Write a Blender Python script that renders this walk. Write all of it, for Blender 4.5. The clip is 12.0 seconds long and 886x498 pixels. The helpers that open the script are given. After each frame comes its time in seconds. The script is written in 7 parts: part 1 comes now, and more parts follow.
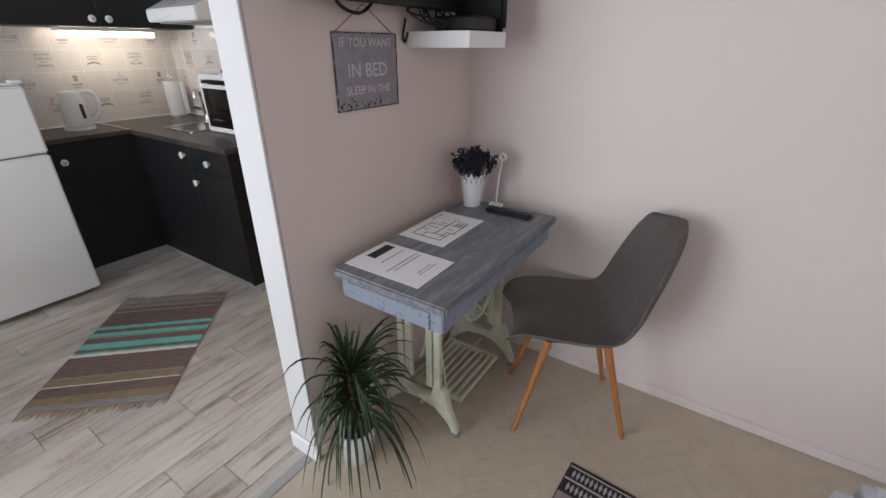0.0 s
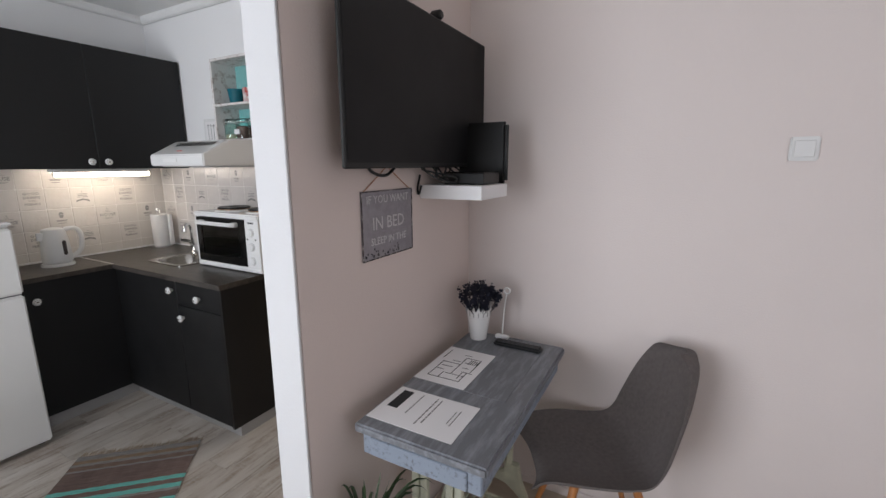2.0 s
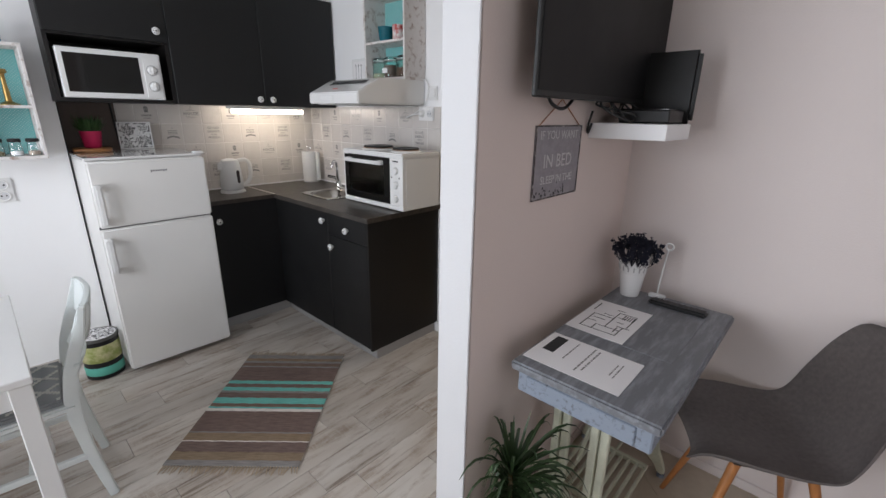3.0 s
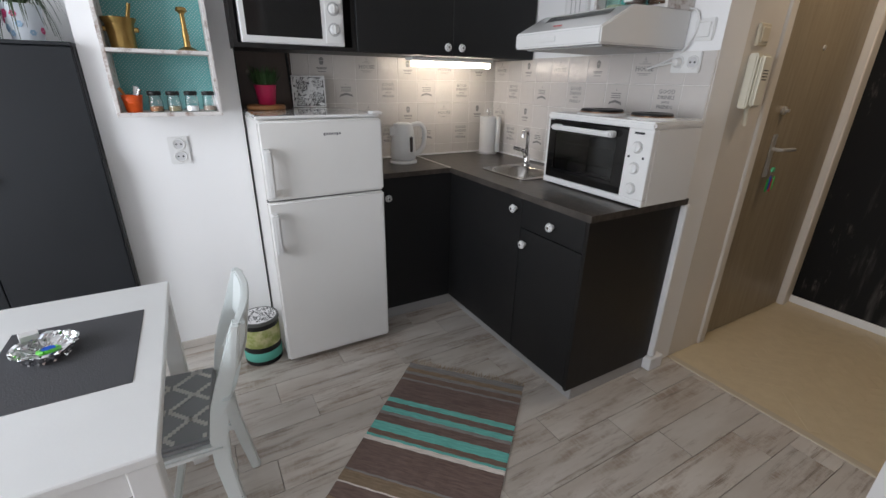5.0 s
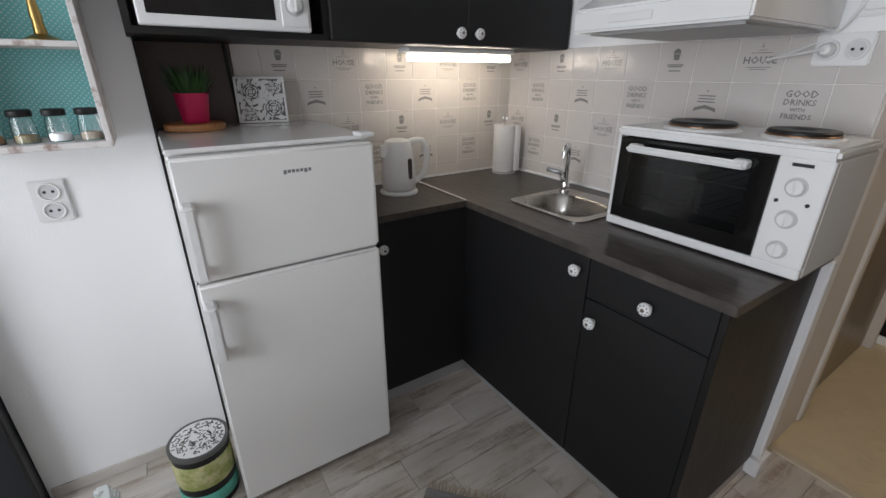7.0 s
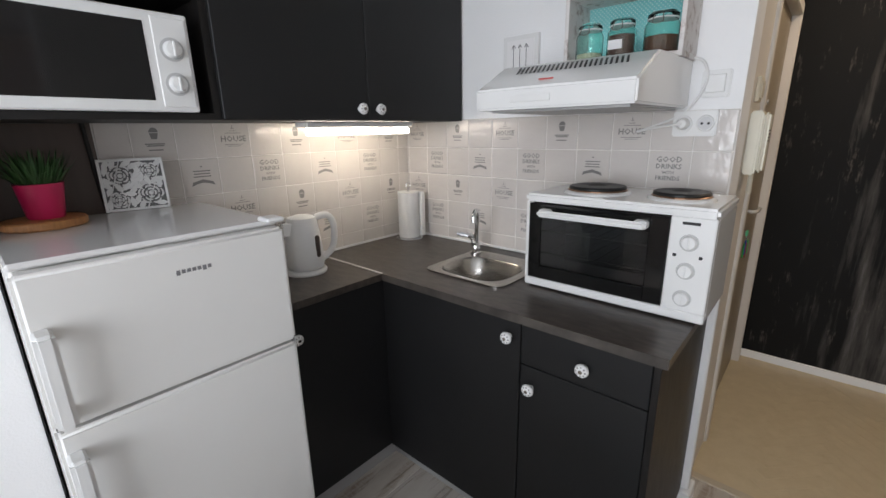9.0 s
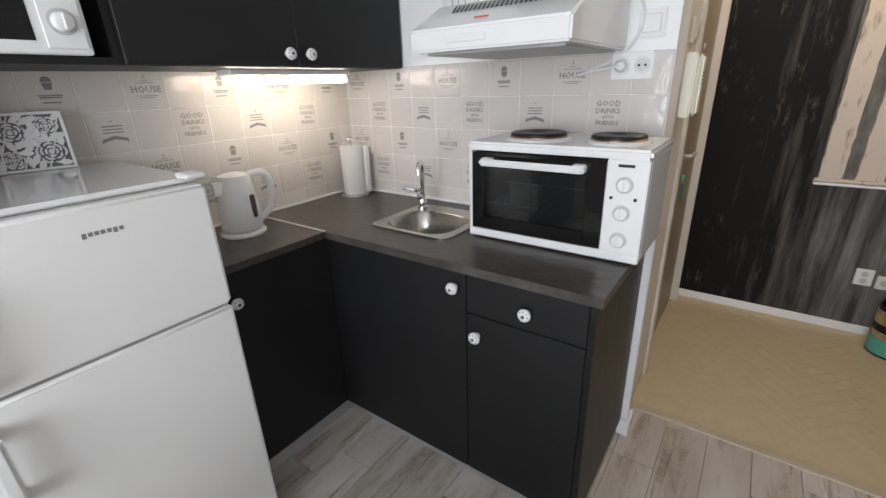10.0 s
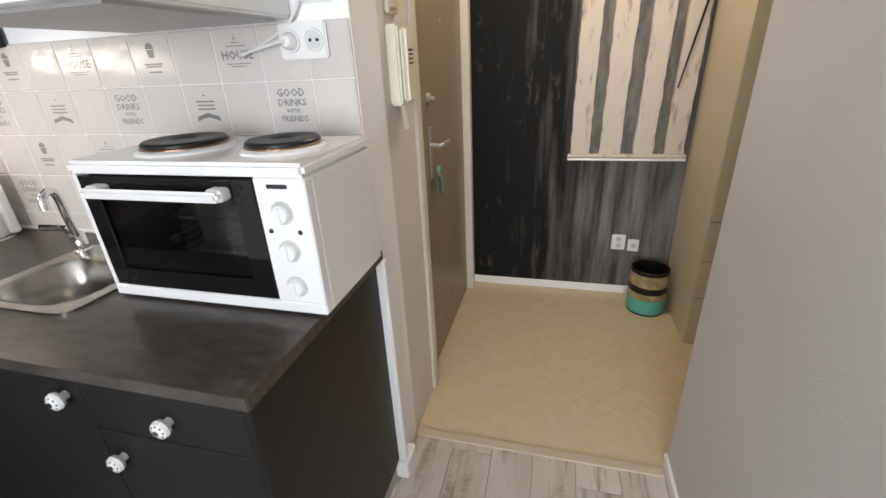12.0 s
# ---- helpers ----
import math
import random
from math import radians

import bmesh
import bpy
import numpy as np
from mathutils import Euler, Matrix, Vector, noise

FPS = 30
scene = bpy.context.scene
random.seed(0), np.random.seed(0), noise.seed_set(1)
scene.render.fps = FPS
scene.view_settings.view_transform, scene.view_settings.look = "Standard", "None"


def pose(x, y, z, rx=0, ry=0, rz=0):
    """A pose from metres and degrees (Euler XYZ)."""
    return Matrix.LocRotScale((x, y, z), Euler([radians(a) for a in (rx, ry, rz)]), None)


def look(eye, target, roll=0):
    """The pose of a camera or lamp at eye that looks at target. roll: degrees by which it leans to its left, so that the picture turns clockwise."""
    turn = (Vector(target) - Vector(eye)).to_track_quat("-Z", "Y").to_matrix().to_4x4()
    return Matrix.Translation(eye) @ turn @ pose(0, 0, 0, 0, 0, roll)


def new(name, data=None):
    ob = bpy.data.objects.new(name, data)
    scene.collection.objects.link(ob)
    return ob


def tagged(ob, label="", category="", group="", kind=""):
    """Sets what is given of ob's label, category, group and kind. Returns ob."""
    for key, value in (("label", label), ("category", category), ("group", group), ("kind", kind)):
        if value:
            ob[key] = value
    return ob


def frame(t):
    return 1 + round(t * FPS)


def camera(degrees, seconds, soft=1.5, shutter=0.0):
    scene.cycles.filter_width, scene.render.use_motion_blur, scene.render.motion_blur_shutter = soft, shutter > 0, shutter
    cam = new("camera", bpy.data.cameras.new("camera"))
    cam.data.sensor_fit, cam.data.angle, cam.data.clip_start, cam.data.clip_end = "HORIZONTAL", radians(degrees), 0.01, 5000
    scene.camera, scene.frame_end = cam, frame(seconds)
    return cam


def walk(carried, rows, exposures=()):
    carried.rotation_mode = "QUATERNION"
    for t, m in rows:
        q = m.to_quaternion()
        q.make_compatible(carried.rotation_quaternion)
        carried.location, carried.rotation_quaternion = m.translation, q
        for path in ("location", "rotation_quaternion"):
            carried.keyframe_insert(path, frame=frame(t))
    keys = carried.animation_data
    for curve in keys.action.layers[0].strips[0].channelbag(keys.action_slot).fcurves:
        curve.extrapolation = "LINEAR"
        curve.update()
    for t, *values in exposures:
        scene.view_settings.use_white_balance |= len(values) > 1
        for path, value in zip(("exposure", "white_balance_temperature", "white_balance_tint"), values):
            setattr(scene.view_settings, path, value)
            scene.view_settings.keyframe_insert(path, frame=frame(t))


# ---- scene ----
cam = camera(92.0, 12.0)
PATH = [
    (0, (0.314, 0.282, 1.401), (-0.687, 1.785, 0.542), 0.1),
    (0.5, (0.231, 0.27, 1.441), (-0.744, 1.852, 0.703), -0.7),
    (1, (0.181, 0.249, 1.479), (-0.784, 1.906, 0.913), -1.1),
    (1.5, (0.164, 0.228, 1.507), (-0.794, 1.928, 1.066), -0.8),
    (2, (0.15, 0.202, 1.517), (-0.79, 1.924, 1.13), -0.2),
    (2.5, (0.095, 0.166, 1.502), (-0.918, 1.827, 1.036), 0.1),
    (3, (-0.026, 0.115, 1.463), (-1.317, 1.52, 0.863), 0.9),
    (3.5, (-0.167, 0.105, 1.437), (-1.715, 1.17, 0.752), 1.2),
    (3.7, (-0.235, 0.118, 1.441), (-1.85, 1.049, 0.717), 0.9),
    (5.3, (-0.932, 0.27, 1.376), (-2.543, 1.194, 0.633), 0.9),
    (5.5, (-1.006, 0.282, 1.392), (-2.618, 1.183, 0.624), -0.1),
    (6, (-1.261, 0.376, 1.388), (-2.923, 1.168, 0.605), -0.2),
    (6.5, (-1.412, 0.451, 1.395), (-3.06, 1.236, 0.577), -0.1),
    (7, (-1.542, 0.476, 1.405), (-3.086, 1.493, 0.642), 0.1),
    (7.5, (-1.642, 0.464, 1.425), (-3.023, 1.733, 0.729), -0.8),
    (7.7, (-1.662, 0.451, 1.429), (-2.99, 1.79, 0.765), -0.6),
    (9.3, (-1.684, 0.46, 1.459), (-2.958, 1.908, 0.929), -1.0),
    (9.5, (-1.695, 0.463, 1.451), (-2.935, 1.921, 0.868), -0.9),
    (10, (-1.646, 0.506, 1.425), (-2.745, 2.016, 0.709), -1.9),
    (10.5, (-1.549, 0.647, 1.416), (-2.544, 2.196, 0.633), -2.3),
    (11, (-1.439, 0.8, 1.405), (-2.342, 2.399, 0.611), -2.0),
    (11.5, (-1.399, 0.896, 1.407), (-2.14, 2.558, 0.578), -2.8),
    (12, (-1.408, 1.07, 1.409), (-1.894, 2.832, 0.597), -2.9),
]
walk(cam, [(t, look(eye, target, roll)) for t, eye, target, roll in PATH], exposures=[(0.0, -0.09, 6530, 14), (2.0, -0.13, 6530, 14), (3.5, -0.2, 6500, 14), (5.5, -0.28, 6480, 13), (7.5, -0.37, 6490, 13), (9.5, 0.05, 6520, 13), (10.5, 0.29, 6540, 12), (11.5, 0.56, 6550, 12), (12.0, 0.58, 6550, 12)])

# ---- world and light ----
world = bpy.data.worlds.new("sky")
scene.world = world
world.use_nodes = True
sky = world.node_tree.nodes.new("ShaderNodeTexSky")
sky.sky_type, sky.sun_disc = "NISHITA", False
sky.sun_elevation, sky.sun_rotation = radians(35), radians(150)
world.node_tree.links.new(sky.outputs[0], world.node_tree.nodes["Background"].inputs[0])
world.node_tree.nodes["Background"].inputs[1].default_value = 0.1


def area_lamp(name, at, size, turn, watts, colour):
    lamp = bpy.data.lights.new(name, "AREA")
    lamp.shape, lamp.size, lamp.size_y, lamp.energy, lamp.color = "RECTANGLE", size[0], size[1], watts, colour
    ob = new(name, lamp)
    ob.matrix_world = pose(*at, *turn)
    return ob


# daylight of the south window, and a fill light added from the east
area_lamp("window_daylight", (-1.60, -1.91, 1.40), (1.7, 1.7), (90, 0, 0), 84, (0.86, 0.93, 1.0))
area_lamp("balcony_daylight", (2.55, -0.55, 1.35), (2.0, 1.9), (90, 0, 90), 17, (0.88, 0.93, 1.0))
# an unseen warm lamp added for the hall, and the tube under the wall cabinets
area_lamp("hall_ceiling_light", (-1.35, 3.0, 2.5), (0.3, 0.3), (0, 0, 0), 9.3, (1.0, 0.82, 0.60))
area_lamp("tube_light", (-3.2, 1.655, 1.470), (0.05, 0.5), (0, 0, 0), 1.2, (1.0, 0.87, 0.68))

# ---- materials ----


def shader(name):
    m = bpy.data.materials.new(name)
    m.use_nodes = True
    return m, m.node_tree.nodes, m.node_tree.links, m.node_tree.nodes["Principled BSDF"]


def paint(name, colour, rough=0.5, metal=0.0, spread=0.06, scale=6.0, bump=0.05, grain=120.0, stretch=(1, 1, 1), vary=0.0, coat=0.0):
    """A surface with a slow drift of tone, a fine grain in the relief, and drift in the gloss."""
    m, n, l, b = shader(name)
    co = n.new("ShaderNodeTexCoord")
    mp = n.new("ShaderNodeMapping")
    mp.inputs["Scale"].default_value = stretch
    l.new(co.outputs["Object"], mp.inputs["Vector"])
    big = n.new("ShaderNodeTexNoise")
    big.inputs["Scale"].default_value, big.inputs["Detail"].default_value = scale, 5
    l.new(mp.outputs[0], big.inputs["Vector"])
    fine = n.new("ShaderNodeTexNoise")
    fine.inputs["Scale"].default_value, fine.inputs["Detail"].default_value = grain, 3
    l.new(mp.outputs[0], fine.inputs["Vector"])
    ramp = n.new("ShaderNodeMapRange")
    ramp.inputs["To Min"].default_value, ramp.inputs["To Max"].default_value = 1 - spread * 2, 1 + spread * 2
    l.new(big.outputs["Fac"], ramp.inputs["Value"])
    mul = n.new("ShaderNodeVectorMath")
    mul.operation = "SCALE"
    mul.inputs[0].default_value = colour
    l.new(ramp.outputs[0], mul.inputs["Scale"])
    out = mul.outputs[0]
    if vary:
        info = n.new("ShaderNodeObjectInfo")
        r2 = n.new("ShaderNodeMapRange")
        r2.inputs["To Min"].default_value, r2.inputs["To Max"].default_value = 1 - vary, 1 + vary
        l.new(info.outputs["Random"], r2.inputs["Value"])
        mu2 = n.new("ShaderNodeVectorMath")
        mu2.operation = "SCALE"
        l.new(out, mu2.inputs[0])
        l.new(r2.outputs[0], mu2.inputs["Scale"])
        out = mu2.outputs[0]
    l.new(out, b.inputs["Base Color"])
    rr = n.new("ShaderNodeMapRange")
    rr.inputs["To Min"].default_value, rr.inputs["To Max"].default_value = max(0.02, rough * 0.8), min(1, rough * 1.2)
    l.new(big.outputs["Fac"], rr.inputs["Value"])
    l.new(rr.outputs[0], b.inputs["Roughness"])
    b.inputs["Metallic"].default_value = metal
    b.inputs["Coat Weight"].default_value = coat
    if bump:
        bp = n.new("ShaderNodeBump")
        bp.inputs["Strength"].default_value, bp.inputs["Distance"].default_value = bump, 0.01
        l.new(fine.outputs["Fac"], bp.inputs["Height"])
        l.new(bp.outputs[0], b.inputs["Normal"])
    return m


def glow(name, colour, strength):
    m, n, l, b = shader(name)
    b.inputs["Base Color"].default_value = (*colour, 1)
    b.inputs["Emission Color"].default_value = (*colour, 1)
    b.inputs["Emission Strength"].default_value = strength
    return m


def clear(name, colour=(1, 1, 1), rough=0.02):
    m, n, l, b = shader(name)
    b.inputs["Base Color"].default_value = (*colour, 1)
    b.inputs["Transmission Weight"].default_value = 1.0
    b.inputs["Roughness"].default_value = rough
    b.inputs["IOR"].default_value = 1.45
    return m


# one living room paint in two tones: the lighter carries the daylight in its colour
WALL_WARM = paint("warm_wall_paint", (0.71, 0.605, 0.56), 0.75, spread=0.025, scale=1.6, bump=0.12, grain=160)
WALL_WARM_LIT = paint("warm_wall_paint_lit", (0.75, 0.675, 0.645), 0.75, spread=0.03, scale=1.3, bump=0.12, grain=160)
WALL_WHITE = paint("white_wall_paint", (0.86, 0.86, 0.86), 0.7, spread=0.02, scale=1.8, bump=0.12, grain=160)
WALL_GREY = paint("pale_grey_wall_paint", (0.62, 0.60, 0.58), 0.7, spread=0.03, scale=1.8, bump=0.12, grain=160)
WALL_CREAM = paint("cream_wall_paint", (0.66, 0.612, 0.548), 0.6, spread=0.05, scale=3, bump=0.1)
SATIN = paint("satin_nickel", (0.66, 0.65, 0.63), 0.42, 0.85, spread=0.08, bump=0.02)
WALL_BEIGE = paint("beige_hall_paint", (0.60, 0.53, 0.40), 0.6, spread=0.04, scale=2.0, bump=0.08)
PARTITION_WHITE = paint("partition_white", (0.67, 0.67, 0.675), 0.6, spread=0.03, scale=2.0, bump=0.08)
CEILING = paint("ceiling_paint", (0.82, 0.82, 0.81), 0.8, spread=0.02, bump=0.08)
TRIM_WHITE = paint("white_gloss_trim", (0.82, 0.82, 0.82), 0.35, spread=0.03, bump=0.04, grain=40)
BLACK_FRONT = paint("black_brown_front", (0.0095, 0.0095, 0.0100), 0.52, spread=0.10, scale=5, bump=0.03, grain=200)
BLACK_PANEL = paint("black_wood_panel", (0.0085, 0.0075, 0.0072), 0.46, spread=0.25, scale=14, bump=0.06, grain=90, stretch=(6, 6, 0.6))
BLACK_PLASTIC = paint("black_plastic", (0.009, 0.009, 0.009), 0.42, spread=0.05, bump=0.03, grain=300)
for matt in (BLACK_FRONT, BLACK_PANEL, BLACK_PLASTIC):
    matt.node_tree.nodes["Principled BSDF"].inputs["Specular IOR Level"].default_value = 0.36
GREY_CLOSET = paint("charcoal_lacquer", (0.014, 0.016, 0.019), 0.5, spread=0.08, scale=3, bump=0.03)
GREY_CLOSET.node_tree.nodes["Principled BSDF"].inputs["Specular IOR Level"].default_value = 0.3
ENAMEL = paint("white_enamel", (0.80, 0.80, 0.79), 0.17, spread=0.02, scale=3, bump=0.0, coat=0.2)
GLOSS_TOP = paint("glossy_white_top", (0.76, 0.75, 0.74), 0.07, spread=0.02, scale=3, bump=0.0, coat=0.5)
SILVER_WHITE = paint("fridge_enamel", (0.77, 0.762, 0.74), 0.30, spread=0.02, scale=3, bump=0.02, grain=260)
WHITE_PLASTIC = paint("white_plastic", (0.76, 0.76, 0.75), 0.4, spread=0.02, bump=0.02)
CHROME = paint("chrome", (0.75, 0.75, 0.76), 0.10, 1.0, spread=0.03, bump=0.0)
STEEL = paint("brushed_steel", (0.43, 0.41, 0.385), 0.23, 1.0, spread=0.08, scale=8, bump=0.03, grain=200, stretch=(1, 8, 1))
BRASS = paint("old_brass", (0.36, 0.24, 0.085), 0.34, 1.0, spread=0.3, scale=10, bump=0.05)
DARK_GLASS = paint("black_glass", (0.006, 0.006, 0.006), 0.08, spread=0.02, bump=0.0)
SCREEN = paint("matt_screen", (0.006, 0.006, 0.0065), 0.5, spread=0.02, bump=0.0)
SCREEN.node_tree.nodes["Principled BSDF"].inputs["Specular IOR Level"].default_value = 0.25
GLASS = clear("clear_glass")
PLINTH = paint("grey_plinth", (0.36, 0.355, 0.35), 0.45, spread=0.06, bump=0.04)
TEAL = paint("teal_paper", (0.16, 0.47, 0.46), 0.7, spread=0.05, bump=0.03)
PINK = paint("magenta_pot_glaze", (0.55, 0.02, 0.10), 0.35, spread=0.05, bump=0.02)
ORANGE = paint("orange_tin", (0.75, 0.10, 0.01), 0.35, spread=0.05, bump=0.02)
GREEN_BAND = paint("sea_green_band", (0.10, 0.42, 0.33), 0.5, spread=0.08, bump=0.05)
CHAIR_FELT = paint("grey_felt", (0.135, 0.117, 0.111), 0.95, spread=0.2, scale=70, bump=0.35, grain=420)
BEECH = paint("orange_beech", (0.42, 0.17, 0.055), 0.4, spread=0.2, scale=12, bump=0.05, stretch=(8, 8, 0.6))
LEAF = paint("dark_leaf", (0.029, 0.056, 0.019), 0.4, spread=0.3, scale=20, bump=0.05)
GRASS = paint("grass_blade", (0.03, 0.085, 0.02), 0.5, spread=0.3, scale=30, bump=0.05)
LAVENDER = paint("dried_lavender", (0.010, 0.011, 0.024), 0.9, spread=0.3, scale=40, bump=0.2)
CREAM_IRON = paint("cream_cast_iron", (0.62, 0.63, 0.50), 0.5, spread=0.14, scale=18, bump=0.2, grain=80)
PAPER = paint("paper", (0.80, 0.79, 0.79), 0.7, spread=0.01, bump=0.02)
INK = paint("black_ink", (0.02, 0.02, 0.022), 0.7, spread=0.1, bump=0.0)
GREY_INK = paint("grey_tile_print", (0.20, 0.195, 0.19), 0.3, spread=0.1, bump=0.0)
SOIL = paint("soil", (0.04, 0.028, 0.02), 0.95, spread=0.4, scale=60, bump=0.6)
WOOD_DISC = paint("warm_wood_disc", (0.38, 0.17, 0.06), 0.5, spread=0.25, scale=20, bump=0.1, stretch=(1, 6, 1))


def weathered(name, top, under, edge=0.55, scale=9.0, stretch=(1, 1, 1), rough=0.65, soft=0.08):
    """Paint worn through in patches to what is below."""
    m, n, l, b = shader(name)
    co = n.new("ShaderNodeTexCoord")
    info = n.new("ShaderNodeObjectInfo")
    mp = n.new("ShaderNodeMapping")
    mp.inputs["Scale"].default_value = stretch
    off = n.new("ShaderNodeVectorMath")
    off.operation = "SCALE"
    off.inputs[0].default_value = (7, 3, 11)
    l.new(info.outputs["Random"], off.inputs["Scale"])
    l.new(off.outputs[0], mp.inputs["Location"])
    l.new(co.outputs["Object"], mp.inputs["Vector"])
    a = n.new("ShaderNodeTexNoise")
    a.inputs["Scale"].default_value, a.inputs["Detail"].default_value, a.inputs["Roughness"].default_value = scale, 8, 0.65
    l.new(mp.outputs[0], a.inputs["Vector"])
    r = n.new("ShaderNodeValToRGB")
    r.color_ramp.elements[0].position, r.color_ramp.elements[1].position = edge - soft, edge + soft
    r.color_ramp.elements[0].color, r.color_ramp.elements[1].color = (*top, 1), (*under, 1)
    l.new(a.outputs["Fac"], r.inputs["Fac"])
    l.new(r.outputs["Color"], b.inputs["Base Color"])
    b.inputs["Roughness"].default_value = rough
    bp = n.new("ShaderNodeBump")
    bp.inputs["Strength"].default_value, bp.inputs["Distance"].default_value = 0.25, 0.004
    l.new(a.outputs["Fac"], bp.inputs["Height"])
    l.new(bp.outputs[0], b.inputs["Normal"])
    return m


WORN_WHITE = weathered("worn_white_wood", (0.70, 0.67, 0.65), (0.32, 0.23, 0.19), 0.60, 26, (1, 1, 1))
GREY_DESK = weathered("grey_washed_wood", (0.155, 0.16, 0.175), (0.30, 0.32, 0.35), 0.60, 7, (6, 0.9, 6), 0.5, 0.14)
BLUE_DESK = weathered("blue_grey_worn_wood", (0.24, 0.28, 0.34), (0.09, 0.09, 0.10), 0.62, 12, (5, 5, 5), 0.55, 0.08)
PALE_SLAT = weathered("pale_peeling_slat", (0.60, 0.53, 0.46), (0.20, 0.13, 0.10), 0.63, 22, (1, 1, 0.25), 0.8)
DARK_BOARD = weathered("dark_grey_board", (0.10, 0.096, 0.09), (0.19, 0.182, 0.17), 0.52, 9, (2.5, 1, 0.8), 0.8, 0.12)
SIGN_GREY = weathered("grey_tin", (0.24, 0.22, 0.24), (0.33, 0.31, 0.33), 0.6, 30, (1, 1, 1), 0.5, 0.2)
DOOR_WOOD = weathered("pale_oak_door", (0.32, 0.268, 0.190), (0.235, 0.19, 0.132), 0.52, 9, (1, 5, 0.35), 0.4, 0.2)
WORKTOP = weathered("dark_slate_laminate", (0.026, 0.021, 0.018), (0.100, 0.082, 0.069), 0.54, 24, (0.6, 1.6, 1), 0.33, 0.24)


def plank_material():
    """White-washed wood tile: pale boards, thin streaks along the grain, brown saw-marked patches, each with its own cut."""
    m, n, l, b = shader("whitewashed_wood_tile")
    co = n.new("ShaderNodeTexCoord")
    info = n.new("ShaderNodeObjectInfo")
    off = n.new("ShaderNodeVectorMath")
    off.operation = "SCALE"
    off.inputs[0].default_value = (13.7, 31.1, 0)
    l.new(info.outputs["Random"], off.inputs["Scale"])
    add = n.new("ShaderNodeVectorMath")
    l.new(co.outputs["Object"], add.inputs[0])
    l.new(off.outputs[0], add.inputs[1])

    def noise(stretch, scale, detail, rough):
        mp = n.new("ShaderNodeMapping")
        mp.inputs["Scale"].default_value = stretch
        l.new(add.outputs[0], mp.inputs["Vector"])
        a = n.new("ShaderNodeTexNoise")
        a.inputs["Scale"].default_value, a.inputs["Detail"].default_value, a.inputs["Roughness"].default_value = scale, detail, rough
        l.new(mp.outputs[0], a.inputs["Vector"])
        return a.outputs["Fac"]

    def band(value, lo, hi, to=1.0):
        q = n.new("ShaderNodeMapRange")
        q.inputs["From Min"].default_value, q.inputs["From Max"].default_value, q.inputs["To Max"].default_value = lo, hi, to
        l.new(value, q.inputs["Value"])
        return q.outputs[0]

    def times(a, c):
        q = n.new("ShaderNodeMath")
        q.operation = "MULTIPLY"
        l.new(a, q.inputs[0])
        l.new(c, q.inputs[1])
        return q.outputs[0]

    def mix(fac, a, colour):
        q = n.new("ShaderNodeMix")
        q.data_type = "RGBA"
        l.new(fac, q.inputs["Factor"])
        if isinstance(a, tuple):
            q.inputs["A"].default_value = a
        else:
            l.new(a, q.inputs["A"])
        q.inputs["B"].default_value = colour
        return q.outputs["Result"]

    cloud = noise((3.0, 0.9, 1), 2.0, 5, 0.55)
    grain = noise((26, 1.3, 1), 1.5, 6, 0.6)
    patch = noise((8.0, 1.5, 1), 1.5, 9, 0.68)
    saw = noise((9, 60, 1), 1.6, 5, 0.7)
    base = mix(band(cloud, 0.35, 0.65), (0.60, 0.562, 0.515, 1), (0.47, 0.418, 0.365, 1))
    tan = mix(times(band(patch, 0.50, 0.64, 0.8), band(saw, 0.20, 0.55)), base, (0.27, 0.195, 0.14, 1))
    dark = mix(times(band(grain, 0.56, 0.66, 0.9), band(patch, 0.40, 0.56)), tan, (0.20, 0.155, 0.12, 1))
    tone = n.new("ShaderNodeMapRange")
    tone.inputs["To Min"].default_value, tone.inputs["To Max"].default_value = 0.88, 1.08
    l.new(info.outputs["Random"], tone.inputs["Value"])
    mul = n.new("ShaderNodeVectorMath")
    mul.operation = "SCALE"
    l.new(dark, mul.inputs[0])
    l.new(tone.outputs[0], mul.inputs["Scale"])
    l.new(mul.outputs[0], b.inputs["Base Color"])
    b.inputs["Roughness"].default_value = 0.36
    bp = n.new("ShaderNodeBump")
    bp.inputs["Strength"].default_value, bp.inputs["Distance"].default_value = 0.2, 0.003
    l.new(grain, bp.inputs["Height"])
    l.new(bp.outputs[0], b.inputs["Normal"])
    return m


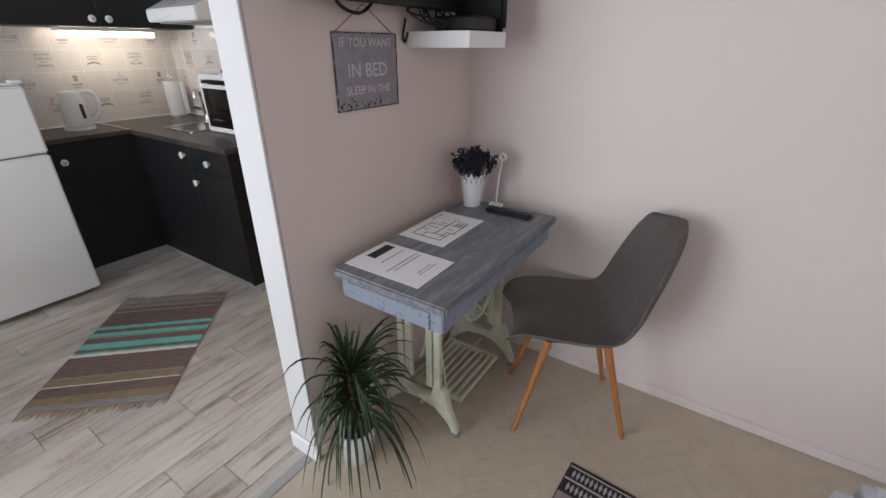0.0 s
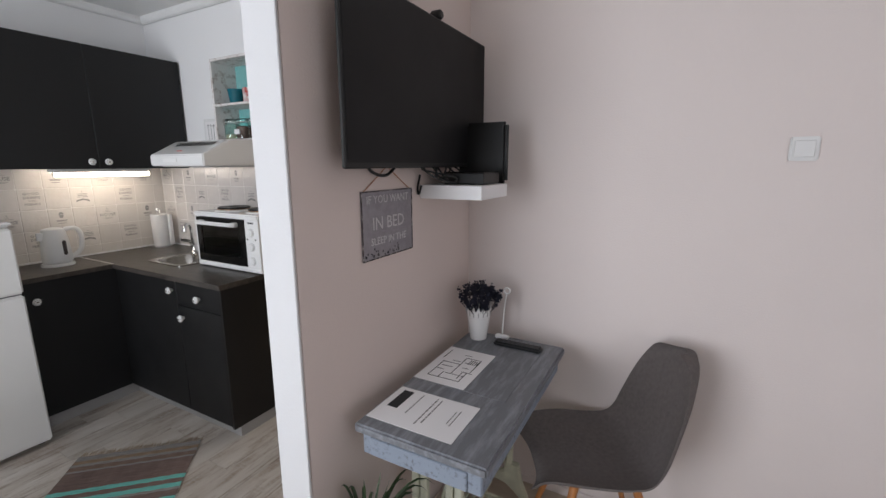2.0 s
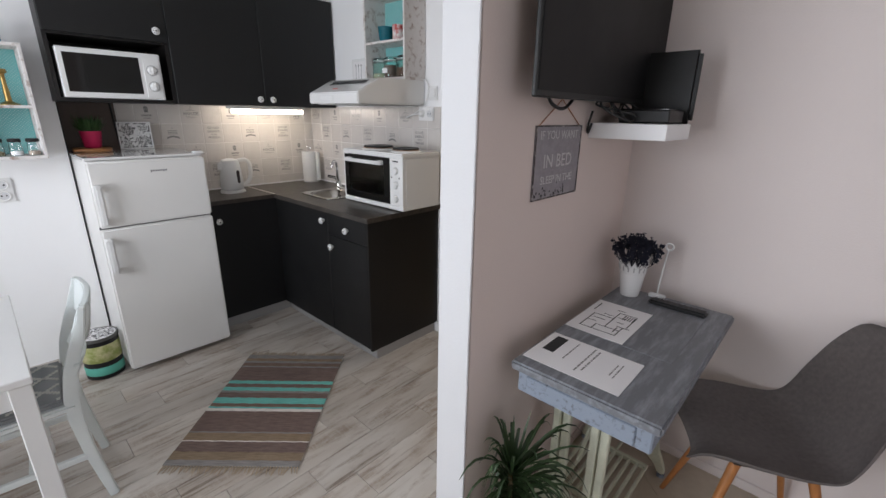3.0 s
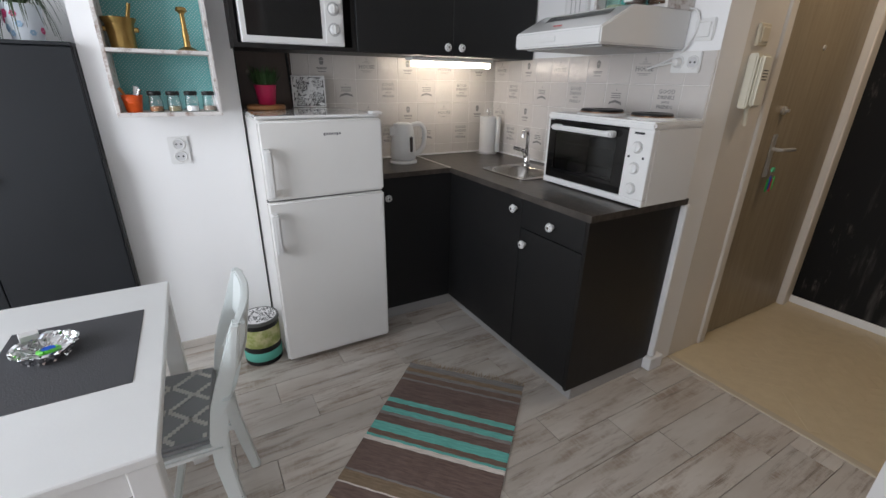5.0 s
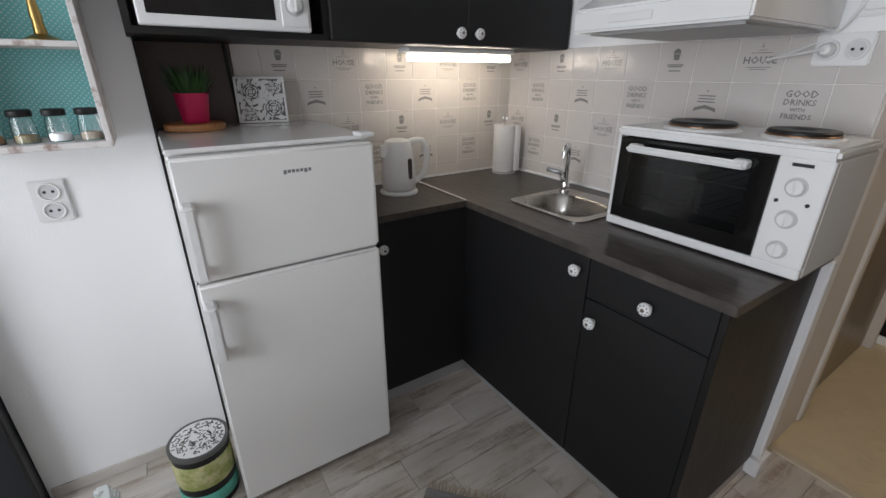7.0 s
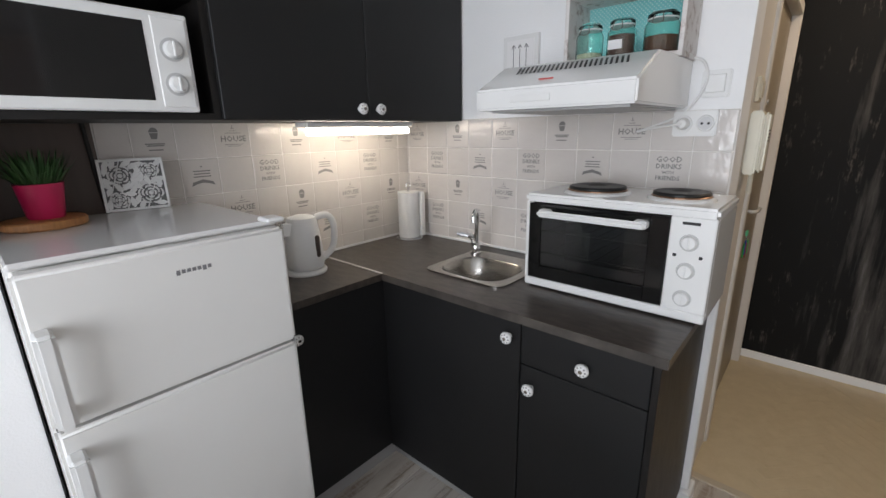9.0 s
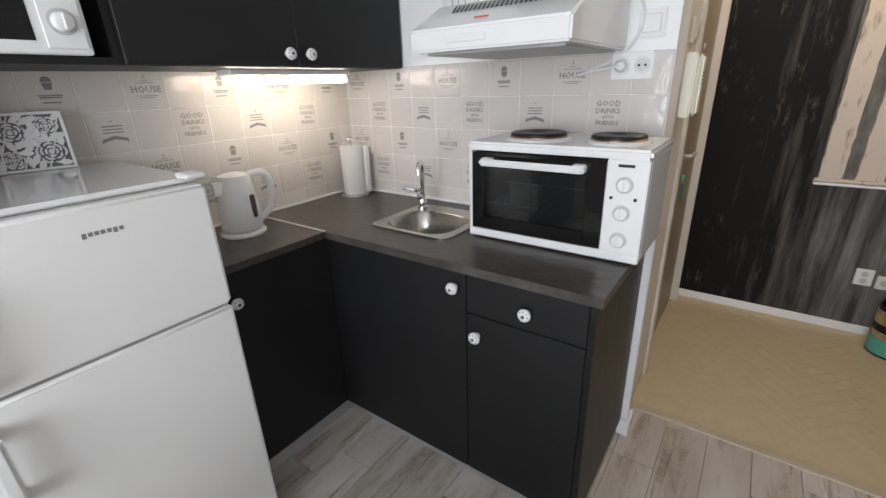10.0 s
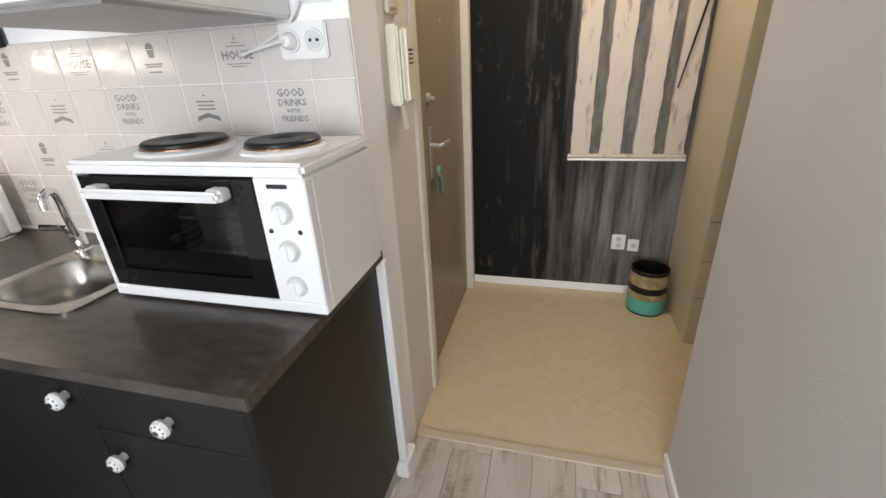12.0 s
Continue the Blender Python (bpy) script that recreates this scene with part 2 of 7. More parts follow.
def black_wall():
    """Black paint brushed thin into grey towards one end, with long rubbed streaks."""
    m, n, l, b = shader("black_limewash")
    co = n.new("ShaderNodeTexCoord")
    mp = n.new("ShaderNodeMapping")
    mp.inputs["Scale"].default_value = (9, 1, 0.8)
    l.new(co.outputs["Object"], mp.inputs["Vector"])
    streak = n.new("ShaderNodeTexNoise")
    streak.inputs["Scale"].default_value, streak.inputs["Detail"].default_value, streak.inputs["Roughness"].default_value = 1.6, 8, 0.6
    l.new(mp.outputs[0], streak.inputs["Vector"])
    flake = n.new("ShaderNodeTexNoise")
    flake.inputs["Scale"].default_value, flake.inputs["Detail"].default_value, flake.inputs["Roughness"].default_value = 7, 9, 0.75
    long = n.new("ShaderNodeMapping")
    long.inputs["Scale"].default_value = (3.2, 1, 0.7)
    l.new(co.outputs["Object"], long.inputs["Vector"])
    l.new(long.outputs[0], flake.inputs["Vector"])
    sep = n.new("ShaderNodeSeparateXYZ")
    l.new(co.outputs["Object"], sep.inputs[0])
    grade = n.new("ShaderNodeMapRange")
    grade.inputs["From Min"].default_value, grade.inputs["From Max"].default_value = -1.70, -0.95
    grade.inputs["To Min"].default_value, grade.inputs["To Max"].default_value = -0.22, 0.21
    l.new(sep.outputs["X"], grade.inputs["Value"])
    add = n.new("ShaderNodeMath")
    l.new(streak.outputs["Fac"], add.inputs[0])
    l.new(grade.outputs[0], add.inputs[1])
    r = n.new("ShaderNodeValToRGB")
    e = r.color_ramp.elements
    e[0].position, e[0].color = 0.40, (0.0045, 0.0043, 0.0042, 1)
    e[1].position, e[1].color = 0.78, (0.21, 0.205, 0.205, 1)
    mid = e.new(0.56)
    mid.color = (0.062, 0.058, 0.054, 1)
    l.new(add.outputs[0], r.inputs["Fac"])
    chip = n.new("ShaderNodeMapRange")
    chip.inputs["From Min"].default_value, chip.inputs["From Max"].default_value = 0.58, 0.74
    l.new(flake.outputs["Fac"], chip.inputs["Value"])
    mix = n.new("ShaderNodeMix")
    mix.data_type = "RGBA"
    l.new(chip.outputs[0], mix.inputs["Factor"])
    l.new(r.outputs["Color"], mix.inputs[6])
    mix.inputs[7].default_value = (0.13, 0.115, 0.10, 1)
    l.new(mix.outputs[2], b.inputs["Base Color"])
    b.inputs["Roughness"].default_value = 0.7
    b.inputs["Specular IOR Level"].default_value = 0.25
    bp = n.new("ShaderNodeBump")
    bp.inputs["Strength"].default_value, bp.inputs["Distance"].default_value = 0.3, 0.004
    l.new(flake.outputs["Fac"], bp.inputs["Height"])
    l.new(bp.outputs[0], b.inputs["Normal"])
    return m


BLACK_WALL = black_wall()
PLANK = plank_material()
GROUT = paint("grey_grout", (0.30, 0.28, 0.26), 0.9, spread=0.05, bump=0.1)
TILE_GROUT = paint("white_grout", (0.78, 0.76, 0.73), 0.9, spread=0.05, bump=0.1)
WALL_TILE = paint("glossy_cream_tile", (0.61, 0.577, 0.548), 0.12, spread=0.03, scale=9, bump=0.3, grain=22, vary=0.03)
PARQUET = weathered("pale_beige_parquet", (0.60, 0.50, 0.335), (0.53, 0.43, 0.28), 0.55, 7, (2, 2, 1), 0.33, 0.2)
PARQUET_GREY = weathered("pale_sand_parquet", (0.55, 0.47, 0.37), (0.47, 0.39, 0.30), 0.55, 7, (2, 2, 1), 0.33, 0.2)

# ---- mesh helpers ----
FRAMES = {}
# fitted offsets of whole things from their drawn places
LIVING, DESKTOP, CUPBOARDS = (-0.018, 0.02, 0.012), (-0.008, 0.02, 0.010), (0.0, 0.0, -0.013)
OFFSET = {"television": LIVING, "floating_shelf": LIVING, "speaker_box": LIVING, "media_box": LIVING, "cable_tangle": LIVING, "television_camera": LIVING, "tin_sign": LIVING,
          "printed_sheet": DESKTOP, "floor_plan_sheet": DESKTOP, "lavender_pot": DESKTOP, "bird_stand": DESKTOP, "remote_control": DESKTOP,
          "microwave_cabinet": CUPBOARDS, "wall_cabinet": CUPBOARDS, "microwave": CUPBOARDS, "under_cabinet_lamp": CUPBOARDS, "upholstered_chair": (0.0, 0.02, 0.0), "dracaena_plant": (-0.02, 0.02, 0.0),
          "spice_shelf": CUPBOARDS, "orange_cup": CUPBOARDS, "spice_jar": CUPBOARDS, "brass_mortar": CUPBOARDS, "brass_candlestick": CUPBOARDS, "white_vase": CUPBOARDS, "blue_bottle": CUPBOARDS}


def thing(name, at=(0, 0, 0), turn=0.0, label="", category="", group="", kind="", local=False):
    """An Empty at the base of a thing. Its parts are given in world metres, or in its own when local."""
    ob = new(name)
    ob.empty_display_size = 0.05
    ob.matrix_world = Matrix.Translation(OFFSET.get(name, (0, 0, 0))) @ pose(*at, 0, 0, turn)
    FRAMES[ob] = Matrix.Identity(4) if local else pose(*at, 0, 0, turn).inverted()
    return tagged(ob, label, category, group, kind)


def part(name, bm, material, parent=None, label="", smooth=False):
    """Links a bmesh as one mesh object under a thing or a part."""
    mesh = bpy.data.meshes.new(name)
    top = parent
    if parent is not None:
        bm.transform(FRAMES[parent])
    bmesh.ops.recalc_face_normals(bm, faces=bm.faces)
    bm.to_mesh(mesh)
    bm.free()
    if smooth:
        mesh.shade_smooth()
        mesh.set_sharp_from_angle(angle=radians(38))
    mesh.materials.append(material)
    ob = new(name, mesh)
    if parent is not None:
        ob.parent = parent
        FRAMES[ob] = FRAMES[parent]
    else:
        FRAMES[ob] = Matrix.Identity(4)
    return tagged(ob, label)


def box(x0, y0, z0, x1, y1, z1, bevel=0.0, bm=None, steps=1):
    """A box between two corners, its edges rounded by bevel."""
    own = bmesh.new()
    bmesh.ops.create_cube(own, size=1.0)
    size, mid = (abs(x1 - x0), abs(y1 - y0), abs(z1 - z0)), ((x0 + x1) / 2, (y0 + y1) / 2, (z0 + z1) / 2)
    bmesh.ops.transform(own, matrix=Matrix.LocRotScale(mid, None, size), verts=own.verts)
    if bevel:
        bmesh.ops.bevel(own, geom=own.edges[:], offset=min(bevel, min(size) * 0.45), segments=steps, affect="EDGES")
    return merge(bm, own)


def merge(bm, own):
    if bm is None:
        return own
    mesh = bpy.data.meshes.new("merge")
    own.to_mesh(mesh)
    own.free()
    bm.from_mesh(mesh)
    bpy.data.meshes.remove(mesh)
    return bm


def lathe(profile, at=(0, 0, 0), sides=32, bm=None, axis="z"):
    """A turned body: profile rows of (radius, height)."""
    own = bmesh.new()
    rings = []
    for r, h in profile:
        rings.append([own.verts.new((r * math.cos(2 * math.pi * i / sides), r * math.sin(2 * math.pi * i / sides), h)) for i in range(sides)])
    for a, b in zip(rings, rings[1:]):
        for i in range(sides):
            own.faces.new((a[i], a[(i + 1) % sides], b[(i + 1) % sides], b[i]))
    own.faces.new(rings[0][::-1])
    own.faces.new(rings[-1])
    bmesh.ops.remove_doubles(own, verts=own.verts, dist=1e-6)
    turn = {"z": (0, 0, 0), "x": (0, 90, 0), "-y": (90, 0, 0), "y": (-90, 0, 0), "-x": (0, -90, 0)}[axis]
    own.transform(pose(*at, *turn))
    return merge(bm, own)


def tube(points, radius, bm=None, sides=8, ends=True):
    """A round bar along points; radius a number or one for each point."""
    own = bmesh.new()
    pts = [Vector(p) for p in points]
    rad = radius if isinstance(radius, (list, tuple)) else [radius] * len(pts)
    rings, side = [], None
    for i, p in enumerate(pts):
        d = (pts[min(i + 1, len(pts) - 1)] - pts[max(i - 1, 0)]).normalized()
        if side is None:
            side = d.orthogonal().normalized()
        side = (side - d * side.dot(d)).normalized()
        up = d.cross(side)
        rings.append([own.verts.new(p + rad[i] * (side * math.cos(2 * math.pi * k / sides) + up * math.sin(2 * math.pi * k / sides))) for k in range(sides)])
    for a, b in zip(rings, rings[1:]):
        for k in range(sides):
            own.faces.new((a[k], a[(k + 1) % sides], b[(k + 1) % sides], b[k]))
    if ends:
        own.faces.new(rings[0][::-1])
        own.faces.new(rings[-1])
    return merge(bm, own)


def prism(outline, z0, z1, bm=None, bevel=0.0):
    """An outline in x, y drawn up from z0 to z1."""
    own = bmesh.new()
    face = own.faces.new([own.verts.new((x, y, z0)) for x, y in outline])
    up = bmesh.ops.extrude_face_region(own, geom=[face])
    bmesh.ops.translate(own, vec=(0, 0, z1 - z0), verts=[v for v in up["geom"] if isinstance(v, bmesh.types.BMVert)])
    if bevel:
        bmesh.ops.bevel(own, geom=own.edges[:], offset=bevel, segments=2, affect="EDGES")
    return merge(bm, own)


def curve(*points, steps=8):
    """A smooth line through points (Catmull-Rom)."""
    p = [Vector(points[0])] + [Vector(q) for q in points] + [Vector(points[-1])]
    out = []
    for a, b, c, d in zip(p, p[1:], p[2:], p[3:]):
        for s in range(steps):
            t = s / steps
            out.append(0.5 * ((2 * b) + (c - a) * t + (2 * a - 5 * b + 4 * c - d) * t * t + (3 * b - a - 3 * c + d) * t ** 3))
    return out + [p[-1]]


def letters(text, size, m, material, parent, name="lettering", depth=0.0004, label=""):
    """Words in the built-in font, as a thin mesh at the pose m, centred."""
    data = bpy.data.curves.new("text", "FONT")
    data.body, data.size, data.align_x, data.align_y, data.extrude, data.resolution_u = text, size, "CENTER", "CENTER", depth, 2
    ob = bpy.data.objects.new("text", data)
    mesh = bpy.data.meshes.new_from_object(ob)
    bpy.data.objects.remove(ob)
    bm = bmesh.new()
    bm.from_mesh(mesh)
    bpy.data.meshes.remove(mesh)
    bm.transform(m)
    return part(name, bm, material, parent, label)


# ---- the setting ----


def structure(name, bm, material, label=""):
    return tagged(part(name, bm, material), label, kind="structure")


SOUTH, EAST, CEIL = -1.95, 2.6, 2.57
sub = structure("floor", box(-4.0, SOUTH, -0.12, EAST, 4.0, -0.008), GROUT, "whitewashed wood-look tile floor with brown streaks")
FRAMES[sub] = Matrix.Identity(4)
hall_floor = structure("floor_hall", box(-1.95, 2.315, -0.008, 0.2, 3.64, 0.0), PARQUET, "pale beige herringbone parquet in the hall")
living_floor = structure("floor_living", box(-0.72, SOUTH, -0.008, EAST, 2.0, 0.0), PARQUET_GREY, "pale sand herringbone parquet floor")
structure("threshold_hall", box(-1.90, 2.285, -0.008, -0.95, 2.325, 0.006, 0.003), paint("beige_strip", (0.50, 0.43, 0.33), 0.5), "narrow beige metal floor strip")
structure("threshold_living", box(-0.745, SOUTH, -0.008, -0.705, 0.934, 0.005, 0.003), paint("grey_strip", (0.36, 0.35, 0.34), 0.5), "narrow grey floor strip")
structure("ceiling", box(-4.0, SOUTH, CEIL, EAST, 4.0, CEIL + 0.15), CEILING, "plain white ceiling")

# west side: a proud wall by the wardrobe, then the kitchen's alcove
structure("wall_west", box(-3.75, -0.10, 0, -3.20, 0.478, CEIL), WALL_WHITE, "smooth white painted wall")
structure("wall_alcove", box(-3.75, 0.478, 0, -3.40, 2.13, CEIL), WALL_WHITE, "white wall above a tiled kitchen splashback")
structure("wall_wardrobe", box(-3.90, SOUTH, 0, -3.72, -0.10, CEIL), WALL_WHITE, "white wall behind a dark wardrobe")
structure("wall_north", box(-3.75, 2.13, 0, -1.90, 2.30, CEIL), WALL_WHITE, "white wall above glossy printed tiles")
# entrance side of the hall
bm = box(-2.10, 2.30, 0, -1.90, 2.56, CEIL)
box(-2.10, 2.56, 2.06, -1.90, 3.56, CEIL, bm=bm)
box(-2.10, 3.56, 0, -1.90, 3.64, CEIL, bm=bm)
structure("wall_entrance", bm, WALL_CREAM, "cream wall around the entrance door")
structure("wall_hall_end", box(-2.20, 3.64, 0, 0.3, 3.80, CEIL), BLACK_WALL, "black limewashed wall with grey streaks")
structure("wall_hall_east", box(0.15, 2.34, 0, 0.3, 3.64, CEIL), WALL_BEIGE, "beige hall wall")
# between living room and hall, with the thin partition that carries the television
# the chair wall takes the lit tone, the television wall the darker one
structure("wall_chair", box(-0.697, 2.0, 0, EAST, 2.34, CEIL), WALL_WARM_LIT, "plain warm off-white living room wall")
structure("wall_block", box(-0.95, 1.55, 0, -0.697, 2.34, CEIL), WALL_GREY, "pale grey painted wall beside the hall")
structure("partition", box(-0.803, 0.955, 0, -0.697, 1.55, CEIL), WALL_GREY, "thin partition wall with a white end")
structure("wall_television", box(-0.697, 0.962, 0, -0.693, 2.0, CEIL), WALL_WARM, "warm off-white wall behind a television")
structure("partition_end", box(-0.806, 0.948, 0, -0.690, 0.955, CEIL, 0.002), PARTITION_WHITE, "white painted end of a thin partition")
# south side with the window, east side
bm = box(-4.0, SOUTH - 0.25, 0, EAST, SOUTH, 0.35)
box(-4.0, SOUTH - 0.25, 2.35, EAST, SOUTH, CEIL, bm=bm)
box(-4.0, SOUTH - 0.25, 0.35, -2.55, SOUTH, 2.35, bm=bm)
box(-0.65, SOUTH - 0.25, 0.35, EAST, SOUTH, 2.35, bm=bm)
structure("wall_south", bm, WALL_WARM, "off-white wall with a wide window")
# the east opening is added, unseen, to go with the fill light
bm = box(EAST, SOUTH, 0, EAST + 0.2, -1.55, CEIL)
box(EAST, 0.45, 0, EAST + 0.2, 2.4, CEIL, bm=bm)
box(EAST, -1.55, 0, EAST + 0.2, 0.45, 0.35, bm=bm)
box(EAST, -1.55, 2.35, EAST + 0.2, 0.45, CEIL, bm=bm)
structure("wall_east", bm, WALL_WARM, "off-white wall with an added window out of view")
win = tagged(part("window_2", box(EAST + 0.06, -1.55, 0.35, EAST + 0.12, 0.45, 0.42, 0.01), TRIM_WHITE), "white framed window, added out of view for fill light", kind="structure")
for y in (-1.55, -0.58, 0.39):
    part("window_frame", box(EAST + 0.06, y, 0.42, EAST + 0.12, y + 0.06, 2.29, 0.01), TRIM_WHITE, win)
part("window_frame", box(EAST + 0.06, -1.55, 2.29, EAST + 0.12, 0.45, 2.35, 0.01), TRIM_WHITE, win)
part("pane", box(EAST + 0.087, -1.53, 0.4, EAST + 0.095, 0.43, 2.3), GLASS, win).visible_shadow = False
win = tagged(part("window_1", box(-2.55, SOUTH - 0.12, 0.35, -0.65, SOUTH - 0.06, 0.42, 0.01), TRIM_WHITE), "wide white framed window", kind="structure")
for x in (-2.55, -1.63, -0.71):
    part("window_frame", box(x, SOUTH - 0.12, 0.42, x + 0.06, SOUTH - 0.06, 2.29, 0.01), TRIM_WHITE, win)
part("window_frame", box(-2.55, SOUTH - 0.12, 2.29, -0.65, SOUTH - 0.06, 2.35, 0.01), TRIM_WHITE, win)
pane = part("pane", box(-2.53, SOUTH - 0.095, 0.4, -0.67, SOUTH - 0.087, 2.3), GLASS, win)
pane.visible_shadow = False

# skirtings and corner trims
structure("baseboard", box(-3.20, -0.09, 0, -3.191, 0.478, 0.045, 0.002), paint("pale_skirting_tile", (0.52, 0.48, 0.44), 0.45, spread=0.12, scale=5, bump=0.05), "low pale tile skirting")
structure("baseboard_living", box(-0.693, 1.990, 0, EAST, 2.0, 0.045, 0.004), WALL_WARM_LIT, "low white skirting")
structure("baseboard_television", box(-0.693, 0.962, 0, -0.682, 1.990, 0.045, 0.004), WALL_WARM, "low white skirting")
structure("baseboard_post", box(-0.820, 0.934, 0, -0.676, 0.948, 0.075, 0.004), TRIM_WHITE, "white skirting round a partition end")
structure("baseboard_hall", box(-1.95, 3.624, 0, -0.75, 3.64, 0.05, 0.004), TRIM_WHITE, "white skirting below a black wall")
structure("baseboard_grey", box(-0.962, 1.6, 0, -0.95, 2.345, 0.06, 0.004), TRIM_WHITE, "low white skirting")
structure("baseboard_corner", box(-1.965, 2.086, 0, -1.862, 2.185, 0.072, 0.004), TRIM_WHITE, "white skirting at a wall corner")
structure("trim_corner", box(-1.955, 2.106, 0.072, -1.874, 2.136, 0.879, 0.006), TRIM_WHITE, "white corner strip beside a black cabinet")
structure("cornice", tube([(-3.385, 0.5, 2.555), (-3.385, 2.115, 2.555), (-1.91, 2.115, 2.555)], 0.035, sides=10), CEILING, "rounded white ceiling cornice")

# entrance door in its frame
door = tagged(part("door_1", box(-1.975, 2.62, 0.005, -1.93, 3.52, 2.0, 0.003), DOOR_WOOD), "pale oak entrance door, shut, with a lever handle and keys", kind="structure")
for y0, y1 in ((2.56, 2.62), (3.52, 3.56)):
    part("door_frame", box(-2.0, y0, 0, -1.888, y1, 2.06, 0.006), WALL_CREAM, door)
part("door_frame", box(-2.0, 2.62, 2.0, -1.888, 3.52, 2.06, 0.006), WALL_CREAM, door)
# black strip along the gap between frame and door
part("gasket", box(-1.935, 2.6205, 0.006, -1.9255, 2.634, 1.998), BLACK_PLASTIC, door, "dark gap beside the frame")
part("edge_strip", box(-1.929, 2.635, 0.01, -1.924, 2.652, 1.995, 0.001), SATIN, door, "steel edge strip")
plate = part("handle_plate", box(-1.93, 2.815, 0.93, -1.922, 2.855, 1.15, 0.004), SATIN, door, "steel handle plate")
part("door_handle", tube(curve((-1.922, 2.835, 1.075), (-1.885, 2.835, 1.075), (-1.876, 2.86, 1.076), (-1.876, 2.96, 1.072)), 0.009), SATIN, plate, "chrome lever")
part("lock", lathe([(0.02, 0), (0.02, 0.012), (0.008, 0.016), (0.008, 0.03)], (-1.93, 2.84, 1.265), axis="x"), SATIN, door, "round upper lock")
part("peephole", lathe([(0.012, 0), (0.012, 0.006)], (-1.93, 3.07, 1.56), axis="x", sides=16), SATIN, door)

# ---- kitchen ----


def knob(parent, at, axis, label="white porcelain knob with a pattern"):
    k = part("knob", lathe([(0.010, 0), (0.009, 0.010), (0.018, 0.014), (0.0205, 0.021), (0.018, 0.028), (0.006, 0.032)], at, 20, axis=axis), ENAMEL, parent, label, True)
    step = {"-y": Vector((0, -0.0315, 0)), "x": Vector((0.0315, 0, 0))}[axis]
    part("screw", lathe([(0.006, 0), (0.006, 0.002)], Vector(at) + step, 10, axis=axis), STEEL, k)
    for i in range(8):
        c, s = 0.0135 * math.cos(i * math.pi / 4), 0.0135 * math.sin(i * math.pi / 4)
        spot = Vector((c, -0.0285, s)) if axis == "-y" else Vector((0.0285, c, s))
        part("petal", lathe([(0.0026, 0), (0.0026, 0.0018)], Vector(at) + spot, 7, axis=axis), GREY_INK, k)


def base_cabinets():
    c = thing("corner_base_cabinet", (-2.98, 1.3, 0), label="black brown corner base cabinet beside the fridge", category="cabinet")
    part("body", box(-3.39, 1.06, 0.074, -2.985, 2.12, 0.878), BLACK_PANEL, c)
    d = part("door", box(-2.985, 1.062, 0.074, -2.966, 1.540, 0.876, 0.002), BLACK_FRONT, c)
    knob(d, (-2.966, 1.126, 0.768), "x")
    part("plinth", box(-3.01, 1.06, 0.0, -2.985, 1.587, 0.0725), PLINTH, c, "grey plinth")
    c = thing("sink_cabinet", (-2.63, 1.8, 0), label="black brown sink base cabinet with one wide door", category="cabinet")
    part("body", box(-2.985, 1.56, 0.074, -2.308, 2.12, 0.70), BLACK_PANEL, c)
    d = part("door", box(-2.964, 1.532, 0.074, -2.310, 1.560, 0.876, 0.002), BLACK_FRONT, c)
    knob(d, (-2.350, 1.532, 0.818), "-y")
    part("plinth", box(-3.0, 1.572, 0.0, -2.308, 1.587, 0.0725), PLINTH, c, "grey plinth")
    c = thing("drawer_cabinet", (-2.1, 1.8, 0), label="black brown base cabinet with a drawer over a door", category="cabinet")
    part("body", box(-2.308, 1.56, 0.074, -1.918, 2.12, 0.878), BLACK_PANEL, c)
    part("side_panel", box(-1.918, 1.530, 0.066, -1.900, 2.105, 0.878, 0.001), BLACK_PANEL, c)
    d = part("drawer", box(-2.306, 1.532, 0.737, -1.920, 1.560, 0.876, 0.002), BLACK_FRONT, c)
    knob(d, (-2.097, 1.532, 0.798), "-y")
    d = part("door", box(-2.306, 1.532, 0.074, -1.920, 1.560, 0.733, 0.002), BLACK_FRONT, c)
    knob(d, (-2.266, 1.532, 0.663), "-y")
    part("plinth", box(-2.308, 1.572, 0.0, -1.918, 1.587, 0.0725), PLINTH, c, "grey plinth")
    part("plinth_return", box(-1.918, 1.572, 0.0, -1.906, 2.085, 0.0655), PLINTH, c, "grey plinth")


base_cabinets()

# worktops: two slabs that meet on a pale joint strip, the longer cut out for the sink
SINK = (-2.852, 1.655, -2.472, 2.02)
bm = box(-3.398, 1.516, 0.88, SINK[0] + 0.02, 2.122, 0.908)
box(SINK[2] - 0.02, 1.516, 0.88, -1.885, 2.122, 0.908, bm=bm)
box(SINK[0] + 0.02, 1.516, 0.88, SINK[2] - 0.02, SINK[1] + 0.02, 0.908, bm=bm)
box(SINK[0] + 0.02, SINK[3] - 0.02, 0.88, SINK[2] - 0.02, 2.122, 0.908, bm=bm)
w = thing("worktop", (-2.6, 1.85, 0.88), label="dark slate laminate worktop with a sink cut-out", category="worktop")
part("slab", bm, WORKTOP, w)
part("edge_band", box(-2.945, 1.5135, 0.8795, -1.885, 1.516, 0.9075), weathered("worn_edge", (0.034, 0.029, 0.026), (0.105, 0.092, 0.080), 0.52, 9, (1, 1, 1), 0.35, 0.2), w)
part("edge_band", box(-1.885, 1.516, 0.8795, -1.8825, 2.122, 0.9075), WORKTOP, w)
part("joint_strip", box(-3.398, 1.511, 0.907, -2.945, 1.521, 0.9105, 0.001), paint("aluminium_strip", (0.75, 0.74, 0.72), 0.35, 0.3), w, "pale aluminium joint strip")
w = thing("worktop", (-3.2, 1.28, 0.88), label="short dark slate worktop beside the fridge", category="worktop")
